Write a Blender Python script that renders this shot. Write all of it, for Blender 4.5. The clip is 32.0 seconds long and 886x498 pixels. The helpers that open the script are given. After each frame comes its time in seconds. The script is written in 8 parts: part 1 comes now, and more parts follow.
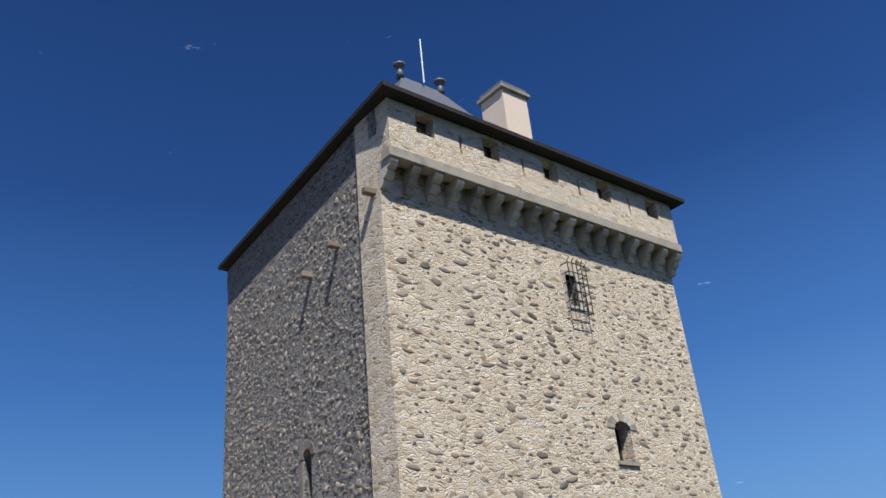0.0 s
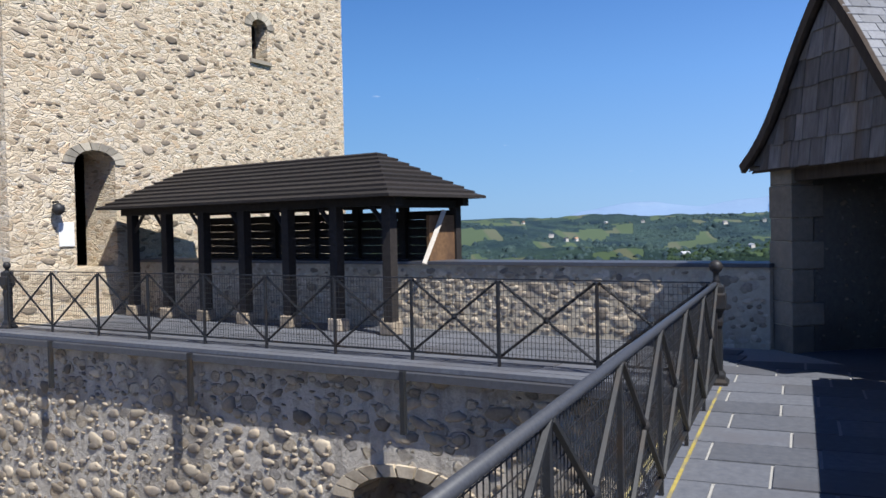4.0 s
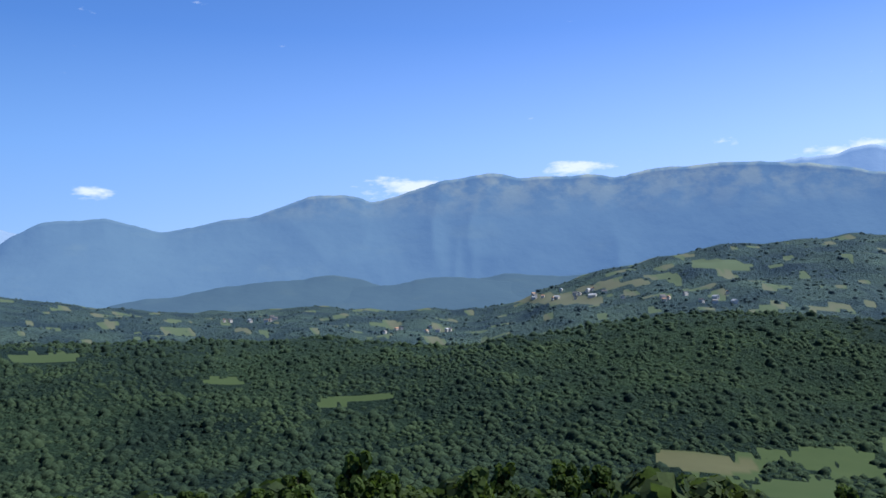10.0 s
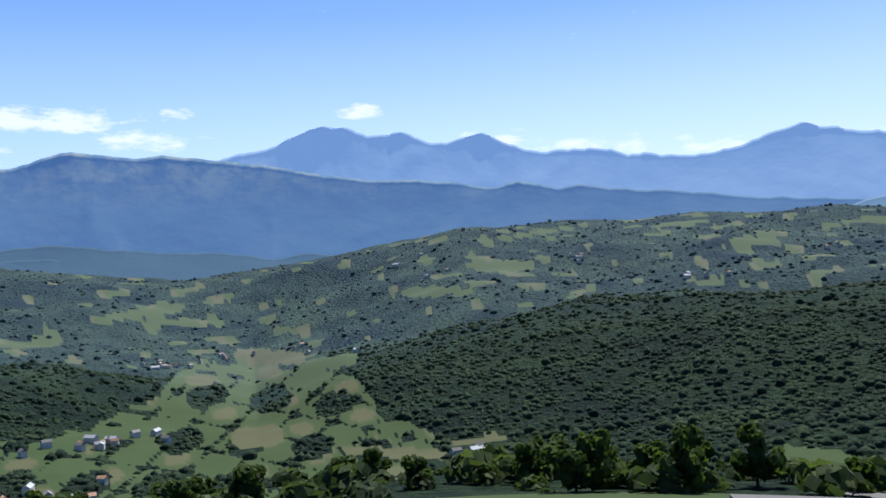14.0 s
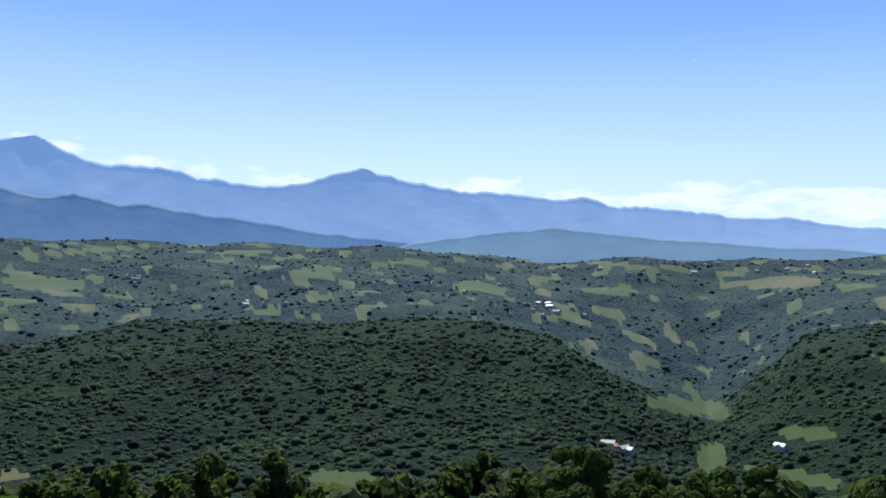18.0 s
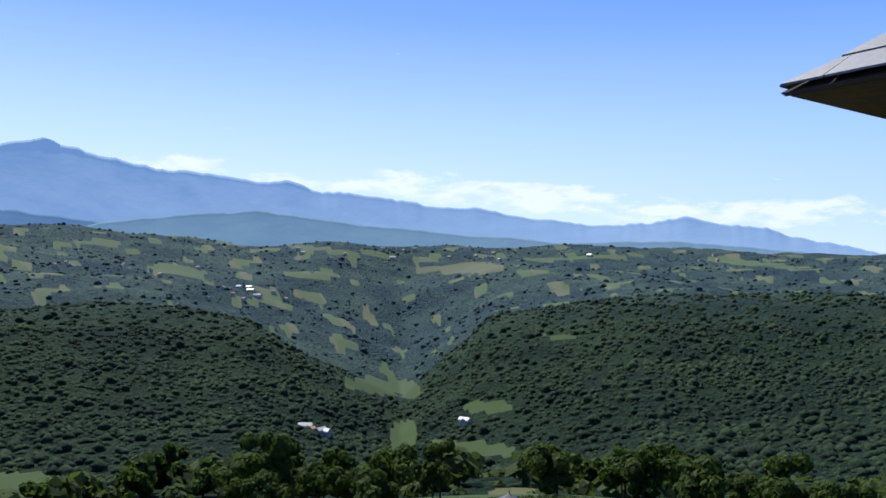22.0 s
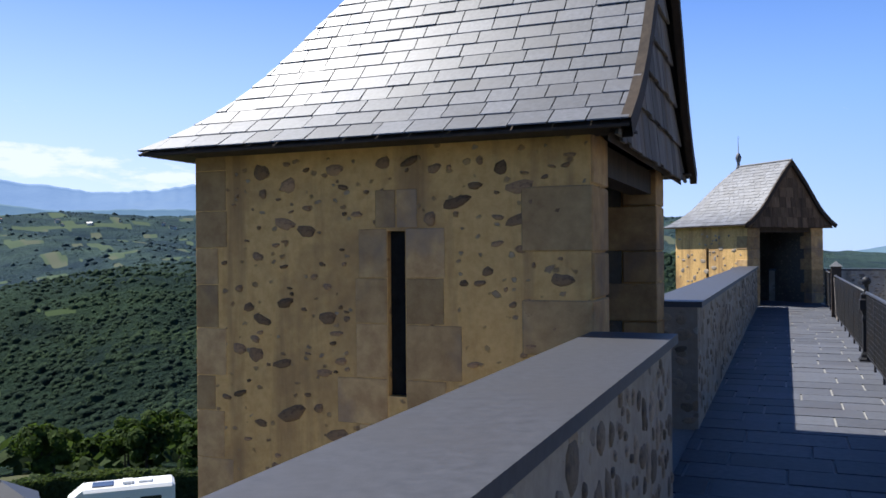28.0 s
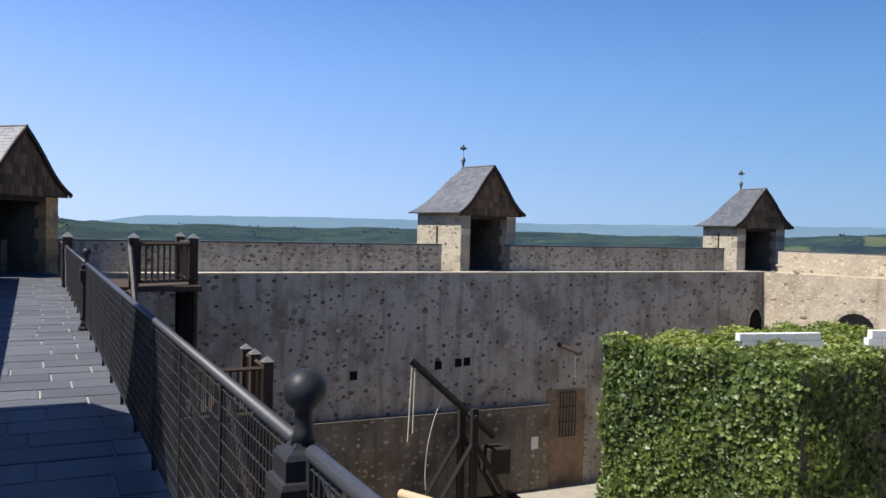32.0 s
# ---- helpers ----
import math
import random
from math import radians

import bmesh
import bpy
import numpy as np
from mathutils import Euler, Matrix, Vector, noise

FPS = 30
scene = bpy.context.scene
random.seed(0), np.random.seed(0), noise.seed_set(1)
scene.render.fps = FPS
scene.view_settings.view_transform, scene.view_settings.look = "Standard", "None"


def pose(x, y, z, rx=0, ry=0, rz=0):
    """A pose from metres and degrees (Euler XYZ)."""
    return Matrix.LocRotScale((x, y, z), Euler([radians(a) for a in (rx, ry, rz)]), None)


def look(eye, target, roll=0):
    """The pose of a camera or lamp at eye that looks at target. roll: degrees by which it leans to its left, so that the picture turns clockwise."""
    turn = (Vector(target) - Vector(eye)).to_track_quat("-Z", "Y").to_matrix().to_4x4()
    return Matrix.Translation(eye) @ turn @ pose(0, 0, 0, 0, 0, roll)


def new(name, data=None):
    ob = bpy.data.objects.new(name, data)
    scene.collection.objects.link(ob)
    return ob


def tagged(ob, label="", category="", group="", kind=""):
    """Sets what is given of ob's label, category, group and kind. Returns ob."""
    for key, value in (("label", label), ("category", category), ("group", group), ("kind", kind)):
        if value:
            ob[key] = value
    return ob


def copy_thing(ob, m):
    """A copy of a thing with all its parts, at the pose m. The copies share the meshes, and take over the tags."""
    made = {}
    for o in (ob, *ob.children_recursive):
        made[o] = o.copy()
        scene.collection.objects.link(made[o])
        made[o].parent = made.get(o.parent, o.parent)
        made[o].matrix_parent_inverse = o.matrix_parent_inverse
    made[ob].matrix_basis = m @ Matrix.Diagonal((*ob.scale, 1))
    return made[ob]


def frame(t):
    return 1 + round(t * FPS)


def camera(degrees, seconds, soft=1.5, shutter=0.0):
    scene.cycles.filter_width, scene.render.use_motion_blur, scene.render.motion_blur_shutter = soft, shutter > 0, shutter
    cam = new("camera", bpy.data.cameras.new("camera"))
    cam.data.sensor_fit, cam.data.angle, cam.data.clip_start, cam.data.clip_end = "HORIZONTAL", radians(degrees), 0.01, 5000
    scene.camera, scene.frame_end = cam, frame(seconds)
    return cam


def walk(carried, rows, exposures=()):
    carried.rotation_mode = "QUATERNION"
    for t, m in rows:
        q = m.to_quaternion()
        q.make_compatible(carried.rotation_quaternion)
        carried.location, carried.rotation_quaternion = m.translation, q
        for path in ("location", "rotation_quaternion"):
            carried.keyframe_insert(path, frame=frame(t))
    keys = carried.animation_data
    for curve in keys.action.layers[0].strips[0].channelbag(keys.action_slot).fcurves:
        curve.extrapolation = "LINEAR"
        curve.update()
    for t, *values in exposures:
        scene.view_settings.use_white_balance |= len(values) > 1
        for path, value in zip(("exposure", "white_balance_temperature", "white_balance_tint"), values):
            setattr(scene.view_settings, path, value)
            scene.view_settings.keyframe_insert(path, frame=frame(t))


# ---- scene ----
cam = camera(55.2, 32.0, soft=1.6)
# seconds, x, y, z, heading from north clockwise, pitch, roll
PATH = [
    (0, -0.447, 0.044, 1.679, -44.422, 26.296, -5.706),
    (0.5, -0.442, 0.041, 1.675, -43.084, 19.675, -3.743),
    (1, -0.396, 0.037, 1.681, -43.129, 13.075, -1.662),
    (1.5, -0.398, 0.043, 1.677, -42.918, 5.406, -1.849),
    (2, -0.402, 0.048, 1.67, -40.629, -0.173, -3.097),
    (2.5, -0.401, 0.05, 1.669, -37.571, -0.885, -2.924),
    (4.5, 0.07, 0.101, 1.596, -13.572, -2.225, -0.627),
    (5, -0.102, -0.09, 1.65, -2.94, -2.64, -0.135),
    (5.5, -0.074, -0.126, 1.656, 1.969, -0.985, -0.479),
    (6, 0.011, -0.138, 1.674, 6.133, -0.818, -1.855),
    (6.5, 0.058, -0.086, 1.673, 11.194, 1.617, -1.748),
    (7, 0.142, -0.021, 1.675, 17.6, 3.462, -2.238),
    (7.5, 0.995, 2.078, 1.675, 23.194, 4.583, -2.71),
    (8, 1.741, 3.336, 1.675, 25.699, 4.782, -2.051),
    (8.5, 2.428, 4.383, 1.675, 27.469, 4.552, -1.576),
    (9, 2.893, 4.721, 1.675, 27.82, 3.586, -1.652),
    (9.5, 2.893, 4.721, 1.68, 32.174, 3.262, -0.82),
    (10, 2.884, 4.682, 1.68, 38.172, 3.098, -1.209),
    (10.5, 2.86, 4.57, 1.679, 45.309, 4.085, -1.374),
    (11, 2.821, 4.391, 1.677, 54.825, 4.287, -0.976),
    (11.5, 2.77, 4.152, 1.676, 62.605, 3.744, -1.122),
    (12, 2.707, 3.86, 1.673, 69.67, 3.962, -0.918),
    (12.5, 2.633, 3.521, 1.671, 78.046, 4.221, -1.164),
    (13, 2.551, 3.142, 1.668, 86.067, 4.06, -1.448),
    (13.5, 2.462, 2.729, 1.664, 94.684, 3.597, -2.001),
    (14, 2.368, 2.29, 1.661, 104.763, 1.921, -2.644),
    (14.5, 2.268, 1.831, 1.657, 107.679, 1.881, -1.923),
    (15, 2.166, 1.359, 1.654, 112.376, 2.674, -1.355),
    (15.5, 2.063, 0.88, 1.65, 116.181, 3.146, -0.881),
    (17.5, 1.663, -0.97, 1.648, 131.032, 3.102, 0.301),
    (18, 1.574, -1.382, 1.648, 133.623, 3.205, 0.449),
    (18.5, 1.492, -1.762, 1.648, 136.119, 2.866, 0.227),
    (19, 1.419, -2.101, 1.648, 139.246, 2.409, 0.04),
    (19.5, 1.356, -2.393, 1.648, 140.924, 0.666, 0.145),
    (20, 1.304, -2.632, 1.648, 142.195, 1.542, 0.16),
    (20.5, 1.266, -2.811, 1.648, 144.219, 2.295, 0.324),
    (21, 1.241, -2.923, 1.648, 146.971, 2.716, 0.748),
    (21.5, 1.233, -2.962, 1.648, 150.093, 2.818, 0.676),
    (22, 1.233, -2.962, 1.648, 153.512, 2.318, 0.704),
    (22.5, 1.233, -2.962, 1.648, 156.802, 2.635, 0.704),
    (23, 1.233, -2.962, 1.648, 160.859, 2.992, 0.126),
    (23.5, 1.233, -2.962, 1.648, 163.363, 2.786, 0.082),
    (24, 1.233, -2.962, 1.648, 166.415, 2.6, -0.284),
    (24.5, 1.233, -2.962, 1.648, 170.122, 2.44, -0.669),
    (26.5, 0.162, -0.549, 1.65, 172.17, 0.973, -0.744),
    (27, 0.001, -0.039, 1.657, 172.456, 1.164, -0.492),
    (27.5, 0.001, -0.039, 1.657, 178.606, 0.921, -0.346),
    (28, 0.005, -0.029, 1.62, 185.918, 0.223, -0.519),
    (28.5, 0.002, 0.01, 1.616, 191.742, 0.143, -0.315),
    (29, -0.006, 0.078, 1.609, 197.618, -0.299, -0.613),
    (29.5, -0.047, 0.076, 1.627, 205.275, -1.187, 0.158),
    (30, -0.075, 0.052, 1.622, 211.356, -1.094, 0.886),
    (30.5, -0.105, 0.075, 1.618, 217.772, -1.36, 0.727),
    (31, -0.140, 0.10, 1.633, 224.152, -1.272, 0.885),
    (31.5, -0.185, 0.11, 1.651, 230.277, -1.545, 0.872),
    (32, -0.295, 0.118, 1.654, 233.846, -1.504, 1.367),
]


def eye_pose(x, y, z, heading, pitch, roll):
    h, p = radians(heading), radians(pitch)
    way = Vector((math.sin(h) * math.cos(p), math.cos(h) * math.cos(p), math.sin(p)))
    e = Vector((x, y, z))
    return look(e, e + way, roll)


walk(cam, [(r[0], eye_pose(*r[1:])) for r in PATH],
     exposures=[(0, 0.35, 6000, 10), (2.5, 0.4, 6050, 10), (4.5, 0.72, 6100, 10), (7, 0.74, 6100, 10), (9, 0.62, 5950, 10), (15, 0.74, 6100, 10), (24, 0.62, 6050, 10), (28, 0.65, 6150, 10), (30, 0.68, 6400, 10), (32, 0.62, 6400, 10)])

# ---- light: high summer sun over the wall walk, clear blue sky ----
SUN_AZ, SUN_EL = 121.0, 56.0
world = bpy.data.worlds.new("world")
scene.world = world
world.use_nodes = True
wn = world.node_tree
sky = wn.nodes.new("ShaderNodeTexSky")
sky.sky_type = 'NISHITA'
sky.sun_disc = False
sky.sun_elevation = radians(SUN_EL)
sky.sun_rotation = radians(SUN_AZ)
sky.air_density = 1.0
sky.dust_density = 0.3
sky.ozone_density = 3.0
bg = wn.nodes["Background"]
bg.inputs["Strength"].default_value = 0.059
# fair-weather clouds low over the mountains, by direction
tcw = wn.nodes.new("ShaderNodeTexCoord")
mpw = wn.nodes.new("ShaderNodeMapping")
mpw.inputs["Scale"].default_value = (5.0, 5.0, 17.0)
nzw = wn.nodes.new("ShaderNodeTexNoise")
nzw.inputs["Scale"].default_value, nzw.inputs["Detail"].default_value, nzw.inputs["Roughness"].default_value = 4.2, 8.0, 0.62
wn.links.new(tcw.outputs["Generated"], mpw.inputs["Vector"])
wn.links.new(mpw.outputs["Vector"], nzw.inputs["Vector"])
sxw = wn.nodes.new("ShaderNodeSeparateXYZ")
wn.links.new(tcw.outputs["Generated"], sxw.inputs["Vector"])


def world_math(op, a, b=None, c=None):
    n = wn.nodes.new("ShaderNodeMath")
    n.operation = op
    for sock, v in zip(n.inputs, (a, b, c)):
        if v is None:
            continue
        if hasattr(v, "links"):
            wn.links.new(v, sock)
        else:
            sock.default_value = v
    return n.outputs[0]


def cloud_bank(az, el, half_az, half_el, strength):
    """1 in the middle of a bank of cloud, 0 outside it."""
    a = radians(az)
    side = world_math('SUBTRACT', world_math('MULTIPLY', sxw.outputs["X"], math.cos(a)), world_math('MULTIPLY', sxw.outputs["Y"], math.sin(a)))
    fwd = world_math('ADD', world_math('MULTIPLY', sxw.outputs["X"], math.sin(a)), world_math('MULTIPLY', sxw.outputs["Y"], math.cos(a)))
    u = world_math('DIVIDE', side, math.sin(radians(half_az)))
    v = world_math('DIVIDE', world_math('SUBTRACT', sxw.outputs["Z"], math.sin(radians(el))), math.sin(radians(half_el)))
    q = world_math('SUBTRACT', 1.0, world_math('ADD', world_math('MULTIPLY', u, u), world_math('MULTIPLY', v, v)))
    q = world_math('MULTIPLY', world_math('MAXIMUM', q, 0.0), strength)
    return world_math('MULTIPLY', q, world_math('GREATER_THAN', fwd, 0.0))


VIEW = 4.7      # azimuth of the first far peak in the valley view
# bearing in the valley view, height in it, half width, half height, density
CLOUDS = ((52.5, 5.75, 2.6, 0.40, 1.0), (55.6, 5.25, 2.6, 0.50, 1.1), (53.4, 4.15, 2.2, 0.45, 1.0), (59.3, 4.7, 2.0, 0.45, 1.0), (59.5, 5.5, 1.2, 0.30, 0.9), (48.3, 4.1, 2.0, 0.35, 1.0), (39.3, 4.05, 1.6, 0.25, 1.0),
          (23.3, 3.35, 0.9, 0.25, 1.2), (33.6, 3.55, 1.8, 0.45, 1.0), (65.9, 5.6, 1.0, 0.30, 1.0), (70.9, 4.55, 2.2, 0.40, 1.0), (74.4, 4.1, 2.6, 0.35, 1.0), (78.0, 3.75, 1.6, 0.3, 1.0), (84.2, 3.65, 2.2, 0.45, 1.1),
          (88.5, 3.25, 3.0, 0.35, 1.0), (92.3, 3.25, 3.2, 0.55, 1.2), (96.5, 2.85, 3.6, 0.6, 1.2), (100.5, 2.4, 3.0, 0.5, 1.1), (104.5, 2.3, 4.0, 0.5, 1.1))
banks = [cloud_bank(VIEW + 1.97 * (b_ - 17.8), 2.03 * e_, 2.4 * wb_, 2.6 * we_, k_) for b_, e_, wb_, we_, k_ in CLOUDS]
tot = banks[0]
for k in banks[1:]:
    tot = world_math('MAXIMUM', tot, k)
cl = world_math('MULTIPLY', world_math('SUBTRACT', world_math('ADD', nzw.outputs["Fac"], world_math('MULTIPLY', tot, 0.33)), 0.70), 5.0)
cl = world_math('MINIMUM', world_math('MAXIMUM', cl, 0.0), 0.85)
# deep blue overhead, paler towards the horizon
grad = wn.nodes.new("ShaderNodeValToRGB")
for k_, (p_, c_) in enumerate(((0.0, (0.47, 0.65, 1.00)), (0.07, (0.385, 0.575, 1.00)), (0.17, (0.27, 0.475, 0.97)), (0.30, (0.12, 0.28, 0.74)), (0.50, (0.028, 0.10, 0.36)), (0.75, (0.008, 0.042, 0.19)), (1.0, (0.006, 0.035, 0.16)))):
    el_ = grad.color_ramp.elements[k_] if k_ < 2 else grad.color_ramp.elements.new(p_)
    if k_ < 2:
        el_.position = p_
    el_.color = (*c_, 1)
wn.links.new(sxw.outputs["Z"], grad.inputs["Fac"])
gscale = wn.nodes.new("ShaderNodeVectorMath")
gscale.operation = 'SCALE'
gscale.inputs["Scale"].default_value = 1 / 0.075
wn.links.new(grad.outputs[0], gscale.inputs[0])
# brighter on the sunny side of the sky
sunny = world_math('ADD', world_math('MULTIPLY', sxw.outputs["X"], math.sin(radians(124)) * 0.42 / 0.075), world_math('MULTIPLY', sxw.outputs["Y"], math.cos(radians(124)) * 0.42 / 0.075))
wn.links.new(world_math('ADD', sunny, 1 / 0.075), gscale.inputs["Scale"])
hs = wn.nodes.new("ShaderNodeMix")
hs.data_type = 'RGBA'
hs.inputs["Factor"].default_value = 0.8
wn.links.new(sky.outputs[0], hs.inputs["A"])
warm = wn.nodes.new("ShaderNodeCombineXYZ")
wn.links.new(world_math('ADD', world_math('MULTIPLY', sunny, 0.075 * 0.95), 1.0), warm.inputs[0])
wn.links.new(world_math('ADD', world_math('MULTIPLY', sunny, 0.075 * 0.15), 1.0), warm.inputs[1])
warm.inputs[2].default_value = 1.0
tint = wn.nodes.new("ShaderNodeVectorMath")
tint.operation = 'MULTIPLY'
wn.links.new(gscale.outputs[0], tint.inputs[0])
wn.links.new(warm.outputs[0], tint.inputs[1])
wn.links.new(tint.outputs[0], hs.inputs["B"])
cmix = wn.nodes.new("ShaderNodeMix")
cmix.data_type = 'RGBA'
wn.links.new(cl, cmix.inputs["Factor"])
wn.links.new(hs.outputs["Result"], cmix.inputs["A"])
cmix.inputs["B"].default_value = (10.4, 11.0, 12.0, 1.0)
wn.links.new(cmix.outputs["Result"], bg.inputs["Color"])
sd = bpy.data.lights.new("sun", 'SUN')
sd.energy, sd.angle, sd.color = 5.0, radians(0.53), (1.0, 0.95, 0.87)
sun = new("sun", sd)
sun.matrix_world = look((0, 0, 0), (-math.sin(radians(SUN_AZ)) * math.cos(radians(SUN_EL)),
                                    -math.cos(radians(SUN_AZ)) * math.cos(radians(SUN_EL)), -math.sin(radians(SUN_EL))))

# ---- materials ----
def shader(name, rough=0.9, spec=0.3):
    m = bpy.data.materials.new(name)
    m.use_nodes = True
    b = m.node_tree.nodes["Principled BSDF"]
    b.inputs["Roughness"].default_value = rough
    b.inputs["Specular IOR Level"].default_value = spec
    return m, m.node_tree, b


def tex(nt, kind, scale, detail=4.0, rough=0.6, coords="Object", stretch=None):
    """A noise or Voronoi texture at a real-world scale."""
    tc = nt.nodes.new("ShaderNodeTexCoord")
    n = nt.nodes.new(kind)
    n.inputs["Scale"].default_value = scale
    if kind == "ShaderNodeTexNoise":
        n.inputs["Detail"].default_value = detail
        n.inputs["Roughness"].default_value = rough
    src = tc.outputs[coords]
    if coords == "Position":
        pass
    if stretch:
        mp = nt.nodes.new("ShaderNodeMapping")
        mp.inputs["Scale"].default_value = stretch
        nt.links.new(src, mp.inputs["Vector"])
        src = mp.outputs["Vector"]
    nt.links.new(src, n.inputs["Vector"])
    return n


def ramp(nt, src, stops):
    r = nt.nodes.new("ShaderNodeValToRGB")
    e = r.color_ramp.elements
    while len(e) < len(stops):
        e.new(0.5)
    for k, (pos, col) in zip(e, stops):
        k.position, k.color = pos, (*col, 1.0)
    nt.links.new(src, r.inputs["Fac"])
    return r.outputs["Color"]


def mix(nt, a, b, fac, mode='MIX'):
    m = nt.nodes.new("ShaderNodeMix")
    m.data_type, m.blend_type = 'RGBA', mode
    for sock, val in ((m.inputs["Factor"], fac), (m.inputs["A"], a), (m.inputs["B"], b)):
        if hasattr(val, "links"):
            nt.links.new(val, sock)
        elif isinstance(val, tuple):
            sock.default_value = (*val, 1.0)
        else:
            sock.default_value = val
    return m.outputs["Result"]


def bump(nt, b, src, strength, dist):
    k = nt.nodes.new("ShaderNodeBump")
    k.inputs["Strength"].default_value, k.inputs["Distance"].default_value = strength, dist
    nt.links.new(src, k.inputs["Height"])
    nt.links.new(k.outputs["Normal"], b.inputs["Normal"])


def mat_mottled(name, a, b2, c=None, fine=18.0, coarse=1.2, rough=0.9, bumpy=0.3, dist=0.02, spec=0.25, rand=0.0, stretch=None, coords="Object"):
    """Two scales of variation between colours a and b2, stains of colour c."""
    m, nt, b = shader(name, rough, spec)
    n1 = tex(nt, "ShaderNodeTexNoise", fine, 6, 0.65, coords, stretch)
    n2 = tex(nt, "ShaderNodeTexNoise", coarse, 4, 0.55, coords, stretch)
    col = mix(nt, a, b2, ramp(nt, n1.outputs["Fac"], [(0.3, (0, 0, 0)), (0.7, (1, 1, 1))]))
    if c:
        col = mix(nt, col, c, ramp(nt, n2.outputs["Fac"], [(0.5, (0, 0, 0)), (0.68, (1, 1, 1))]))
    if rand:
        oi = nt.nodes.new("ShaderNodeObjectInfo")
        gi = nt.nodes.new("ShaderNodeNewGeometry")
        ad = nt.nodes.new("ShaderNodeMath")
        ad.operation = 'ADD'
        nt.links.new(oi.outputs["Random"], ad.inputs[0])
        nt.links.new(gi.outputs["Random Per Island"], ad.inputs[1])
        fr = nt.nodes.new("ShaderNodeMath")
        fr.operation = 'FRACT'
        nt.links.new(ad.outputs[0], fr.inputs[0])
        lo, hi = 1.0 - rand, 1.0 + rand
        col = mix(nt, col, ramp(nt, fr.outputs[0], [(0.0, (lo, lo, lo)), (1.0, (hi, hi, hi))]), 1.0, 'MULTIPLY')
    nt.links.new(col, b.inputs["Base Color"])
    bump(nt, b, n1.outputs["Fac"], bumpy, dist)
    return m




def mat_rubble(name, a, b2, stain, stones, cell=5.0, cover=0.40, tone=0.8, rough=0.95, relief=0.6, deep=0.03, streak=0.0):
    """Lime mortar with small field stones of uneven size showing through, and stains."""
    m, nt, b = shader(name, rough, 0.2)
    n1 = tex(nt, "ShaderNodeTexNoise", 13, 7, 0.7)
    n2 = tex(nt, "ShaderNodeTexNoise", 0.8, 5, 0.6)
    n3 = tex(nt, "ShaderNodeTexNoise", 1.3, 5, 0.6, stretch=(1, 1, 0.2))
    warp = nt.nodes.new("ShaderNodeVectorMath")
    warp.operation = 'MULTIPLY_ADD'
    tc = nt.nodes.new("ShaderNodeTexCoord")
    nw = tex(nt, "ShaderNodeTexNoise", 7, 3, 0.6)
    nt.links.new(nw.outputs["Color"], warp.inputs[0])
    warp.inputs[1].default_value = (0.09, 0.09, 0.09)
    nt.links.new(tc.outputs["Object"], warp.inputs[2])
    vo = nt.nodes.new("ShaderNodeTexVoronoi")
    vo.inputs["Scale"].default_value = cell
    mp = nt.nodes.new("ShaderNodeMapping")
    mp.inputs["Scale"].default_value = (1, 1, 1.35)
    nt.links.new(warp.outputs[0], mp.inputs["Vector"])
    nt.links.new(mp.outputs["Vector"], vo.inputs["Vector"])
    sep = nt.nodes.new("ShaderNodeSeparateColor")
    nt.links.new(vo.outputs["Color"], sep.inputs["Color"])
    size = nt.nodes.new("ShaderNodeMath")
    size.operation = 'MULTIPLY_ADD'
    nt.links.new(sep.outputs[0], size.inputs[0])
    size.inputs[1].default_value, size.inputs[2].default_value = 0.52, cover - 0.36
    edge = nt.nodes.new("ShaderNodeMath")
    edge.operation = 'SUBTRACT'
    nt.links.new(size.outputs[0], edge.inputs[0])
    nt.links.new(vo.outputs["Distance"], edge.inputs[1])
    mask = ramp(nt, edge.outputs[0], [(0.0, (0, 0, 0)), (0.07, (1, 1, 1))])
    col = mix(nt, a, b2, ramp(nt, n1.outputs["Fac"], [(0.3, (0, 0, 0)), (0.7, (1, 1, 1))]))
    col = mix(nt, col, stain, ramp(nt, n2.outputs["Fac"], [(0.48, (0, 0, 0)), (0.66, (0.9, 0.9, 0.9))]))
    if streak:
        # rain streaks run down the face
        n5 = tex(nt, "ShaderNodeTexNoise", 3.2, 5, 0.6, stretch=(1, 1, 0.10))
        col = mix(nt, col, stain, ramp(nt, n5.outputs["Fac"], [(0.50, (0, 0, 0)), (0.66, (streak, streak, streak))]))
    st = ramp(nt, sep.outputs[1], [(i / (len(stones) - 1), c) for i, c in enumerate(stones)])
    st = mix(nt, st, ramp(nt, n1.outputs["Fac"], [(0.3, (0.7, 0.7, 0.7)), (0.7, (1.25, 1.25, 1.25))]), 1.0, 'MULTIPLY')
    dim = mix(nt, (0, 0, 0), mask, tone)
    col = mix(nt, col, st, dim)
    col = mix(nt, col, tuple(k * 0.45 for k in stain), ramp(nt, n3.outputs["Fac"], [(0.60, (0, 0, 0)), (0.74, (0.55, 0.55, 0.55))]))
    nt.links.new(col, b.inputs["Base Color"])
    h = mix(nt, n1.outputs["Color"], mask, 0.45)
    bump(nt, b, h, relief, deep)
    return m


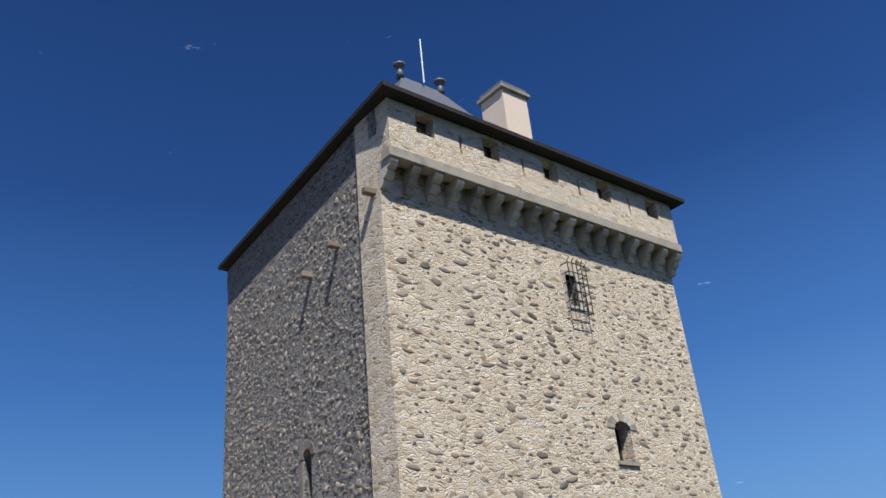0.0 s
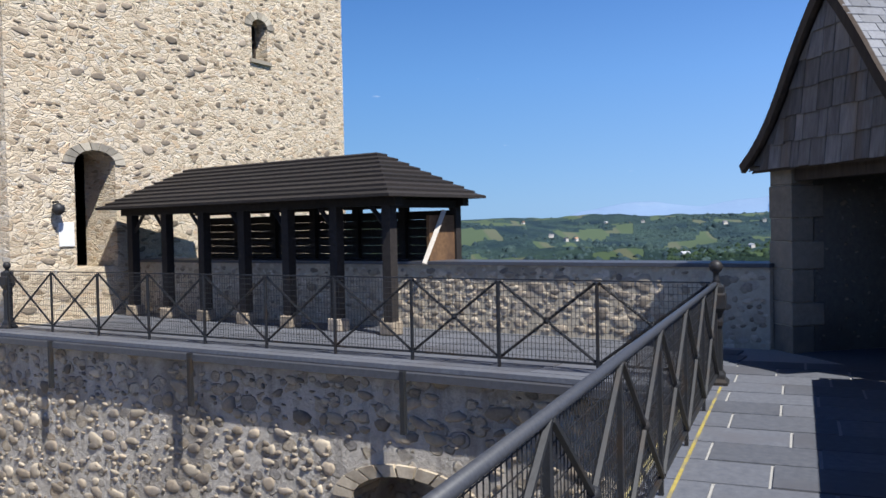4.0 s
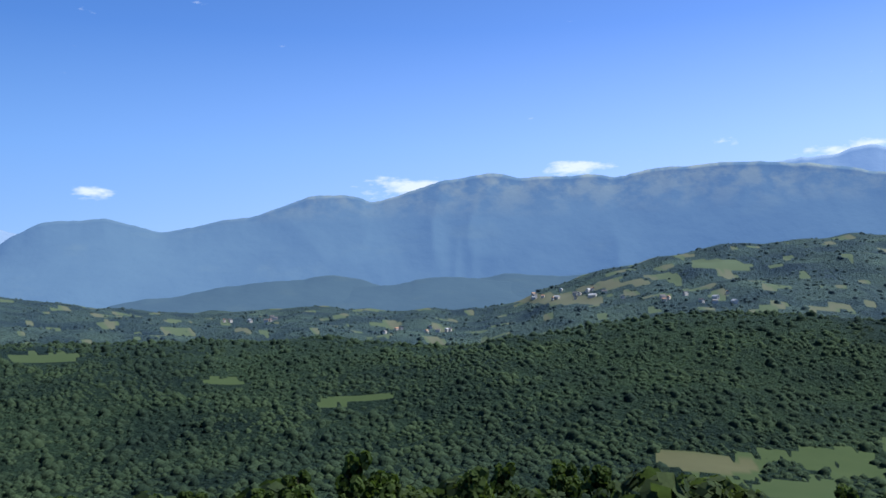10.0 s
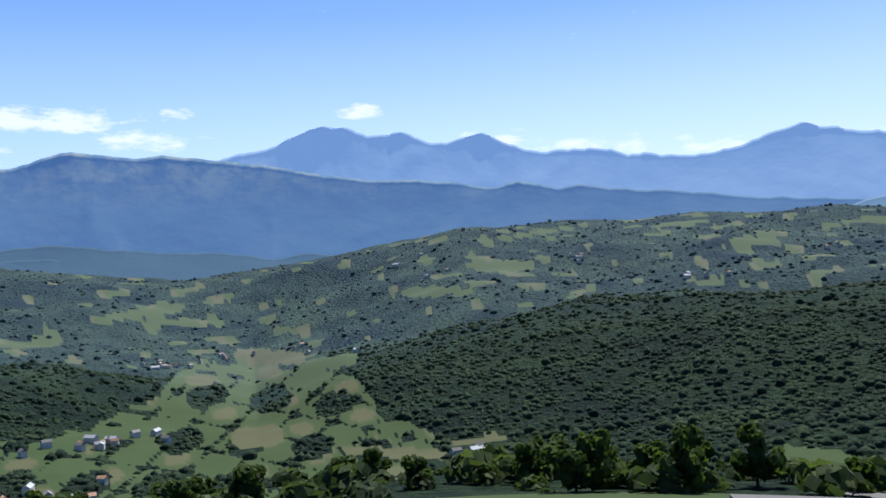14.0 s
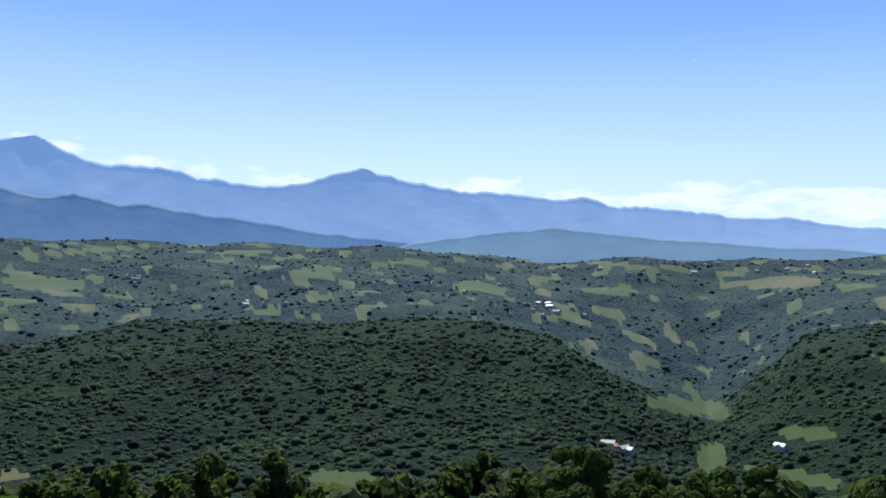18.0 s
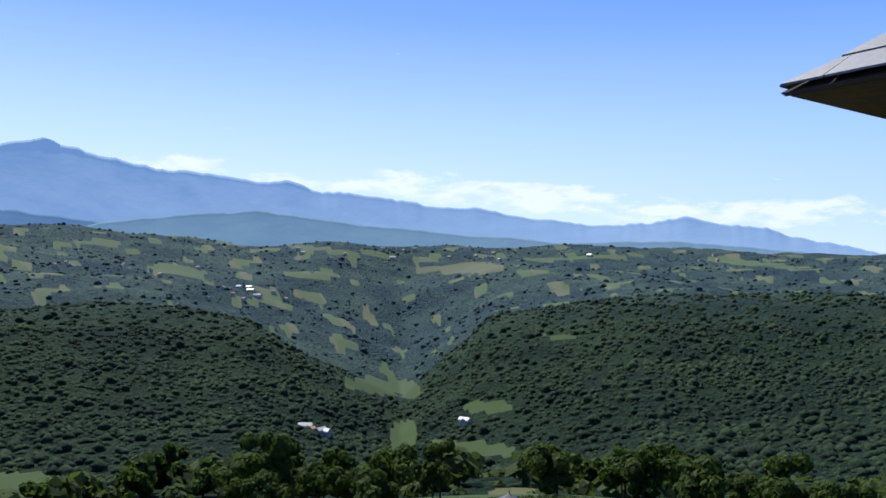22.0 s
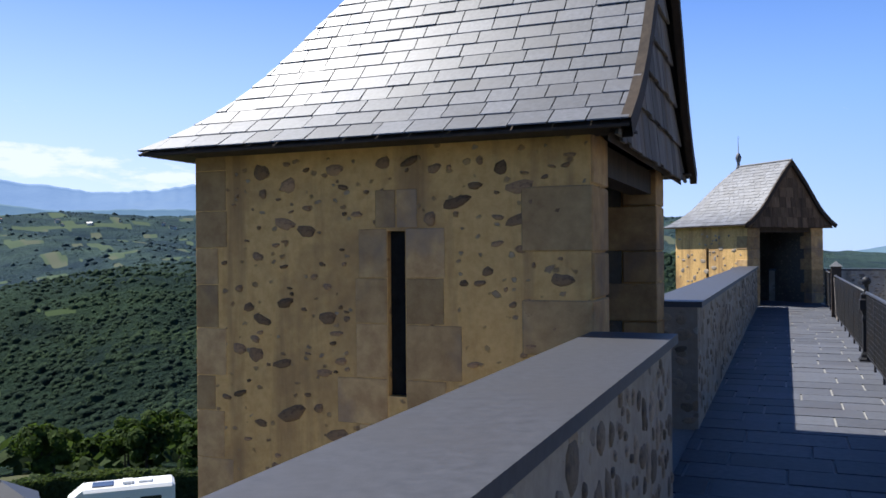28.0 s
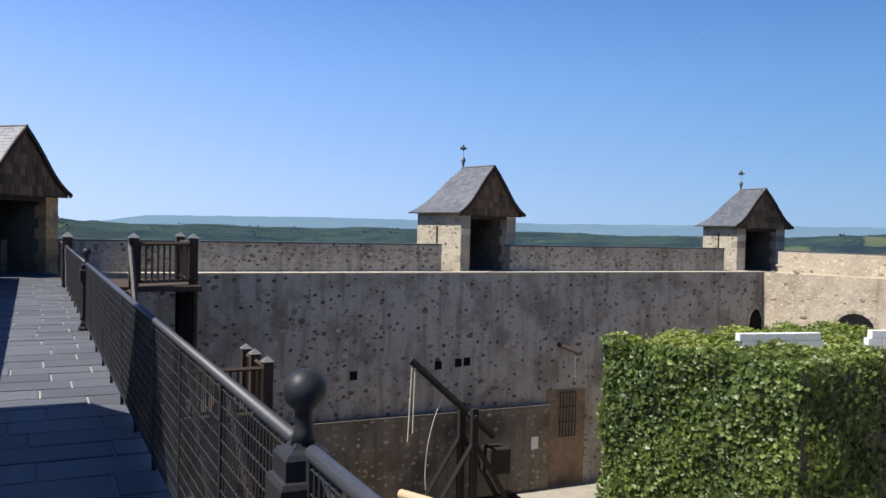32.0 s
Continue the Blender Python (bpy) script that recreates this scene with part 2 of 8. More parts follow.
STONE_TONES = ((0.24, 0.20, 0.15), (0.44, 0.37, 0.27), (0.34, 0.26, 0.17), (0.52, 0.46, 0.36), (0.17, 0.15, 0.13), (0.38, 0.35, 0.31))
WARM_TONES = ((0.24, 0.13, 0.07), (0.36, 0.25, 0.13), (0.16, 0.09, 0.06), (0.34, 0.30, 0.23), (0.30, 0.17, 0.08))
PALE_TONES = ((0.56, 0.47, 0.34), (0.44, 0.37, 0.27), (0.62, 0.54, 0.42), (0.50, 0.38, 0.26), (0.36, 0.31, 0.25), (0.58, 0.50, 0.40))
M_MORTAR = mat_rubble("pale_rubble_masonry", (0.37, 0.32, 0.24), (0.48, 0.42, 0.32), (0.30, 0.25, 0.185), PALE_TONES, 6.5, 0.50, 0.75)
# pale masonry copied darker, so the parapets' shade is painted into the colour
M_PARAPET = mat_rubble("shade_toned_parapet_masonry", (0.33, 0.29, 0.235), (0.44, 0.39, 0.32), (0.28, 0.235, 0.18), STONE_TONES, 7.0, 0.36, 0.8)
M_OCHRE = mat_rubble("ochre_rubble_masonry", (0.58, 0.345, 0.125), (0.74, 0.49, 0.20), (0.29, 0.175, 0.085), WARM_TONES, 9.0, 0.27, 0.8, streak=0.75)
M_GREYWALL = mat_mottled("grey_render", (0.40, 0.36, 0.30), (0.52, 0.47, 0.39), (0.28, 0.25, 0.21), 6, 0.35, 0.95, 0.5, 0.04)
M_RUBBLE = mat_rubble("grey_rubble_masonry", (0.38, 0.345, 0.30), (0.55, 0.505, 0.435), (0.21, 0.185, 0.155), STONE_TONES, 4.0, 0.52, 0.8, 0.95, 1.0, 0.12, 0.7)
M_DRESSED = mat_mottled("dressed_stone", (0.37, 0.33, 0.255), (0.48, 0.425, 0.335), (0.30, 0.27, 0.22), 25, 2.0, 0.9, 0.35, 0.015, rand=0.32)
M_STONE = mat_mottled("field_stone", (0.24, 0.20, 0.15), (0.36, 0.29, 0.21), (0.17, 0.15, 0.13), 22, 3.0, 0.9, 0.4, 0.015, rand=0.45)
M_STONE_WARM = mat_mottled("warm_field_stone", (0.24, 0.14, 0.075), (0.34, 0.22, 0.12), (0.14, 0.09, 0.06), 22, 3.0, 0.9, 0.4, 0.015, rand=0.5)
M_STONE_LIGHT = mat_mottled("pale_stone", (0.36, 0.30, 0.22), (0.47, 0.40, 0.30), (0.28, 0.23, 0.17), 22, 3.0, 0.9, 0.4, 0.015, rand=0.30)
M_SLATE = mat_mottled("roof_slate", (0.068, 0.073, 0.085), (0.125, 0.13, 0.147), (0.09, 0.09, 0.096), 30, 2.5, 0.52, 0.15, 0.004, 1.0, rand=0.3)
M_SLATE_FLAT = mat_mottled("slate_coping", (0.040, 0.042, 0.050), (0.070, 0.073, 0.086), (0.054, 0.054, 0.060), 20, 1.5, 0.52, 0.25, 0.004, 0.6, rand=0.1)
M_PAVING = mat_mottled("slate_paving", (0.075, 0.08, 0.095), (0.13, 0.135, 0.15), (0.095, 0.095, 0.105), 16, 1.4, 0.6, 0.2, 0.005, 0.4, rand=0.18)
M_JOINT = mat_mottled("pale_joint", (0.27, 0.265, 0.25), (0.36, 0.35, 0.33), None, 40, 2, 0.95, 0.2, 0.005)
M_SHINGLE = mat_mottled("weathered_shingle", (0.10, 0.09, 0.085), (0.21, 0.19, 0.175), (0.15, 0.11, 0.075), 20, 2.0, 0.85, 0.4, 0.006, rand=0.35, stretch=(1, 1, 0.15))
M_SHINGLE_BROWN = mat_mottled("brown_shingle", (0.11, 0.070, 0.042), (0.20, 0.135, 0.085), (0.08, 0.055, 0.04), 20, 2.0, 0.85, 0.4, 0.006, rand=0.35, stretch=(1, 1, 0.15))
M_OAK = mat_mottled("dark_oak", (0.035, 0.026, 0.02), (0.075, 0.055, 0.04), (0.05, 0.035, 0.025), 18, 1.5, 0.8, 0.4, 0.006, rand=0.2, stretch=(1, 1, 0.12))
M_OAK_WARM = mat_mottled("brown_oak", (0.10, 0.055, 0.028), (0.17, 0.10, 0.05), (0.07, 0.04, 0.025), 18, 1.5, 0.8, 0.4, 0.006, rand=0.2)
M_IRON = mat_mottled("painted_iron", (0.014, 0.015, 0.017), (0.030, 0.031, 0.034), (0.032, 0.024, 0.018), 60, 4, 0.5, 0.2, 0.002, 0.3)
M_RAIL = mat_mottled("grey_steel_rail", (0.034, 0.036, 0.043), (0.060, 0.063, 0.072), None, 60, 4, 0.5, 0.1, 0.002, 0.5)
M_BLACK = mat_mottled("deep_shadow_void", (0.01, 0.01, 0.01), (0.02, 0.02, 0.02), None, 8, 2, 1.0, 0.0, 0.01, 0.0)
M_PLASTER = mat_mottled("chimney_render", (0.62, 0.50, 0.38), (0.68, 0.56, 0.44), None, 10, 1, 0.9, 0.1, 0.01)
M_WHITE = mat_mottled("white_paint", (0.72, 0.72, 0.70), (0.80, 0.80, 0.78), None, 10, 1, 0.5, 0.05, 0.005)
M_LEAD = mat_mottled("lead_finial", (0.10, 0.105, 0.11), (0.17, 0.17, 0.175), None, 30, 3, 0.5, 0.2, 0.005, 0.5)
# dressed stone darkened, painting in the shade on the turret front
M_JAMB = mat_mottled("shade_darkened_jamb_stone", (0.21, 0.175, 0.13), (0.30, 0.25, 0.19), (0.18, 0.155, 0.125), 16, 2.0, 0.9, 0.3, 0.01, rand=0.2)
M_BROWNSTONE = mat_mottled("brown_dressed_stone", (0.34, 0.205, 0.095), (0.56, 0.38, 0.18), (0.25, 0.185, 0.135), 7, 1.6, 0.9, 0.5, 0.02, rand=0.25)


# dark colour stands in for the shade inside the turrets
M_INNER = mat_rubble("shade_darkened_inner_masonry", (0.13, 0.115, 0.095), (0.19, 0.17, 0.14), (0.10, 0.085, 0.07), STONE_TONES, 7.0, 0.36, 0.5)
M_STREAKED = mat_rubble("streaked_old_masonry", (0.36, 0.33, 0.285), (0.50, 0.46, 0.39), (0.22, 0.195, 0.155), ((0.035, 0.033, 0.032), (0.10, 0.085, 0.07), (0.055, 0.048, 0.044), (0.15, 0.125, 0.10)), 4.2, 0.235, 0.9, 0.95, 0.8, 0.05, 0.75)
M_BLACKENED = mat_mottled("tarred_shingle", (0.014, 0.012, 0.011), (0.030, 0.025, 0.022), (0.022, 0.018, 0.016), 18, 1.5, 0.8, 0.4, 0.006, rand=0.25)

# ---- helpers for meshes ----
def finish(name, bm, material, parent=None, label="", smooth=False):
    me = bpy.data.meshes.new(name)
    bmesh.ops.recalc_face_normals(bm, faces=bm.faces)
    bm.to_mesh(me)
    bm.free()
    me.materials.append(material)
    if smooth:
        me.polygons.foreach_set("use_smooth", [True] * len(me.polygons))
    ob = new(name, me)
    if parent is not None:
        ob.parent = parent
    if label:
        ob["label"] = label
    return ob


def part(name, bm, material, parent, label="", smooth=False):
    return finish(name, bm, material, parent, label, smooth)


def empty(name, m, label="", category="", group="", kind=""):
    e = new(name)
    e.matrix_world = m
    return tagged(e, label, category, group, kind)


def axes(x, y, z, az):
    """Local frame: Y points to azimuth az (clockwise from north), X to its right, Z up."""
    a = radians(az)
    m = Matrix(((math.cos(a), math.sin(a), 0, x), (-math.sin(a), math.cos(a), 0, y), (0, 0, 1, z), (0, 0, 0, 1)))
    return m


def add_box(bm, x0, x1, y0, y1, z0, z1, m=None):
    vs = [bm.verts.new((x, y, z)) for z in (z0, z1) for y in (y0, y1) for x in (x0, x1)]
    if m is not None:
        for v in vs:
            v.co = m @ v.co
    for f in ((0, 2, 3, 1), (4, 5, 7, 6), (0, 1, 5, 4), (2, 6, 7, 3), (0, 4, 6, 2), (1, 3, 7, 5)):
        bm.faces.new([vs[i] for i in f])
    return vs


def box(*a, m=None, bevel=0.0):
    bm = bmesh.new()
    add_box(bm, *a, m=m)
    if bevel:
        bmesh.ops.bevel(bm, geom=bm.edges[:], offset=bevel, segments=1, affect='EDGES')
    return bm


def add_prism(bm, poly, z0, z1):
    lo = [bm.verts.new((x, y, z0)) for x, y in poly]
    hi = [bm.verts.new((x, y, z1)) for x, y in poly]
    n = len(poly)
    bm.faces.new(lo[::-1])
    bm.faces.new(hi)
    for i in range(n):
        j = (i + 1) % n
        bm.faces.new((lo[i], lo[j], hi[j], hi[i]))


def prism(poly, z0, z1):
    bm = bmesh.new()
    add_prism(bm, poly, z0, z1)
    return bm


def add_bar(bm, a, b, r, sides=6):
    """A round bar from a to b."""
    a, b = Vector(a), Vector(b)
    q = (b - a).to_track_quat('Z', 'Y').to_matrix()
    rings = []
    for p in (a, b):
        rings.append([bm.verts.new(p + q @ Vector((r * math.cos(2 * math.pi * i / sides), r * math.sin(2 * math.pi * i / sides), 0))) for i in range(sides)])
    for i in range(sides):
        j = (i + 1) % sides
        bm.faces.new((rings[0][i], rings[0][j], rings[1][j], rings[1][i]))
    bm.faces.new(rings[0][::-1])
    bm.faces.new(rings[1])


def add_lathe(bm, profile, sides=12, m=None):
    rings = []
    for r, z in profile:
        ring = []
        for i in range(sides):
            a = 2 * math.pi * i / sides
            p = Vector((max(r, 0.0005) * math.cos(a), max(r, 0.0005) * math.sin(a), z))
            ring.append(bm.verts.new(m @ p if m is not None else p))
        rings.append(ring)
    for k in range(len(rings) - 1):
        for i in range(sides):
            j = (i + 1) % sides
            bm.faces.new((rings[k][i], rings[k][j], rings[k + 1][j], rings[k + 1][i]))
    bm.faces.new(rings[0][::-1])
    bm.faces.new(rings[-1])


def wall_panel(bm, x0, x1, z0, z1, y0, y1, holes=()):
    """A wall in the local xz plane from y0 to y1, with rectangular holes (xa, xb, za, zb) that go through it."""
    xs = sorted({x0, x1, *[h[0] for h in holes], *[h[1] for h in holes]})
    zs = sorted({z0, z1, *[h[2] for h in holes], *[h[3] for h in holes]})
    xs = [x for x in xs if x0 <= x <= x1]
    zs = [z for z in zs if z0 <= z <= z1]
    vert = {}

    def v(i, k, y):
        if (i, k, y) not in vert:
            vert[(i, k, y)] = bm.verts.new((xs[i], y, zs[k]))
        return vert[(i, k, y)]

    def solid(i, k):
        if not (0 <= i < len(xs) - 1 and 0 <= k < len(zs) - 1):
            return False
        cx, cz = (xs[i] + xs[i + 1]) / 2, (zs[k] + zs[k + 1]) / 2
        return not any(h[0] < cx < h[1] and h[2] < cz < h[3] for h in holes)
    for i in range(len(xs) - 1):
        for k in range(len(zs) - 1):
            if not solid(i, k):
                continue
            bm.faces.new((v(i, k, y0), v(i + 1, k, y0), v(i + 1, k + 1, y0), v(i, k + 1, y0)))
            bm.faces.new((v(i, k, y1), v(i, k + 1, y1), v(i + 1, k + 1, y1), v(i + 1, k, y1)))
            if not solid(i - 1, k):
                bm.faces.new((v(i, k, y0), v(i, k + 1, y0), v(i, k + 1, y1), v(i, k, y1)))
            if not solid(i + 1, k):
                bm.faces.new((v(i + 1, k, y0), v(i + 1, k, y1), v(i + 1, k + 1, y1), v(i + 1, k + 1, y0)))
            if not solid(i, k - 1):
                bm.faces.new((v(i, k, y0), v(i, k, y1), v(i + 1, k, y1), v(i + 1, k, y0)))
            if not solid(i, k + 1):
                bm.faces.new((v(i, k + 1, y0), v(i + 1, k + 1, y0), v(i + 1, k + 1, y1), v(i, k + 1, y1)))
    return bm

# ---- landscape: one sheet of ground from the castle mound to the mountains ----
EYE = 1.65


def bearing(a):
    """Bearing in the wide valley view to azimuth round the castle."""
    return VIEW + 1.97 * (a - 17.8)


def view_bearing(az):
    return 17.8 + (az - VIEW) / 1.97


def lift(el):
    return np.tan(np.radians(2.03 * np.asarray(el)))


RINGS = np.concatenate([np.linspace(14, 60, 10), np.geomspace(66, 4900, 190)])
AZ0 = -22.0     # where the round of azimuths begins
AZ = np.concatenate([np.arange(AZ0, 213, 0.22), np.arange(213, AZ0 + 360, 1.5)])
CTRL_R = np.array([14, 45, 90, 160, 300, 480, 680, 900, 1250, 1600, 1950, 2300, 2800, 3500, 4900])
BEAR = np.array([14, 20, 26, 30, 33, 36, 40, 44, 48, 52, 56, 60, 62, 65, 69, 73, 77, 82, 87, 90, 92, 95, 100, 106, 112])
# how high each belt of country stands in the view, from near to far
BELTS = {300: [-7.5, -7.4, -7.3, -7.3, -7.2, -7.2, -7.3, -7.2, -7, -7, -7, -7, -7, -7.2, -7.5, -7.6, -7.5, -7.3, -7, -6.9, -7.2, -7.5, -6.6, -6.2, -6],
         480: [-5.4, -5.4, -5.3, -5.2, -5.2, -5.2, -5.2, -5.5, -5.6, -5.5, -5.5, -5.6, -5.6, -5.6, -5.5, -5.3, -5, -4.6, -4.6, -5.2, -5.6, -5.6, -4.6, -4.3, -4],
         680: [-2.7, -2.7, -2.7, -2.7, -2.7, -2.7, -2.5, -2.6, -3.4, -3.6, -3.9, -4.6, -4.5, -3.8, -3.1, -2.7, -2.5, -2.6, -3, -4.1, -4.7, -3.2, -2.2, -2, -1.8],
         900: [-1.45, -1.5, -1.65, -1.68, -1.75, -1.85, -1.3, -1.05, -1.2, -1.75, -2.25, -3.25, -3.95, -2.75, -1.75, -1.05, -0.85, -0.95, -1.55, -2.85, -3.85, -1.25, -0.55, -0.35, -0.15],
         1250: [-1.48, -1.56, -1.75, -1.77, -1.88, -1.95, -1.35, -1.01, -1.13, -1.66, -2.15, -3.08, -3.67, -2.56, -1.6, -1, -0.8, -0.92, -1.48, -2.61, -3.49, -1.21, -0.6, -0.44, -0.26],
         1600: [-0.73, -0.89, -1.18, -1.18, -1.37, -1.38, -0.64, -0.1, -0.12, -0.61, -1.09, -1.84, -2.16, -1.28, -0.4, -0.04, 0.16, -0.02, -0.47, -1.19, -1.77, -0.28, 0.08, 0.16, 0.27],
         1950: [-0.13, -0.36, -0.78, -0.75, -1.03, -0.98, -0.09, 0.68, 0.76, 0.32, -0.14, -0.69, -0.72, -0.08, 0.7, 0.8, 1, 0.75, 0.41, 0.16, -0.09, 0.52, 0.62, 0.6, 0.65],
         2300: [0.28, -0.02, -0.51, -0.46, -0.8, -0.71, 0.28, 1.21, 1.35, 0.95, 0.49, 0.08, 0.25, 0.72, 1.43, 1.35, 1.55, 1.26, 1, 1.06, 1.03, 1.06, 0.98, 0.89, 0.9],
         2800: [0.38, 0.08, -0.42, -0.37, -0.72, -0.62, 0.38, 1.33, 1.48, 1.08, 0.63, 0.23, 0.43, 0.88, 1.58, 1.48, 1.68, 1.38, 1.13, 1.23, 1.23, 1.18, 1.08, 0.98, 0.98],
         3500: [0.23, -0.07, -0.57, -0.52, -0.87, -0.77, 0.23, 1.18, 1.33, 0.93, 0.48, 0.08, 0.28, 0.73, 1.43, 1.33, 1.53, 1.23, 0.98, 1.08, 1.08, 1.03, 0.93, 0.83, 0.83],
         4900: [0.08, -0.22, -0.72, -0.67, -1.02, -0.92, 0.08, 1.03, 1.18, 0.78, 0.33, -0.07, 0.13, 0.58, 1.28, 1.18, 1.38, 1.08, 0.83, 0.93, 0.93, 0.88, 0.78, 0.68, 0.68]}
NEAR_Z = {14: -9.5, 45: -15.0, 90: -23.0, 160: -35.0}
LAWN_LIFT = {14: 0.0, 45: 1.6, 90: 3.0, 160: 1.5}      # the lawn east of the walls stands higher
PLAIN = {300: -40, 480: -45, 680: -40, 900: -42, 1250: -38, 1600: -36, 1950: -34, 2300: -30, 2800: -28, 3500: -24, 4900: -20}
NORTH = {300: -45, 480: -48, 680: -50, 900: -46, 1250: -30, 1600: -20, 1950: -8, 2300: 4, 2800: 14, 3500: 17, 4900: 20}


def smooth01(x):
    x = np.clip(x, 0, 1)
    return x * x * (3 - 2 * x)


def lattice(u, v, seed):
    """Smooth random relief between 0 and 1 over the plane."""
    g = np.random.RandomState(seed * 17 + 5).uniform(0, 1, (64, 64))
    iu, iv = np.floor(u).astype(int), np.floor(v).astype(int)
    fu, fv = smooth01(u - iu), smooth01(v - iv)
    a, b_ = g[iu % 64, iv % 64], g[(iu + 1) % 64, iv % 64]
    c, d = g[iu % 64, (iv + 1) % 64], g[(iu + 1) % 64, (iv + 1) % 64]
    return (a + (b_ - a) * fu) * (1 - fv) + (c + (d - c) * fu) * fv


def ripple(x, y):
    return (np.sin(x * 0.0051 + 1.3) * np.cos(y * 0.0063 + 0.4) + 0.6 * np.sin(x * 0.013 + y * 0.011) + 0.35 * np.sin(x * 0.031 - y * 0.027 + 2.0)
            + 0.28 * np.sin(x * 0.047 + 0.5) * np.sin(y * 0.043))


def land_z(r, az):
    """Height of the ground at distance r and azimuth az (arrays)."""
    r, az = np.broadcast_arrays(np.asarray(r, float), np.asarray(az, float))
    az = np.where(az < AZ0, az + 360, az)
    b = view_bearing(az)
    w_land = smooth01((az + 2) / 12) * smooth01((211 - az) / 9)
    w_north = 1 - smooth01((az + 2) / 12) + smooth01((az - 250) / 25)
    cols = []
    for rc in CTRL_R:
        rc = int(rc)
        if rc in NEAR_Z:
            cols.append(NEAR_Z[rc] + LAWN_LIFT[rc] * np.exp(-((az - 162) / 13) ** 2))
        else:
            land = EYE + rc * lift(np.interp(b, BEAR, BELTS[rc]))
            other = PLAIN[rc] + (NORTH[rc] - PLAIN[rc]) * np.clip(w_north, 0, 1)
            cols.append(land * w_land + other * (1 - w_land))
    cols = np.array(cols)
    lr = np.log(np.clip(r, 14, 4900))
    lc = np.log(CTRL_R.astype(float))
    i = np.clip(np.searchsorted(lc, lr) - 1, 0, len(lc) - 2)
    t = smooth01((lr - lc[i]) / (lc[i + 1] - lc[i])) * 0.5 + (lr - lc[i]) / (lc[i + 1] - lc[i]) * 0.5
    idx = np.indices(r.shape)
    z0 = cols[(i, *idx)]
    z1 = cols[(i + 1, *idx)]
    x, y = r * np.sin(np.radians(az)), r * np.cos(np.radians(az))
    fold = lattice(az * 0.085 + 3 * lr, lr * 3.4, 31) + 0.5 * lattice(az * 0.21 - 4 * lr, lr * 8.0, 32) - 0.75
    z0 = z0 + fold * r * 0.022 * smooth01((r - 330) / 400) * smooth01((3000 - r) / 900)
    z1 = z1 + (z0 - cols[(i, *idx)])
    return z0 + (z1 - z0) * t + ripple(x, y) * np.clip((r - 150) / 110, 0, 13) * 0.62


# meadows: bearing, height in the view, width and depth in degrees of it, tone
MEADOWS = [(25.0, -7.4, 2.6, 0.5, 0), (31.8, -3.3, 2.6, 0.22, 0), (27.5, -2.6, 1.4, 0.14, 0), (30.8, 0.1, 2.4, 0.3, 0), (22.0, -1.6, 2.2, 0.2, 0),
           (38.5, -0.2, 3.4, 0.25, 1), (40.5, 0.2, 2.4, 0.15, 1), (44.0, 0.75, 1.8, 0.25, 0), (50.0, 1.5, 1.6, 0.3, 1), (52.6, 0.1, 2.6, 0.18, 1),
           (42.9, -5.3, 2.6, 0.45, 1), (47.0, -5.0, 2.0, 0.3, 0), (49.3, -4.6, 2.0, 0.35, 0), (55.4, -1.4, 1.8, 0.2, 0), (58.5, -0.7, 3.0, 0.22, 0), (59.5, -1.0, 1.4, 0.2, 0),
           (57.5, -4.3, 5.0, 0.35, 0), (62.0, -4.8, 1.8, 0.5, 1), (62.5, -2.3, 2.6, 0.35, 1), (64.5, -2.6, 2.0, 0.3, 0), (60.3, -2.9, 1.0, 0.25, 1),
           (46.0, -6.0, 2.4, 0.4, 0), (51.5, -5.6, 2.6, 0.5, 0), (66.5, -5.6, 4.0, 0.25, 1), (69.5, -5.3, 2.0, 0.2, 1), (68.2, -0.45, 2.4, 0.25, 0),
           (70.5, 0.3, 2.4, 0.3, 0), (71.5, 1.3, 3.4, 0.12, 0), (78.8, 0.65, 1.5, 0.25, 0), (76.5, 1.35, 2.0, 0.12, 0), (82.0, 1.1, 1.8, 0.12, 0), (84.5, 0.3, 2.0, 0.25, 0),
           (77.4, -0.5, 1.2, 0.2, 0), (80.0, -5.9, 2.4, 0.45, 0), (84.5, -6.9, 7.0, 0.25, 0), (87.4, -0.6, 1.2, 0.25, 0), (91.4, -3.4, 2.6, 0.4, 0), (92.1, -5.0, 0.9, 0.8, 0),
           (95.0, -4.0, 1.8, 0.3, 0), (94.5, -5.3, 2.8, 0.3, 0), (95.8, -6.6, 1.6, 0.3, 1), (90.0, 1.0, 4.0, 0.14, 0), (94.0, 0.5, 3.0, 0.25, 1), (98.0, 0.9, 4.0, 0.12, 0), (103.5, 0.75, 2.4, 0.12, 0),
           (89.0, 0.2, 1.2, 0.2, 0), (97.5, -1.7, 1.6, 0.12, 0), (33.0, 1.2, 1.6, 0.15, 0), (47.5, -0.6, 2.2, 0.12, 1)]


def meadow_mask(b, el):
    """Which meadow, if any, holds the point (tone + 1, else 0)."""
    out = np.zeros(np.broadcast(b, el).shape, int)
    for i, (mb, me, w, d, tone) in enumerate(MEADOWS):
        d = d * 1.35
        sk = 0.10 * math.sin(i * 2.4)
        u, v = (b - mb) / (w / 2), (el - me - sk * (b - mb)) / (d / 2)
        edge = 1 + 0.22 * np.sin(b * (5 + i % 3) + i) + 0.12 * np.sin(b * 17 + el * 23 + i)
        out = np.where((np.abs(u) ** 3 + np.abs(v) ** 3) < edge, tone + 1, out)
    return out


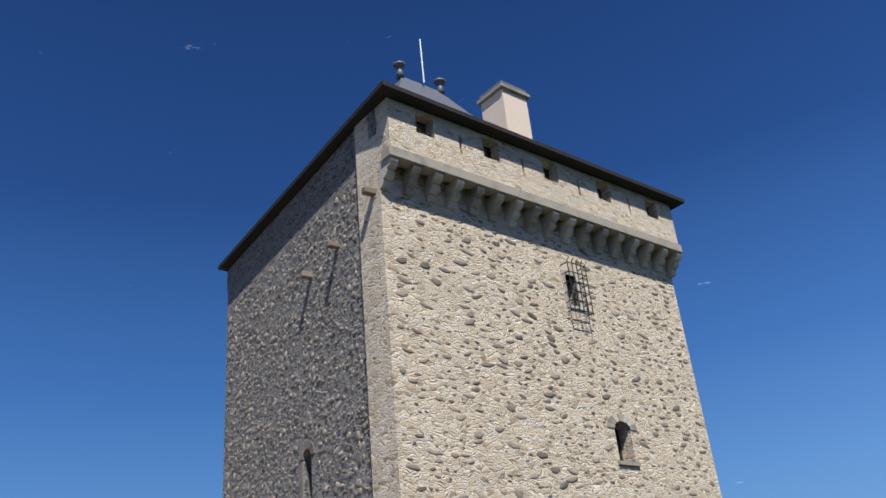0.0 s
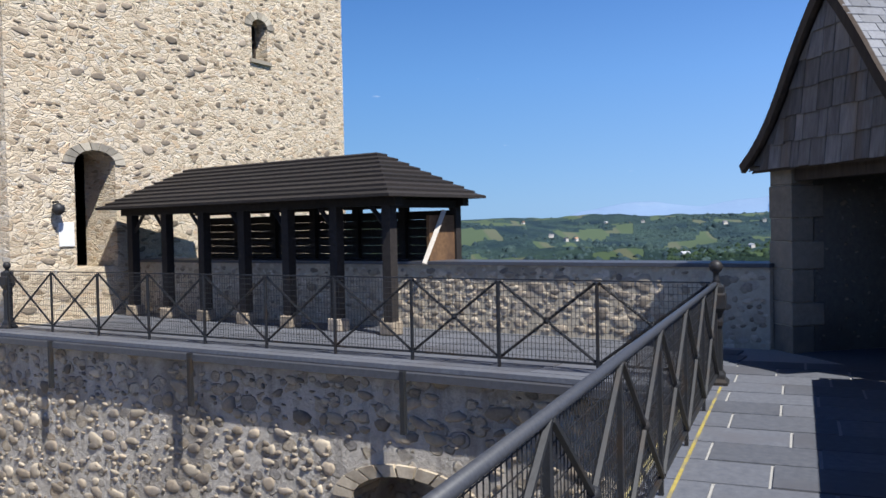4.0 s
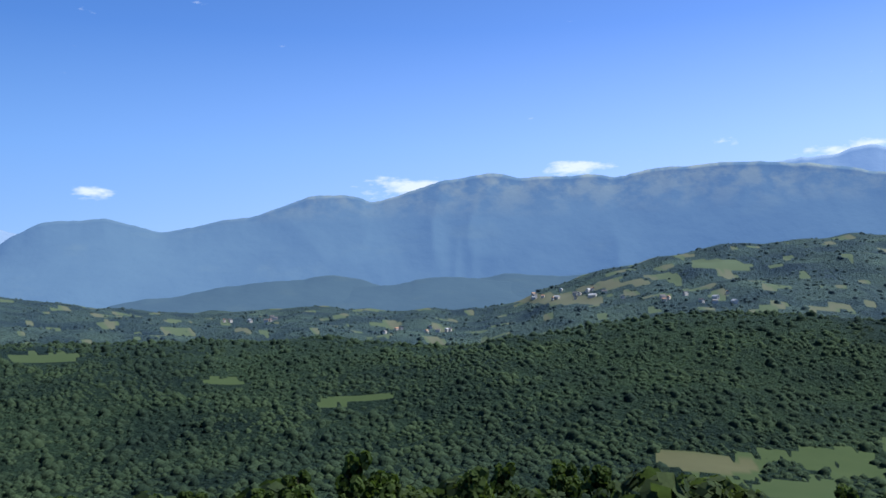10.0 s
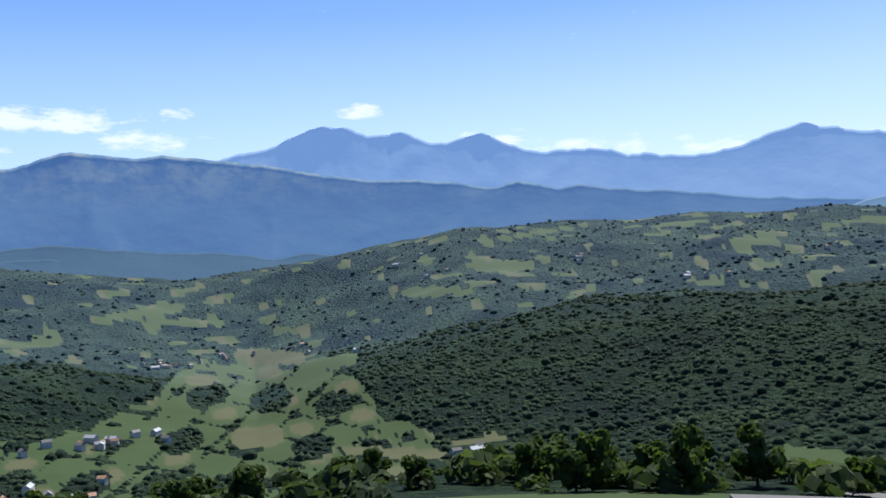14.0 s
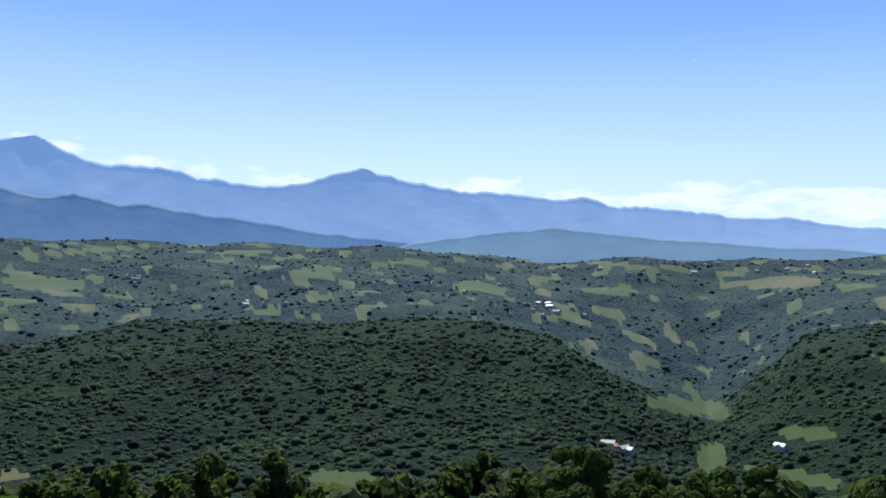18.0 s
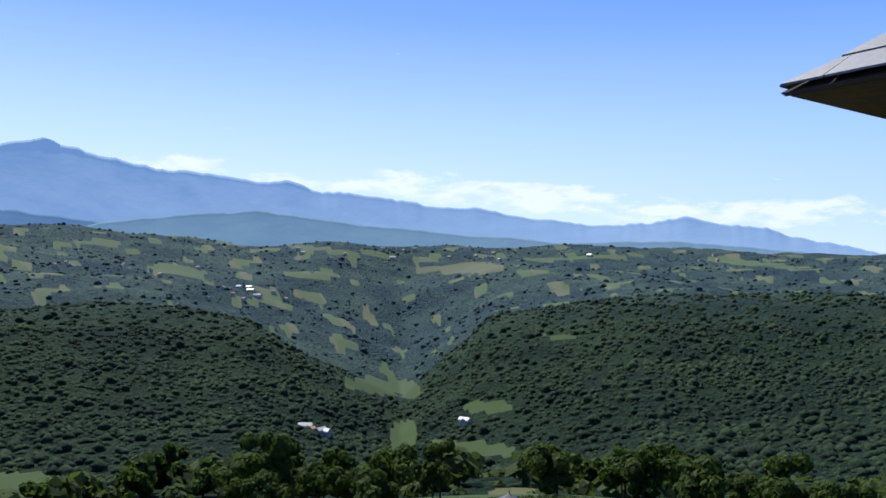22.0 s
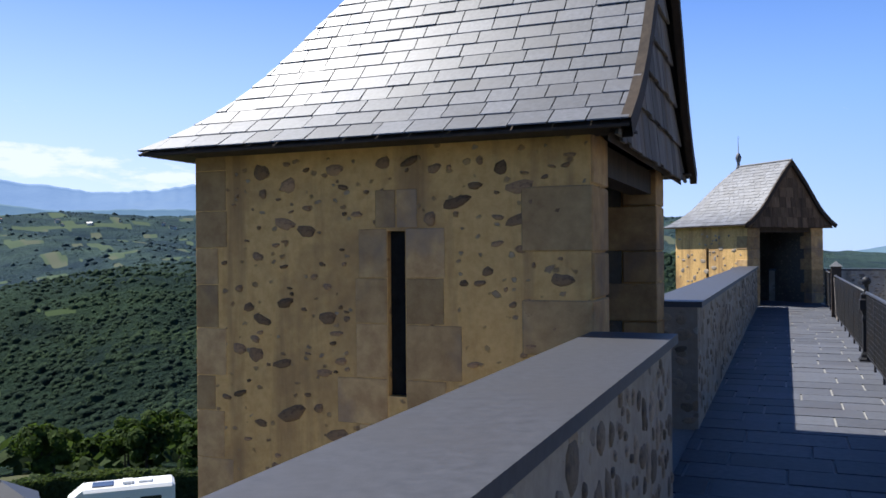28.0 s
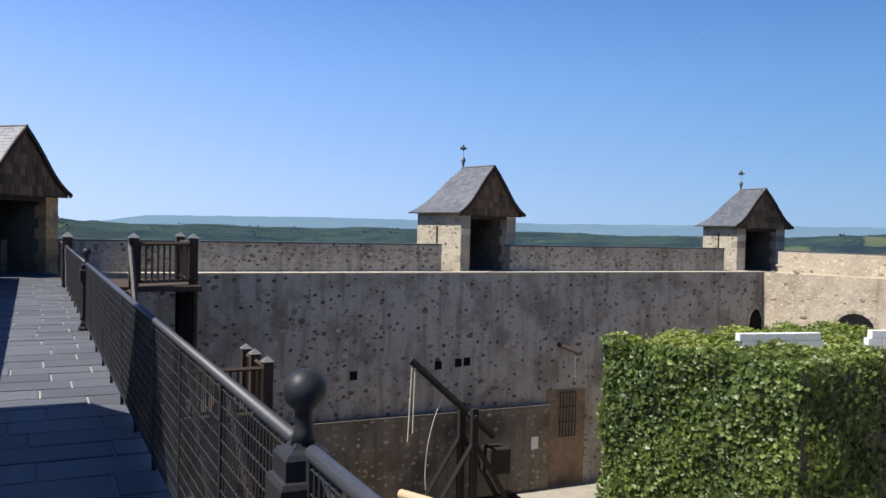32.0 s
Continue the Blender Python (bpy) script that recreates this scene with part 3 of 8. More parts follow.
def fields(b, r):
    """Small fields and hedged pastures of the far country (1 grass, 2 mown)."""
    lr = np.log(np.maximum(r, 200.0))
    v = np.sin(b * 3.4 + 3 * np.sin(lr * 11)) + np.sin(lr * 61 + 2.2 * np.sin(b * 0.9) + 1.0) + 0.5 * np.sin(b * 8.1 + lr * 23)
    on = (v > 1.30 + 0.5 * np.sin(b * 0.7 + lr * 5)) & (r > 1330)
    return np.where(on, 4 + (np.sin(b * 5.3 + lr * 31) > 0.45), 0)


def north_fields(az, r):
    """Pastures between hedgerows north of the castle (1 grass, 5 mown)."""
    lr = np.log(np.maximum(r, 200.0))
    v = np.sin(az * 0.9 + 2 * np.sin(lr * 9)) + np.sin(lr * 31 + 2.0 * np.sin(az * 0.35)) + 0.6 * np.sin(az * 2.7 + lr * 17)
    on = (v > 0.75) & (r > 420) & ((az > 255) | (az < 2))
    return np.where(on, np.where(np.sin(az * 2.1 + lr * 19) > 0.55, 5, 1), 0)


def valley_floor(b, el):
    """Open fields of the valley bottom (tone + 1, else 0), with hedges and copses left out."""
    up = np.interp(b, [41, 43, 47, 52, 57, 59, 60, 63, 65, 66, 68, 70], [-9, -5.1, -4.7, -4.3, -4.0, -3.1, -2.3, -2.1, -2.7, -4, -5.2, -9])
    lo = np.interp(b, [41, 46, 52, 60, 66, 70], [-5.8, -6.2, -6.8, -6.8, -6.4, -6.2])
    inside = (el < up) & (el > lo)
    cells = np.sin(b * 2.9 + el * 1.4) + np.sin(el * 6.3 - b * 0.9)
    copse = (np.sin(b * 1.7 + el * 1.3 + 0.6) * np.sin(el * 3.1 - b * 1.1) > 0.30) | (np.abs(cells) < 0.13)
    return np.where(inside & ~copse, 1 + (cells > 1.25), 0)


def view_el(r, z):
    return np.degrees(np.arctan2(z - EYE, r)) / 2.03


def mat_land(name):
    """Closed forest with crowns side by side, and open fields where the cover says so."""
    m, nt, b = shader(name, 0.9, 0.03)
    at = nt.nodes.new("ShaderNodeAttribute")
    at.attribute_name = "cover"
    cov = nt.nodes.new("ShaderNodeSeparateColor")
    nt.links.new(at.outputs["Color"], cov.inputs["Color"])
    tc = nt.nodes.new("ShaderNodeTexCoord")

    def crowns(cell, dark, light):
        vo = nt.nodes.new("ShaderNodeTexVoronoi")
        vo.inputs["Scale"].default_value = 1.0 / cell
        nt.links.new(tc.outputs["Object"], vo.inputs["Vector"])
        sep = nt.nodes.new("ShaderNodeSeparateColor")
        nt.links.new(vo.outputs["Color"], sep.inputs["Color"])
        n1 = tex(nt, "ShaderNodeTexNoise", 2.2 / cell, 4, 0.7)
        c = mix(nt, dark, light, sep.outputs["Red"])
        c = mix(nt, c, ramp(nt, n1.outputs["Fac"], [(0.3, (0.65, 0.65, 0.65)), (0.7, (1.3, 1.3, 1.25))]), 1.0, 'MULTIPLY')
        hump = nt.nodes.new("ShaderNodeMath")
        hump.operation = 'MULTIPLY_ADD'
        nt.links.new(vo.outputs["Distance"], hump.inputs[0])
        hump.inputs[1].default_value = -1.0
        nt.links.new(n1.outputs["Fac"], hump.inputs[2])
        return c, hump.outputs[0]

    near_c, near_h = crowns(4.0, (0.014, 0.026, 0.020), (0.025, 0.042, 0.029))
    # far crowns bluer and paler: distance haze painted into the colour
    far_hazed_c, far_h = crowns(7.0, (0.033, 0.054, 0.066), (0.046, 0.070, 0.082))
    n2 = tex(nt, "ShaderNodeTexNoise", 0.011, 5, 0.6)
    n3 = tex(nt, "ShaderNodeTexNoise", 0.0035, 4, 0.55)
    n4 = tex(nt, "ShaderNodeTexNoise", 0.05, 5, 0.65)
    wood = mix(nt, near_c, far_hazed_c, cov.outputs["Blue"])
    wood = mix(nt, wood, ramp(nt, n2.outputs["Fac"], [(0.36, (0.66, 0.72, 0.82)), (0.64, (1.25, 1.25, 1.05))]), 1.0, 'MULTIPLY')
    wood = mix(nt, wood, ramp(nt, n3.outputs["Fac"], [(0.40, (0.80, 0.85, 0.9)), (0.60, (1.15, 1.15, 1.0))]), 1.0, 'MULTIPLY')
    grass = mix(nt, (0.034, 0.056, 0.023), (0.052, 0.073, 0.032), n4.outputs["Fac"])
    hay = mix(nt, (0.064, 0.070, 0.037), (0.090, 0.092, 0.050), n4.outputs["Fac"])
    field = mix(nt, grass, hay, cov.outputs["Green"])
    # distant fields paled to imitate haze as well
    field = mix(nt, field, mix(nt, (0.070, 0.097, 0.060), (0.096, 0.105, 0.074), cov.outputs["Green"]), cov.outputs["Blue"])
    edge = nt.nodes.new("ShaderNodeMath")
    edge.operation = 'MULTIPLY_ADD'
    nt.links.new(n4.outputs["Fac"], edge.inputs[0])
    edge.inputs[1].default_value = 0.5
    nt.links.new(cov.outputs["Red"], edge.inputs[2])
    on = ramp(nt, edge.outputs[0], [(0.70, (0, 0, 0)), (0.80, (1, 1, 1))])
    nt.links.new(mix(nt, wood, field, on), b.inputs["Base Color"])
    h = mix(nt, mix(nt, near_h, far_h, cov.outputs["Blue"]), (0.2, 0.2, 0.2), on)
    bump(nt, b, h, 1.0, 3.2)
    return m


M_LAND = mat_land("wooded_country_with_fields")

AG, RG = np.meshgrid(AZ, RINGS)
ZG = land_z(RG, AG)
VX, VY = RG * np.sin(np.radians(AG)), RG * np.cos(np.radians(AG))
nr, na = RG.shape
verts = np.stack([VX, VY, ZG], -1).reshape(-1, 3)
ii, jj = np.meshgrid(np.arange(nr - 1), np.arange(na), indexing="ij")
jn = (jj + 1) % na
quads = np.stack([ii * na + jj, ii * na + jn, (ii + 1) * na + jn, (ii + 1) * na + jj], -1).reshape(-1, 4)
gm = bpy.data.meshes.new("ground")
hub = len(verts)
verts = np.vstack([verts, [[0, 0, -9.0]]])
faces = quads[:, ::-1].tolist() + [[j, (j + 1) % na, hub][::-1] for j in range(na)]
gm.from_pydata(verts.tolist(), [], faces)
gm.materials.append(M_LAND)
vr_, va_ = RG.ravel(), np.where(AG.ravel() < AZ0, AG.ravel() + 360, AG.ravel())
vb_, ve_ = view_bearing(va_), view_el(vr_, ZG.ravel())
kind_ = meadow_mask(vb_, ve_)
kind_ = np.where(kind_ == 0, valley_floor(vb_, ve_), kind_)
kind_ = np.where(kind_ == 0, fields(vb_, vr_), kind_)
kind_ = np.where((va_ > 2) & (va_ < 211) & (vr_ > 120), kind_, 0)
kind_ = np.where(kind_ == 0, north_fields(va_, vr_), kind_)
kind_ = np.where(vr_ < 125, 1, kind_)
cover = np.ones((len(verts), 4), np.float32)
cover[:-1, 0] = kind_ > 0
cover[:-1, 1] = (kind_ == 2) | (kind_ == 5)
# blue channel: distance, blends in the haze-tinted colours
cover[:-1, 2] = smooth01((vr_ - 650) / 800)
cover[-1, :3] = (1, 0, 0)
gm.color_attributes.new("cover", 'FLOAT_COLOR', 'POINT').data.foreach_set("color", cover.ravel())
gm.polygons.foreach_set("use_smooth", [True] * len(faces))
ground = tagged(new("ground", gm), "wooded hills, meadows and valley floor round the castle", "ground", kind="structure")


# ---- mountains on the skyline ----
def mat_range(name, col, haze_glow, tops=None):
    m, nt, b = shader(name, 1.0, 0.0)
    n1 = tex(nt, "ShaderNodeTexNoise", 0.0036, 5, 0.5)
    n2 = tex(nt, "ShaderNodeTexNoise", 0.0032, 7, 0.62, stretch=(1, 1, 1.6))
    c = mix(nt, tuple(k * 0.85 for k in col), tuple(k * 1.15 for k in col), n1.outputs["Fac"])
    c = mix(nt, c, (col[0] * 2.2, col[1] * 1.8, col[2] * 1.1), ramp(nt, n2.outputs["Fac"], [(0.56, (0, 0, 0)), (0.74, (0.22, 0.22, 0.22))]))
    if tops:
        # open grass on the high crests, woods below
        tc = nt.nodes.new("ShaderNodeTexCoord")
        sx = nt.nodes.new("ShaderNodeSeparateXYZ")
        nt.links.new(tc.outputs["Object"], sx.inputs[0])
        hi = nt.nodes.new("ShaderNodeMapRange")
        hi.inputs["From Min"].default_value, hi.inputs["From Max"].default_value = tops
        nt.links.new(sx.outputs["Z"], hi.inputs["Value"])
        n3 = tex(nt, "ShaderNodeTexNoise", 0.009, 6, 0.6)
        both = nt.nodes.new("ShaderNodeMath")
        both.operation = 'MULTIPLY'
        nt.links.new(hi.outputs[0], both.inputs[0])
        nt.links.new(ramp(nt, n3.outputs["Fac"], [(0.42, (0, 0, 0)), (0.58, (1, 1, 1))]), both.inputs[1])
        c = mix(nt, c, (0.155, 0.17, 0.105), both.outputs[0])
    nt.links.new(c, b.inputs["Base Color"])
    # blue emission paints aerial haze over the slopes
    b.inputs["Emission Color"].default_value = (*haze_glow, 1)
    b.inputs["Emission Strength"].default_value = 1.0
    bump(nt, b, n1.outputs["Fac"], 0.5, 40)
    return m


def mountain_range(name, r, foot, peaks, material, rough, seed, label):
    """A range r metres away. peaks: bearing and height in the view."""
    bs = np.array([p[0] for p in peaks])
    es = np.array([p[1] for p in peaks])
    b = np.arange(bs[0], bs[-1], 0.09)
    crest = np.interp(b, bs, es)
    k = np.hanning(7)
    crest = np.convolve(np.pad(crest, 3, mode="edge"), k / k.sum(), "valid")
    rnd = np.random.RandomState(seed)
    for step, amp in ((14, 0.05), (6, 0.035), (2, 0.015)):
        kn = rnd.uniform(-1, 1, len(b) // step + 3)
        crest = crest + rough * amp * np.interp(np.arange(len(b)) / step, np.arange(len(kn)), kn)
    k = np.hanning(61)
    broad = np.convolve(np.pad(crest, 30, mode="edge"), k / k.sum(), "valid")
    az = np.radians(bearing(b))
    rows = 36
    vs, fs = [], []
    for j in range(rows):
        f = j / (rows - 1)
        bw = b + 9.0 * (lattice(b * 0.10, 0 * b + 1.0, seed) - 0.5) * (1 - f) + 1.6 * (lattice(b * 0.5, 0 * b + 3 * f, seed + 6) - 0.5)
        spur = 1 - np.abs(2 * lattice(bw * 0.42, 0 * b + f * 1.3, seed + 1) - 1)
        spur = spur + 0.22 * (1 - np.abs(2 * lattice(bw * 1.05 + f, 0 * b + f * 2.6, seed + 2) - 1)) + 0.05 * lattice(bw * 3.1 + 2 * f, 0 * b + f * 7, seed + 3)
        rr = r - (1 - f) ** 1.2 * 0.16 * r - 0.010 * r * spur * math.sin(math.pi * min(f * 1.04, 1.0)) ** 0.8
        el = foot + (broad - foot) * (f ** 0.85) + (crest - broad) * f ** 5
        vs.append(np.stack([rr * np.sin(az), rr * np.cos(az), EYE + rr * lift(el)], -1))
    vs.append(np.stack([(r + 80) * np.sin(az), (r + 80) * np.cos(az), 0 * az - 200], -1))
    n = len(b)
    for j in range(rows):
        for i in range(n - 1):
            fs.append((j * n + i, j * n + i + 1, (j + 1) * n + i + 1, (j + 1) * n + i))
    me = bpy.data.meshes.new(name)
    me.from_pydata(np.concatenate(vs).tolist(), [], fs)
    me.materials.append(material)
    me.polygons.foreach_set("use_smooth", [k < (rows - 1) * (n - 1) for k in range(len(fs))])
    return tagged(new(name, me), label, "mountain", kind="structure")


# bluish colours plus emission imitate haze, stronger on the farther ranges
M_FRONT = mat_range("haze_blue_range", (0.060, 0.092, 0.090), (0.036, 0.078, 0.195), (360, 600))
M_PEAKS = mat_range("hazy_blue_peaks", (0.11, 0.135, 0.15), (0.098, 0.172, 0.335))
M_LOW = mat_range("haze_blue_low_hills", (0.085, 0.12, 0.115), (0.042, 0.088, 0.185))
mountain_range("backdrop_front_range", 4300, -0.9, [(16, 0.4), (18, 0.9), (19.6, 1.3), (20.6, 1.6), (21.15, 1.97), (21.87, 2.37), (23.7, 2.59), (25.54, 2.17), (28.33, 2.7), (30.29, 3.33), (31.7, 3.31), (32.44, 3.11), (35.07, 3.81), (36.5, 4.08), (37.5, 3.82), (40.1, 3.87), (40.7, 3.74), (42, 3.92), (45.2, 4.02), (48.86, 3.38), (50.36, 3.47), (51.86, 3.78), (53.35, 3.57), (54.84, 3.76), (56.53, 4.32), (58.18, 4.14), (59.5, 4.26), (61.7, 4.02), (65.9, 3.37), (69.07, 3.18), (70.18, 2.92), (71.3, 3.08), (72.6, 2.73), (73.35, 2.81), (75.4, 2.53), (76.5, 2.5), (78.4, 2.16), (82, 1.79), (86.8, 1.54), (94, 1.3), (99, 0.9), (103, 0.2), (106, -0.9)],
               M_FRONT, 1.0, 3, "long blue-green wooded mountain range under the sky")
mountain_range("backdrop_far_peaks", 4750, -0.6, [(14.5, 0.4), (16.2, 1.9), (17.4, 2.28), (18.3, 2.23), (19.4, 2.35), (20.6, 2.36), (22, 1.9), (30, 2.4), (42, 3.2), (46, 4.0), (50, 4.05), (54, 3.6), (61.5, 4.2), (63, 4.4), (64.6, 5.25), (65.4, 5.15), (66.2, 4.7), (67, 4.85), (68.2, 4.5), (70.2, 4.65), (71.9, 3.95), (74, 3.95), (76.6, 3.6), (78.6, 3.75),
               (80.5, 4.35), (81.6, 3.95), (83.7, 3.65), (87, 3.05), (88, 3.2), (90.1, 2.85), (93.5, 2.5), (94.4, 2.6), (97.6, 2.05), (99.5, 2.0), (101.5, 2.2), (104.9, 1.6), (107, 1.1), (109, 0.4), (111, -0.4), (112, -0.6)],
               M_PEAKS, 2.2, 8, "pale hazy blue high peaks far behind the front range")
M_FOOT = mat_range("haze_blue_foothills", (0.036, 0.056, 0.056), (0.026, 0.052, 0.110))
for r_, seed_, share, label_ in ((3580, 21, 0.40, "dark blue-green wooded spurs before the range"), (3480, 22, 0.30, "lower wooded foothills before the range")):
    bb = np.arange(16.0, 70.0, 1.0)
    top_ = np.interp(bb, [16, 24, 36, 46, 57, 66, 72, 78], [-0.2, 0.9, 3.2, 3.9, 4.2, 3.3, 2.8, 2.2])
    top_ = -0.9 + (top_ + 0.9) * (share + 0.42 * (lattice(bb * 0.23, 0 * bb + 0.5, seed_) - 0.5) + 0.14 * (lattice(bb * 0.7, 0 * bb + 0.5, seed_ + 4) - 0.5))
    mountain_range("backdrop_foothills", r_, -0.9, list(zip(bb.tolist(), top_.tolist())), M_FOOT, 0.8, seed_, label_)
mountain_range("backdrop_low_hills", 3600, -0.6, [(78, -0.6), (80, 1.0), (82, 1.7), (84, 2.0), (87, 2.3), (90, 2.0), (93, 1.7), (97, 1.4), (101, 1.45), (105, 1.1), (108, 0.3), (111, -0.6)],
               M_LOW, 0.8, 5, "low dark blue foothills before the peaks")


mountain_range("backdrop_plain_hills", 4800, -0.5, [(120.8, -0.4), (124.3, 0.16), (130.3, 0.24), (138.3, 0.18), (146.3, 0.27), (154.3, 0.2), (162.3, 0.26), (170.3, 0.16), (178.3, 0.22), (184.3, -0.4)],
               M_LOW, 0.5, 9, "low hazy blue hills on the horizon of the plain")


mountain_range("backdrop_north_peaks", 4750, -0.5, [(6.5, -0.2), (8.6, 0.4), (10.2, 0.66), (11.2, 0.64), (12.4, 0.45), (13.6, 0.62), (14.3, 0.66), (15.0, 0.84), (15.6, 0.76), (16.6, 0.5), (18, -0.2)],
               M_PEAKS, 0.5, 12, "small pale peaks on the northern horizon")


# ---- woods ----
def mat_leaf(name, a, b2, fine=1.3, crinkle=0.0, through_light=0.42):
    """Leaves: uneven greens, with some light passing through."""
    m, nt, b = shader(name, 0.85, 0.04 if crinkle else 0.15)
    n1 = tex(nt, "ShaderNodeTexNoise", fine, 5, 0.7)
    n2 = tex(nt, "ShaderNodeTexNoise", fine * (0.02 if crinkle else 0.06), 5, 0.62)
    gi = nt.nodes.new("ShaderNodeNewGeometry")
    c = mix(nt, a, b2, gi.outputs["Random Per Island"])
    c = mix(nt, c, ramp(nt, n1.outputs["Fac"], [(0.3, (0.6, 0.6, 0.6)), (0.75, (1.3, 1.3, 1.25))]), 1.0, 'MULTIPLY')
    c = mix(nt, c, ramp(nt, n2.outputs["Fac"], [(0.35, (0.62, 0.68, 0.78)), (0.65, (1.3, 1.28, 1.05))]), 1.0, 'MULTIPLY')
    nt.links.new(c, b.inputs["Base Color"])
    if crinkle:
        bump(nt, b, n1.outputs["Fac"], 0.9, crinkle)
    tr = nt.nodes.new("ShaderNodeBsdfTranslucent")
    nt.links.new(mix(nt, c, (1.15, 1.2, 0.7), 1.0, 'MULTIPLY'), tr.inputs["Color"])
    mx = nt.nodes.new("ShaderNodeMixShader")
    mx.inputs[0].default_value = through_light
    nt.links.new(b.outputs[0], mx.inputs[1])
    nt.links.new(tr.outputs[0], mx.inputs[2])
    nt.links.new(mx.outputs[0], nt.nodes["Material Output"].inputs["Surface"])
    return m


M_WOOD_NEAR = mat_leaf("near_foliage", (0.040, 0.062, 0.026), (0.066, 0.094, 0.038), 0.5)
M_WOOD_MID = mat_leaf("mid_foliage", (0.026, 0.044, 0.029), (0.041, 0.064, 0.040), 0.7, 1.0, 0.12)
# far leaves carry a painted blue haze tint
M_WOOD_FAR = mat_leaf("haze_tinted_far_foliage", (0.044, 0.070, 0.080), (0.058, 0.088, 0.096), 0.4, 1.5, 0.12)


def blob(sub, seed):
    """A crown one unit across: a lumpy canopy, or ragged leafy tufts for the nearer ones."""
    rnd = np.random.RandomState(seed)
    if sub < 4:
        # a closed, uneven canopy
        sides, rings = (6, ((0.50, 0.02), (0.46, 0.42))) if sub == 1 else (8, ((0.48, 0.0), (0.52, 0.36), (0.36, 0.70)))
        co = []
        for k, (rad, up) in enumerate(rings):
            for j in range(sides):
                a = 2 * math.pi * (j + 0.5 * (k % 2) + rnd.uniform(-0.25, 0.25)) / sides
                q = rad * rnd.uniform(0.72, 1.2)
                co.append((q * math.cos(a), q * math.sin(a), up + rnd.uniform(-0.10, 0.10)))
        co.append((rnd.uniform(-0.12, 0.12), rnd.uniform(-0.12, 0.12), rnd.uniform(0.74, 0.95)))
        f = []
        for k in range(len(rings) - 1):
            for j in range(sides):
                i, i2 = k * sides + j, k * sides + (j + 1) % sides
                f += [(i, i2, i2 + sides), (i, i2 + sides, i + sides)]
        last = (len(rings) - 1) * sides
        f += [(last + j, last + (j + 1) % sides, len(co) - 1) for j in range(sides)]
        return np.array(co), np.array(f)
    n = 10 * sub
    d = rnd.normal(size=(n, 3))
    d[:, 2] = np.abs(d[:, 2]) * 0.9 - 0.15
    d /= np.linalg.norm(d, axis=1)[:, None]
    c = d * rnd.uniform(0.28, 0.46, n)[:, None] * np.array([1, 1, 0.95]) + np.array([0, 0, 0.42])
    face = d + rnd.normal(0, 0.35, (n, 3))
    face /= np.linalg.norm(face, axis=1)[:, None]
    d1 = np.cross(face, rnd.normal(size=(n, 3)))
    d1 /= np.linalg.norm(d1, axis=1)[:, None]
    d2 = np.cross(face, d1)
    s = rnd.uniform(0.20, 0.36, n)[:, None] / sub ** 0.4
    co = np.stack([c - d1 * s, c - d2 * s * 0.9, c + d1 * s, c + d2 * s * 0.9], 1).reshape(-1, 3)
    q = np.arange(n)[:, None] * 4
    return co, np.concatenate([q + [0, 1, 2], q + [0, 2, 3]])


def wood(name, xs, ys, zs, size, material, sub, label):
    shapes = [blob(sub, k) for k in range(5)]
    rnd = np.random.RandomState(11)
    allv, allf, base = [], [], 0
    pick = rnd.randint(0, 5, len(xs))
    for k, (co, fs) in enumerate(shapes):
        sel = np.where(pick == k)[0]
        if not len(sel):
            continue
        a = rnd.uniform(0, 2 * np.pi, len(sel))
        s = size[sel] * np.clip(np.exp(rnd.normal(0, 0.36, len(sel))), 0.45, 2.0)
        hgt = s * rnd.uniform(0.55, 0.95, len(sel))
        c, sn = np.cos(a), np.sin(a)
        v = np.empty((len(sel), len(co), 3))
        v[:, :, 0] = xs[sel, None] + s[:, None] * (c[:, None] * co[None, :, 0] - sn[:, None] * co[None, :, 1])
        v[:, :, 1] = ys[sel, None] + s[:, None] * (sn[:, None] * co[None, :, 0] + c[:, None] * co[None, :, 1])
        v[:, :, 2] = zs[sel, None] + hgt[:, None] * co[None, :, 2]
        f = fs[None] + (base + np.arange(len(sel)) * len(co))[:, None, None]
        allv.append(v.reshape(-1, 3))
        allf.append(f.reshape(-1, 3))
        base += len(sel) * len(co)
    v, f = np.concatenate(allv), np.concatenate(allf)
    me = bpy.data.meshes.new(name)
    me.vertices.add(len(v))
    me.vertices.foreach_set("co", v.astype(np.float32).ravel())
    me.loops.add(f.size)
    me.loops.foreach_set("vertex_index", f.astype(np.int32).ravel())
    me.polygons.add(len(f))
    me.polygons.foreach_set("loop_start", np.arange(0, f.size, 3, dtype=np.int32))
    me.polygons.foreach_set("use_smooth", np.full(len(f), sub < 4))
    me.update()
    me.validate()
    me.materials.append(material)
    return tagged(new(name, me), label, "woodland", kind="stuff")


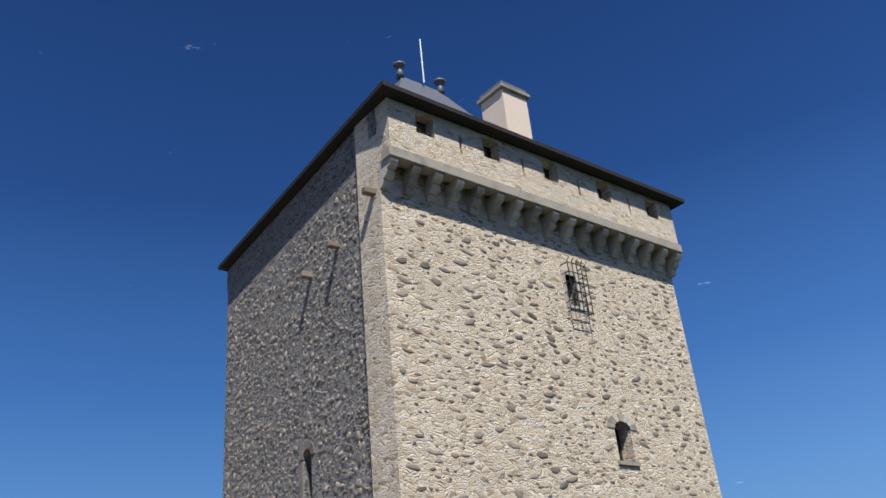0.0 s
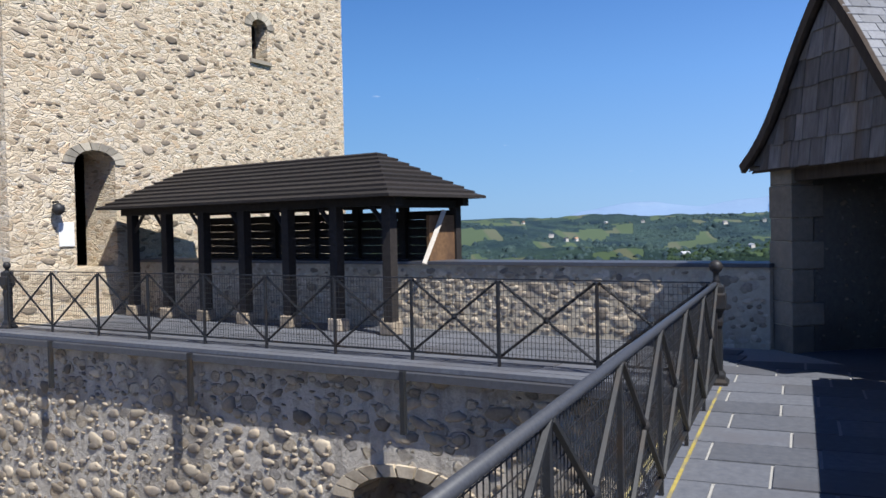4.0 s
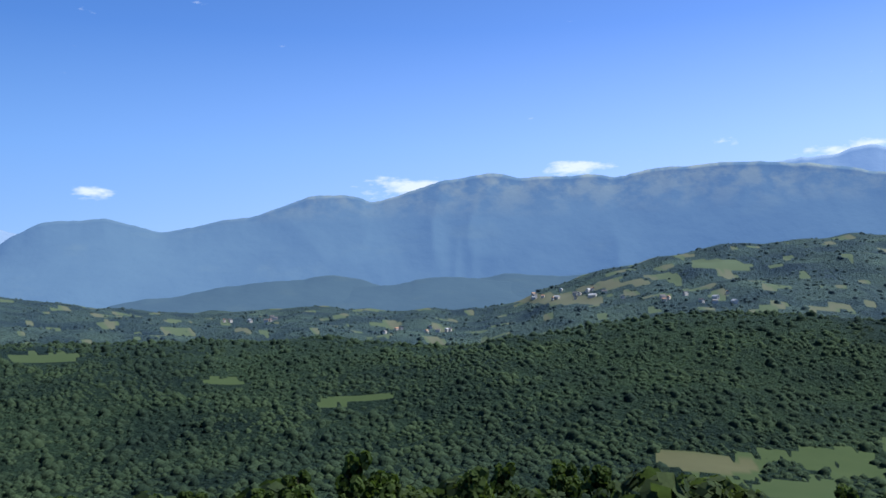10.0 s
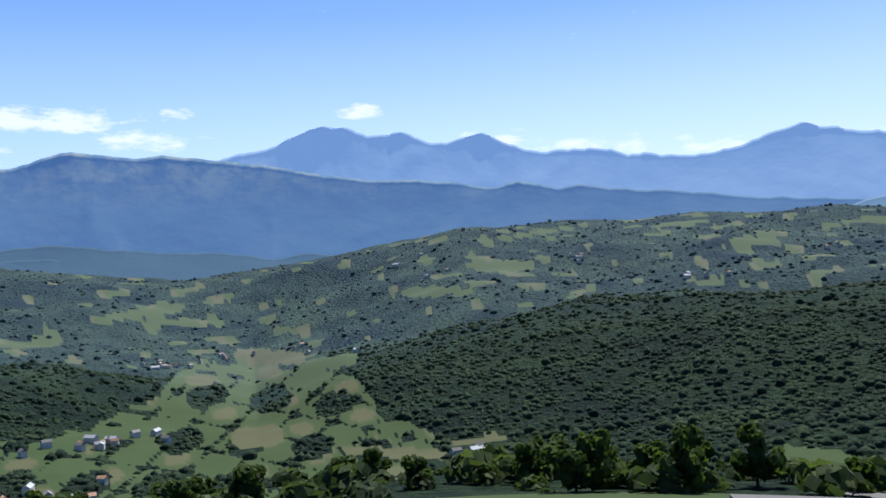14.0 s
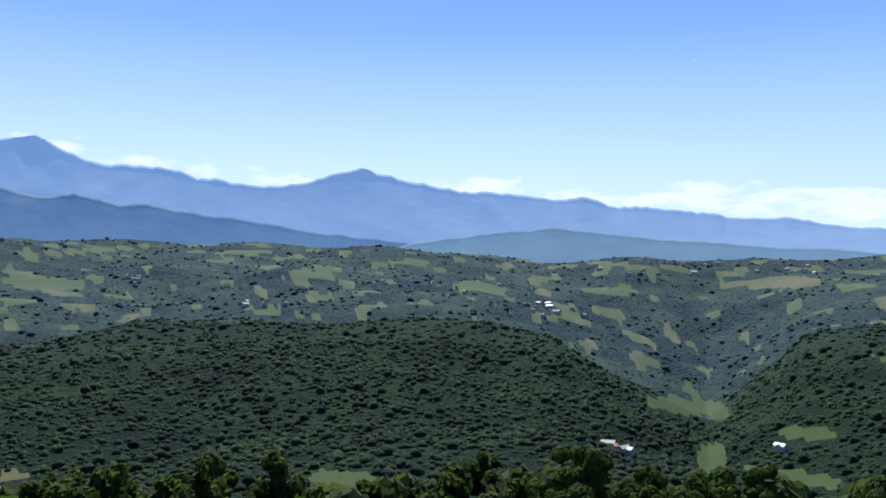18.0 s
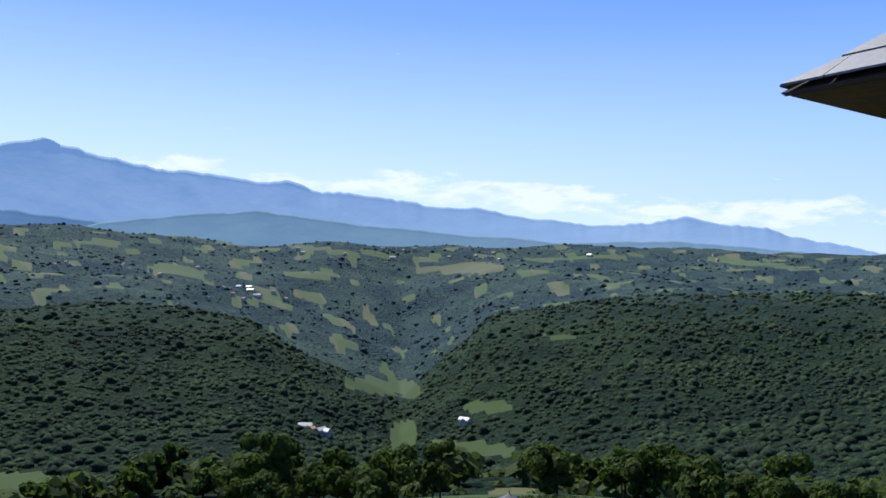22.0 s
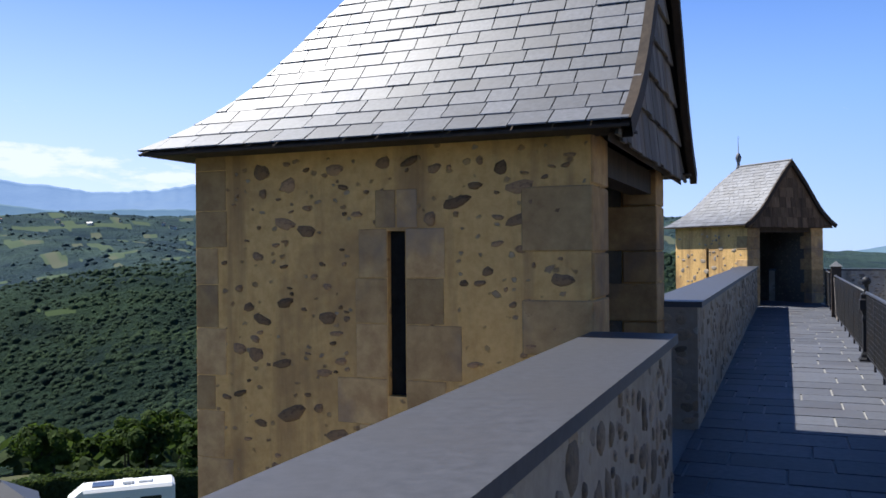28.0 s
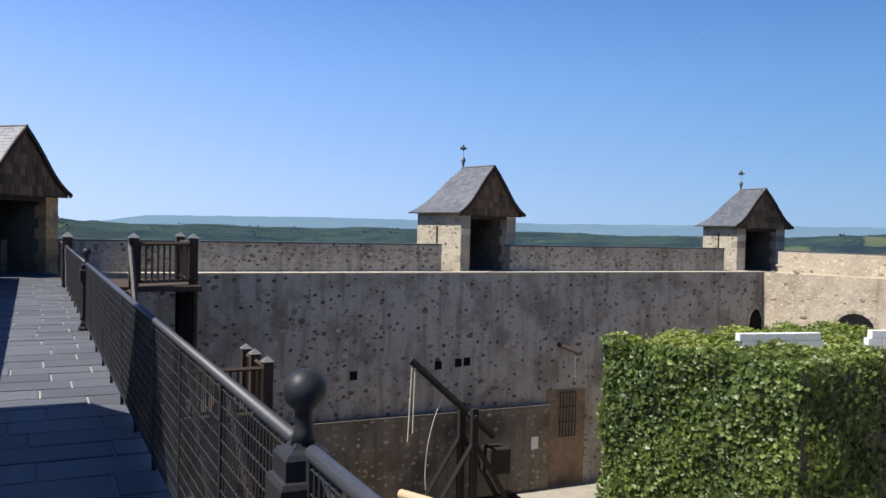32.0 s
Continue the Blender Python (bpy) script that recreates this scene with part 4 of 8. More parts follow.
def scatter(n, r0, r1, az0, az1, seed, power=1.0):
    rnd = np.random.RandomState(seed)
    r = np.sqrt(rnd.uniform(r0 ** 2, r1 ** 2, n)) if power == 1.0 else r0 * (r1 / r0) ** (rnd.uniform(0, 1, n) ** power)
    az = rnd.uniform(az0, az1, n)
    z = land_z(r, az)
    b = view_bearing(az)
    ve_ = view_el(r, z)
    keep = (meadow_mask(b, ve_) == 0) & (meadow_mask(b, ve_ + 330.0 / np.maximum(r, 200.0) * 0.28) == 0)
    keep &= (valley_floor(b, ve_) == 0)
    keep &= (fields(b, r) == 0) | (rnd.uniform(0, 1, n) < 0.06)
    keep &= (north_fields(np.where(az < AZ0, az + 360, az), r) == 0) | (rnd.uniform(0, 1, n) < 0.06)
    return r[keep], az[keep], z[keep], rnd


def make_wood(name, n, r0, r1, az0, az1, seed, s0, s1, material, sub, label, power=1.0):
    r, az, z, rnd = scatter(n, r0, r1, az0, az1, seed, power)
    size = rnd.uniform(s0, s1, len(r))
    wood(name, r * np.sin(np.radians(az)), r * np.cos(np.radians(az)), z - 0.3 * size, size, material, sub, label)


make_wood("woodland", 1700, 126, 300, 5, 200, 13, 4.0, 7.0, M_WOOD_NEAR, 6, "bushy broadleaf trees just below the castle", 1.0)
make_wood("woodland", 15000, 290, 500, -8, 210, 12, 2.8, 5.0, M_WOOD_MID, 1, "dark green broadleaf wood above the valley floor", 1.0)
make_wood("woodland", 32000, 480, 800, -8, 210, 2, 2.7, 5.0, M_WOOD_MID, 1, "dense dark green broadleaf forest on the near hills", 0.85)
make_wood("woodland", 25000, 760, 1250, -8, 210, 6, 3.2, 5.8, M_WOOD_MID, 1, "dense dark green broadleaf forest on the hills", 0.8)
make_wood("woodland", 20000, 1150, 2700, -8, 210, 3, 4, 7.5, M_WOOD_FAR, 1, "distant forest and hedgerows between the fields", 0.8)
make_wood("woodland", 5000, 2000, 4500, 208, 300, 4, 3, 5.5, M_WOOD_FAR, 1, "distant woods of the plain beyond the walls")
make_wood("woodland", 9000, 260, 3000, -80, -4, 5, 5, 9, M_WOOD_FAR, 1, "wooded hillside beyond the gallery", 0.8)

# ---- castle: walls and wall walks ----
TURN = 62.0     # the southern half of the plan is drawn apart and turned clockwise by this


def spun(x, y):
    a = radians(TURN)
    return (x * math.cos(a) + y * math.sin(a), y * math.cos(a) - x * math.sin(a))


def south_axes(x, y, z, az):
    return axes(*spun(x, y), z, az + TURN)


US = Vector(spun(0.5606, -0.8281))   # along the south stretch of the wall walk
NS = Vector(spun(0.8281, 0.5606))    # outwards from it
YARD = -8.2


def sw(s, n):
    """Point of the southern walls: s metres along the wall walk, n metres outwards."""
    p = US * s + NS * n
    return (p.x, p.y)


RAIL = -1.06


def meet(x, n):
    """Corner of a line of the east stretch with one of the south stretch."""
    return (x, (n - NS.x * x) / NS.y)


KIN, KEX, KOUT, KRAIL = meet(0.79, 0.62), meet(1.29, 1.05), meet(1.33, 1.33), meet(-0.95, -1.22)
CIN, COUT = meet(0.75, 0.58), meet(1.33, 1.07)

wall_east = finish("wall_east", prism([KRAIL, KOUT, (1.33, 9.3), (-0.95, 8.6)], -14, -0.05), M_GREYWALL)
tagged(wall_east, "old rendered curtain wall that carries the wall walk", "wall", kind="structure")
wall_south_east = finish("wall_south_east", prism([KOUT, KRAIL, sw(27.2, -1.22), sw(29.2, -1.22), sw(29.2, 1.33)], -14, -0.05), M_GREYWALL)
tagged(wall_south_east, "old rendered curtain wall that carries the wall walk", "wall", kind="structure")
wall_south = finish("wall_south", prism([sw(27.2, -1.22), sw(27.2, -29.3), sw(29.2, -29.8), sw(29.2, -1.22)], -14, -0.02), M_STREAKED)
tagged(wall_south, "grey curtain wall of the courtyard with stains and put-log holes", "wall", kind="structure")
D0, D1 = Vector(spun(-8.84, -38.86)), Vector((-33.4, 14.4))
dn = Vector((-(D1 - D0).y, (D1 - D0).x)).normalized()
wall_west = finish("wall_west", prism([tuple(D0), tuple(D1), tuple(D1 + dn * 1.9), tuple(D0 + dn * 1.9)], -14, 0), M_MORTAR)
tagged(wall_west, "sunlit stone curtain wall across the courtyard", "wall", kind="structure")
wall_north = finish("wall_north", prism([(-0.65, 9.45), (-12.75, 11.25), (-12.9, 15.6), (0.6, 11.6), (1.3, 9.2)], -14, -0.05), M_RUBBLE)
tagged(wall_north, "rough rubble curtain wall below the slate walk", "wall", kind="structure")
wall_north_west = finish("wall_north_west", prism([(-19.5, 11.6), (-33.4, 14.4), (-33.0, 17.5), (-19.5, 14.6)], -14, 0), M_RUBBLE)
tagged(wall_north_west, "grey rubble wall between tower and corner turret", "wall", kind="structure")

walk_floor = finish("floor_walk", prism([(-0.95, 8.6), KRAIL, KOUT, (1.33, 9.3), (0.2, 11.4)], -0.05, -0.012), M_JOINT)
tagged(walk_floor, "pale mortar bed of the slate paved wall walk", "floor", kind="structure")
walk_floor2 = finish("floor_walk_south", prism([KRAIL, sw(27.2, -1.22), sw(28.7, -1.22), sw(28.7, 1.33), KOUT], -0.05, -0.012), M_JOINT)
tagged(walk_floor2, "pale mortar bed of the slate paved wall walk", "floor", kind="structure")
walk_floor3 = finish("floor_walk_north", prism([(-0.95, 8.62), (-12.9, 10.4), (-12.9, 15.0), (0.6, 11.4)], -0.05, -0.014), M_JOINT)
tagged(walk_floor3, "slate paving with pale joints", "floor", kind="structure")
yard = finish("yard_floor", prism([(-0.9, 8.6), (-0.7, 0.2), sw(27.2, -0.9), tuple(D0), (-33.3, 14.4), (-13, 10.4)], YARD - 1.5, YARD), mat_mottled("gravel_yard", (0.30, 0.27, 0.22), (0.40, 0.36, 0.30), (0.24, 0.22, 0.18), 12, 0.4, 0.95, 0.3, 0.02))
tagged(yard, "pale gravel floor of the castle courtyard", "ground", kind="structure")


def parapet(name, poly, top, cope_poly, material, label):
    w = finish(name, prism(poly, -0.03, top - 0.05), material)
    tagged(w, label, "parapet", kind="structure")
    c = part("coping", prism(cope_poly, top - 0.05, top), M_SLATE_FLAT, w, "dark slate coping")
    return w


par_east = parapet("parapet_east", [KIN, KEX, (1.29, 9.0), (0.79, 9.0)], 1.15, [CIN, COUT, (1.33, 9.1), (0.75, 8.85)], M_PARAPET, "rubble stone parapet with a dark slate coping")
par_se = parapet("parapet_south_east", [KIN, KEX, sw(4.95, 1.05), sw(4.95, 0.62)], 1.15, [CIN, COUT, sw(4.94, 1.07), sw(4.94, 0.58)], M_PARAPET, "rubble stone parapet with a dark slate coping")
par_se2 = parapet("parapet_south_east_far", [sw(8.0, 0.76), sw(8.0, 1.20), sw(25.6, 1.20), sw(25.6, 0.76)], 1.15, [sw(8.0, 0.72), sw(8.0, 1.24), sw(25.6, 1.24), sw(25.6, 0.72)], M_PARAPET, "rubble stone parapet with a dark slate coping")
par_s = parapet("parapet_south", [sw(28.7, 0.5), sw(28.7, -14.2), sw(29.2, -14.2), sw(29.2, 0.5)], 1.0, [sw(28.66, 0.5), sw(28.66, -14.2), sw(29.24, -14.2), sw(29.24, 0.5)], M_STREAKED, "pale stone parapet of the far wall walk")
par_s2 = parapet("parapet_south_far", [sw(28.7, -17.2), sw(28.7, -28.3), sw(29.2, -28.3), sw(29.2, -17.2)], 1.0, [sw(28.66, -17.2), sw(28.66, -28.3), sw(29.24, -28.3), sw(29.24, -17.2)], M_STREAKED, "pale stone parapet of the far wall walk")
e0, e1 = D0 + dn * 1.4, D1 + dn * 1.4
e2, e3 = D0 + dn * 1.9, D1 + dn * 1.9
par_w = parapet("parapet_west", [tuple(e0), tuple(e1), tuple(e3), tuple(e2)], 0.95, [tuple(e0), tuple(e1), tuple(e3), tuple(e2)], M_MORTAR, "sunlit stone parapet of the far wall")
par_n = parapet("parapet_north", [(-0.36, 11.30), (-12.6, 13.5), (-12.6, 14.1), (-0.05, 11.85)], 1.06, [(-0.36, 11.24), (-12.6, 13.44), (-12.6, 14.16), (-0.05, 11.91)], M_MORTAR, "rubble stone parapet with a dark slate coping")


# ---- watch turrets ----
def roof_w(u):
    return (1 - u) - 0.85 * u * (1 - u) ** 3


def turret(name, m, W=3.0, L=2.7, H=2.28, top=4.18, deep=-11.0, skin=M_MORTAR, slates=(), shingles=False, vane=False, slit=0.53, slit_z=(0.3, 1.67), jamb=None, over=0.30, gable=None, label=""):
    """A corner turret. Local Y points outwards, the open gable faces -Y."""
    t = empty(name, m, label, "turret", "watch turrets on the wall")
    th = 0.42
    h = W / 2
    slit_y = slit * L
    jamb = jamb or M_DRESSED
    gable = gable or M_SHINGLE
    for side in (-1, 1):
        bm = bmesh.new()
        wall_panel(bm, 0, L, deep, H, -th / 2, th / 2, holes=[(slit_y - 0.062, slit_y + 0.062, *slit_z)])
        rot = Matrix.Translation((side * (h - th / 2), 0, 0)) @ Matrix.Rotation(radians(90), 4, 'Z')
        bm.transform(rot)
        part("side_wall", bm, skin, t)
        # added black sheet stands in for the dark inside of the slit
        xs_ = sorted((side * (h - 0.045), side * (h - 0.075)))
        part("slit_shade_sheet", box(*xs_, slit_y - 0.06, slit_y + 0.06, slit_z[0] + 0.003, slit_z[1] - 0.003), M_BLACK, t, "black sheet added for the shade in the arrow slit")
    bm = bmesh.new()
    wall_panel(bm, -h + th, h - th, deep, H, L - th, L)
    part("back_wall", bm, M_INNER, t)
    part("floor_slab", box(-h + th, h - th, 0.02, L - th, -0.3, -0.006), M_PAVING, t)
    for side in (-1, 1):
        x0, x1 = sorted((side * (h - 0.46), side * (h + 0.012)))
        z = -0.02
        k = 0
        while z < H - 0.05:
            hh = min((0.34, 0.28, 0.40)[k % 3], H - z)
            part("quoin", box(x0 + (0.0 if k % 2 else 0.03) * (side < 0), x1, -0.015, 0.28 + 0.14 * (k % 2), z, z + hh - 0.012, bevel=0.008), jamb, t)
            z += hh
            k += 1
    part("lintel_beam", box(-h + 0.2, h - 0.2, 0.03, 0.22, H - 0.22, H - 0.02), M_OAK, t)
    # roof: flared slopes, ridge, hip at the back; boarding below, slates on top
    yf, yb, yr = -0.28, L + 0.25, 0.60 * L
    wh = h + over
    N = 12
    rise = top - H

    def side_pt(side, u, y, up=0.0):
        return Vector((side * wh * roof_w(u), y, H + rise * u + up))

    def hip_y(u):
        return yr + (yb - yr) * roof_w(u)
    for side in (-1, 1):
        bm = bmesh.new()
        rows = [[bm.verts.new(side_pt(side, i / N, yf, -0.02)), bm.verts.new(side_pt(side, i / N, hip_y(i / N), -0.02)),
                 bm.verts.new(side_pt(side, i / N, yf, -0.035)), bm.verts.new(side_pt(side, i / N, hip_y(i / N) - 0.02, -0.035))] for i in range(N + 1)]
        for a, b in zip(rows, rows[1:]):
            bm.faces.new((a[0], a[1], b[1], b[0]))
            bm.faces.new((a[2], b[2], b[3], a[3]))
            bm.faces.new((a[0], b[0], b[2], a[2]))
        bm.faces.new((rows[0][0], rows[0][2], rows[0][3], rows[0][1]))
        part("roof_boarding", bm, M_OAK, t)
        part("soffit", box(*sorted((side * (h - 0.1), side * (wh - 0.03))), yf + 0.02, L + 0.2, H - 0.028, H - 0.014), M_OAK, t)
        # thin dark panel added to paint in the interior shade
        part("inner_shade_panel", box(*sorted((side * (h - th), side * (h - th - 0.012))), 0.30, L - th, 0.0, H - 0.03), M_INNER, t)
    bm = bmesh.new()
    rows = [[bm.verts.new((-wh * roof_w(i / N), hip_y(i / N), H + rise * i / N - 0.02)), bm.verts.new((wh * roof_w(i / N), hip_y(i / N), H + rise * i / N - 0.02))] for i in range(N + 1)]
    for a, b in zip(rows, rows[1:]):
        bm.faces.new((a[0], a[1], b[1], b[0]))
    part("roof_boarding", bm, M_OAK, t)
    part("soffit", box(-wh + 0.03, wh - 0.03, L - 0.1, yb - 0.02, H - 0.030, H - 0.016), M_OAK, t)
    rnd = random.Random(int(L * 100))
    R = 19
    joined = bmesh.new()
    for face in ("left", "right", "back"):
        for k in range(R):
            u0, u1 = k / R, min((k + 1.35) / R, 1.0)
            c = 0.11 * (k % 2)
            if face == "back":
                a0, a1 = -wh * roof_w(u0), wh * roof_w(u0)
            else:
                a0, a1 = yf, hip_y(u0)
            x = a0 - c
            while x < a1 - 0.02:
                w = rnd.uniform(0.17, 0.27)
                b0, b1 = max(x, a0), min(x + w, a1)
                x += w
                if b1 - b0 < 0.03:
                    continue
                lift0 = 0.008 + rnd.uniform(0, 0.006)
                g = 0.004
                quad = []
                for uu, lf in ((u0, lift0), (u1, 0.002)):
                    if face == "back":
                        lim = wh * roof_w(uu)
                        for bb in (b0 + g, b1 - g):
                            quad.append(Vector((max(-lim, min(lim, bb)), hip_y(uu) + lf * 0.5, H + rise * uu + lf)))
                    else:
                        sd = -1 if face == "left" else 1
                        for bb in (b0 + g, b1 - g):
                            p = side_pt(sd, uu, min(bb, hip_y(uu)), lf)
                            p.x += sd * lf * 0.6
                            quad.append(p)
                if (quad[3] - quad[2]).length < 0.004 and (quad[1] - quad[0]).length < 0.02:
                    continue
                own = bmesh.new() if face in slates else joined
                top4 = [own.verts.new(q) for q in quad]
                low4 = [own.verts.new(q - Vector((0, 0, 0.008))) for q in quad]
                for f in ((0, 1, 3, 2),):
                    own.faces.new([top4[i] for i in f])
                own.faces.new((top4[0], low4[0], low4[1], top4[1]))
                own.faces.new((top4[0], top4[2], low4[2], low4[0]))
                own.faces.new((top4[1], low4[1], low4[3], top4[3]))
                if face in slates:
                    part("slate", own, M_SLATE, t)
    so = part("slate_cover", joined, M_SLATE, t)
    so["kind"] = "stuff"
    bm = bmesh.new()
    add_bar(bm, (0, yf, top + 0.01), (0, yr + 0.05, top + 0.01), 0.035, 6)
    part("ridge_cap", bm, M_LEAD, t)
    # gable: boarding with rows of hanging shingles, and barge boards
    bm = bmesh.new()
    lo = [[bm.verts.new((s * (wh * roof_w(i / N) - 0.05), -0.15, H - 0.10 * (i == 0) + rise * (i / N) * 0.985)) for i in range(N)] for s in (-1, 1)]
    for i in range(N - 1):
        bm.faces.new((lo[0][i], lo[1][i], lo[1][i + 1], lo[0][i + 1]))
    part("gable_boarding", bm, M_OAK, t)
    joined = bmesh.new()
    GR = 6
    for k in range(GR):
        u0, u1 = k / GR * 0.93, (k + 1.12) / GR * 0.93
        lim0, lim1 = wh * roof_w(u0) - 0.06, max(wh * roof_w(u1) - 0.06, 0.01)
        x = -lim0
        while x < lim0 - 0.02:
            w = rnd.uniform(0.14, 0.30)
            b0, b1 = x + 0.005, min(x + w, lim0) - 0.005
            x += w
            z0, z1 = H - 0.08 + rise * u0 + rnd.uniform(-0.015, 0.015), H - 0.02 + rise * u1
            own = bmesh.new() if shingles else joined
            q = [own.verts.new(p) for p in ((b0, -0.205, z0), (b1, -0.205, z0), (max(-lim1, min(lim1, b1)), -0.165, z1), (max(-lim1, min(lim1, b0)), -0.165, z1))]
            q2 = [own.verts.new(v.co + Vector((0, 0.018, 0))) for v in q]
            own.faces.new(q)
            for i in range(4):
                own.faces.new((q[i], q2[i], q2[(i + 1) % 4], q[(i + 1) % 4]))
            if shingles:
                part("shingle", own, gable, t)
    if not shingles:
        part("shingle_cover", joined, gable, t)["kind"] = "stuff"
    else:
        joined.free()
    for side in (-1, 1):
        bm = bmesh.new()
        prev = None
        for i in range(N + 1):
            p = side_pt(side, i / N, yf, 0)
            ring = [bm.verts.new(p + Vector(d)) for d in ((side * 0.01, -0.01, 0.01), (-side * 0.05, -0.01, -0.09), (-side * 0.05, 0.05, -0.09), (side * 0.01, 0.05, 0.01))]
            if prev:
                for a in range(4):
                    bm.faces.new((prev[a], prev[(a + 1) % 4], ring[(a + 1) % 4], ring[a]))
            prev = ring
        part("barge_board", bm, M_OAK, t)
    bm = bmesh.new()
    add_lathe(bm, [(0.08, 0), (0.055, 0.06), (0.040, 0.22), (0.060, 0.24), (0.095, 0.36), (0.050, 0.48), (0.012, 0.52), (0.008, 1.0), (0.0, 1.05)], 8, Matrix.Translation((0, yr, top - 0.06)))
    if vane:
        add_box(bm, -0.16, 0.10, yr - 0.008, yr + 0.008, top + 0.72, top + 0.86)
        add_box(bm, 0.10, 0.20, yr - 0.008, yr + 0.008, top + 0.76, top + 0.81)
        add_box(bm, -0.05, 0.02, yr - 0.008, yr + 0.008, top + 0.86, top + 0.93)
    part("finial", bm, M_LEAD, t, "lead finial with a spike", True)
    return t


T1M, T2M = axes(0.45, 10.25, 0, 56.0), south_axes(4.521, -4.77, 0, 55.9)
turret_ne = turret("turret", T1M, 2.85, 2.6, skin=M_MORTAR, slates=("right",), shingles=True, slit=0.60, slit_z=(0.42, 1.67), over=0.22, jamb=M_JAMB, label="square stone turret with a flared slate roof and shingled gable")
turret_mid = turret("turret", T2M, 3.09, 2.82, H=2.33, top=4.25, skin=M_OCHRE, slates=("left",), shingles=True, slit=0.445, slit_z=(0.70, 1.76), jamb=M_BROWNSTONE, label="ochre mortared stone turret with arrow slit and slate roof")
turret_se = turret("turret", south_axes(15.1, -22.3, 0, 101), 2.9, 3.2, H=2.34, top=4.22, skin=M_OCHRE, slates=("left",), shingles=True, jamb=M_BROWNSTONE, gable=M_SHINGLE_BROWN, label="corner turret with a shining slate roof and wooden gable")
turret_s = turret("turret", south_axes(2.7, -33.2, 0, 134), 2.8, 2.8, H=2.2, top=4.06, skin=M_MORTAR, shingles=True, vane=True, gable=M_SHINGLE_BROWN, label="turret with weather vane in the middle of the far wall")
turret_sw = turret("turret", south_axes(-9.2, -41.0, 0, 154), 2.6, 2.6, H=2.0, top=3.75, skin=M_MORTAR, shingles=True, vane=True, gable=M_SHINGLE_BROWN, label="small turret at the far corner of the courtyard")
turret_nw = turret("turret", axes(-33.0, 17.5, 0, -75), 2.9, 2.8, H=2.2, top=3.95, skin=M_MORTAR, label="turret in shade beside the great tower")

# ---- great tower ----
ROT5 = Matrix.Rotation(radians(-5), 4, 'Z')
TOWER_M = Matrix.Translation((-12.8, 10.5, 0)) @ ROT5
TL, TW = 10.7, 9.6
SKEW = Matrix.Translation((0, 0.32, 0)) @ Matrix.Rotation(radians(-5), 4, 'Z')      # the side faces are not square to the front


def mat_masonry(name, mortar, stones, cell=4.2, relief=0.6, dist=0.05):
    """Coursed rubble: cells of stone in lime mortar."""
    m, nt, b = shader(name, 0.95, 0.15)
    tc = nt.nodes.new("ShaderNodeTexCoord")
    n0 = nt.nodes.new("ShaderNodeTexNoise")
    n0.inputs["Scale"].default_value = 2.5
    nt.links.new(tc.outputs["Object"], n0.inputs["Vector"])
    wob = nt.nodes.new("ShaderNodeMixRGB")
    wob.blend_type = 'LINEAR_LIGHT'
    wob.inputs["Fac"].default_value = 0.12
    nt.links.new(tc.outputs["Object"], wob.inputs["Color1"])
    nt.links.new(n0.outputs["Color"], wob.inputs["Color2"])
    mp = nt.nodes.new("ShaderNodeMapping")
    mp.inputs["Scale"].default_value = (1, 1, 2.8)
    nt.links.new(wob.outputs["Color"], mp.inputs["Vector"])
    vo = nt.nodes.new("ShaderNodeTexVoronoi")
    vo.inputs["Scale"].default_value = cell
    nt.links.new(mp.outputs["Vector"], vo.inputs["Vector"])
    ve = nt.nodes.new("ShaderNodeTexVoronoi")
    ve.feature = 'DISTANCE_TO_EDGE'
    ve.inputs["Scale"].default_value = cell
    nt.links.new(mp.outputs["Vector"], ve.inputs["Vector"])
    sep = nt.nodes.new("ShaderNodeSeparateColor")
    nt.links.new(vo.outputs["Color"], sep.inputs["Color"])
    stone = ramp(nt, sep.outputs["Red"], [(i / (len(stones) - 1), c) for i, c in enumerate(stones)])
    n1 = tex(nt, "ShaderNodeTexNoise", 26, 5, 0.7)
    stone = mix(nt, stone, ramp(nt, n1.outputs["Fac"], [(0.25, (0.7, 0.7, 0.7)), (0.75, (1.2, 1.2, 1.2))]), 1.0, 'MULTIPLY')
    edge = ramp(nt, ve.outputs["Distance"], [(0.03, (0, 0, 0)), (0.10, (1, 1, 1))])
    n2 = tex(nt, "ShaderNodeTexNoise", 0.7, 4, 0.6)
    mor = mix(nt, mortar, tuple(k * 0.82 for k in mortar), n2.outputs["Fac"])
    col = mix(nt, mor, stone, edge)
    nt.links.new(col, b.inputs["Base Color"])
    hgt = nt.nodes.new("ShaderNodeMath")
    hgt.operation = 'MULTIPLY_ADD'
    nt.links.new(edge, hgt.inputs[0])
    hgt.inputs[1].default_value = 1.0
    nt.links.new(n1.outputs["Fac"], hgt.inputs[2])
    bump(nt, b, hgt.outputs[0], relief, dist)
    return m


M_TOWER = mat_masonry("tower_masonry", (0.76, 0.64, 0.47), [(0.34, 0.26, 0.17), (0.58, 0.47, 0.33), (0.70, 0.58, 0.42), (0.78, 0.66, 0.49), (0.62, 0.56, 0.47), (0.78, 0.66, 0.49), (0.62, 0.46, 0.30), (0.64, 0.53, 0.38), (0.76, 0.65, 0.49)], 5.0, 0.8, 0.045)
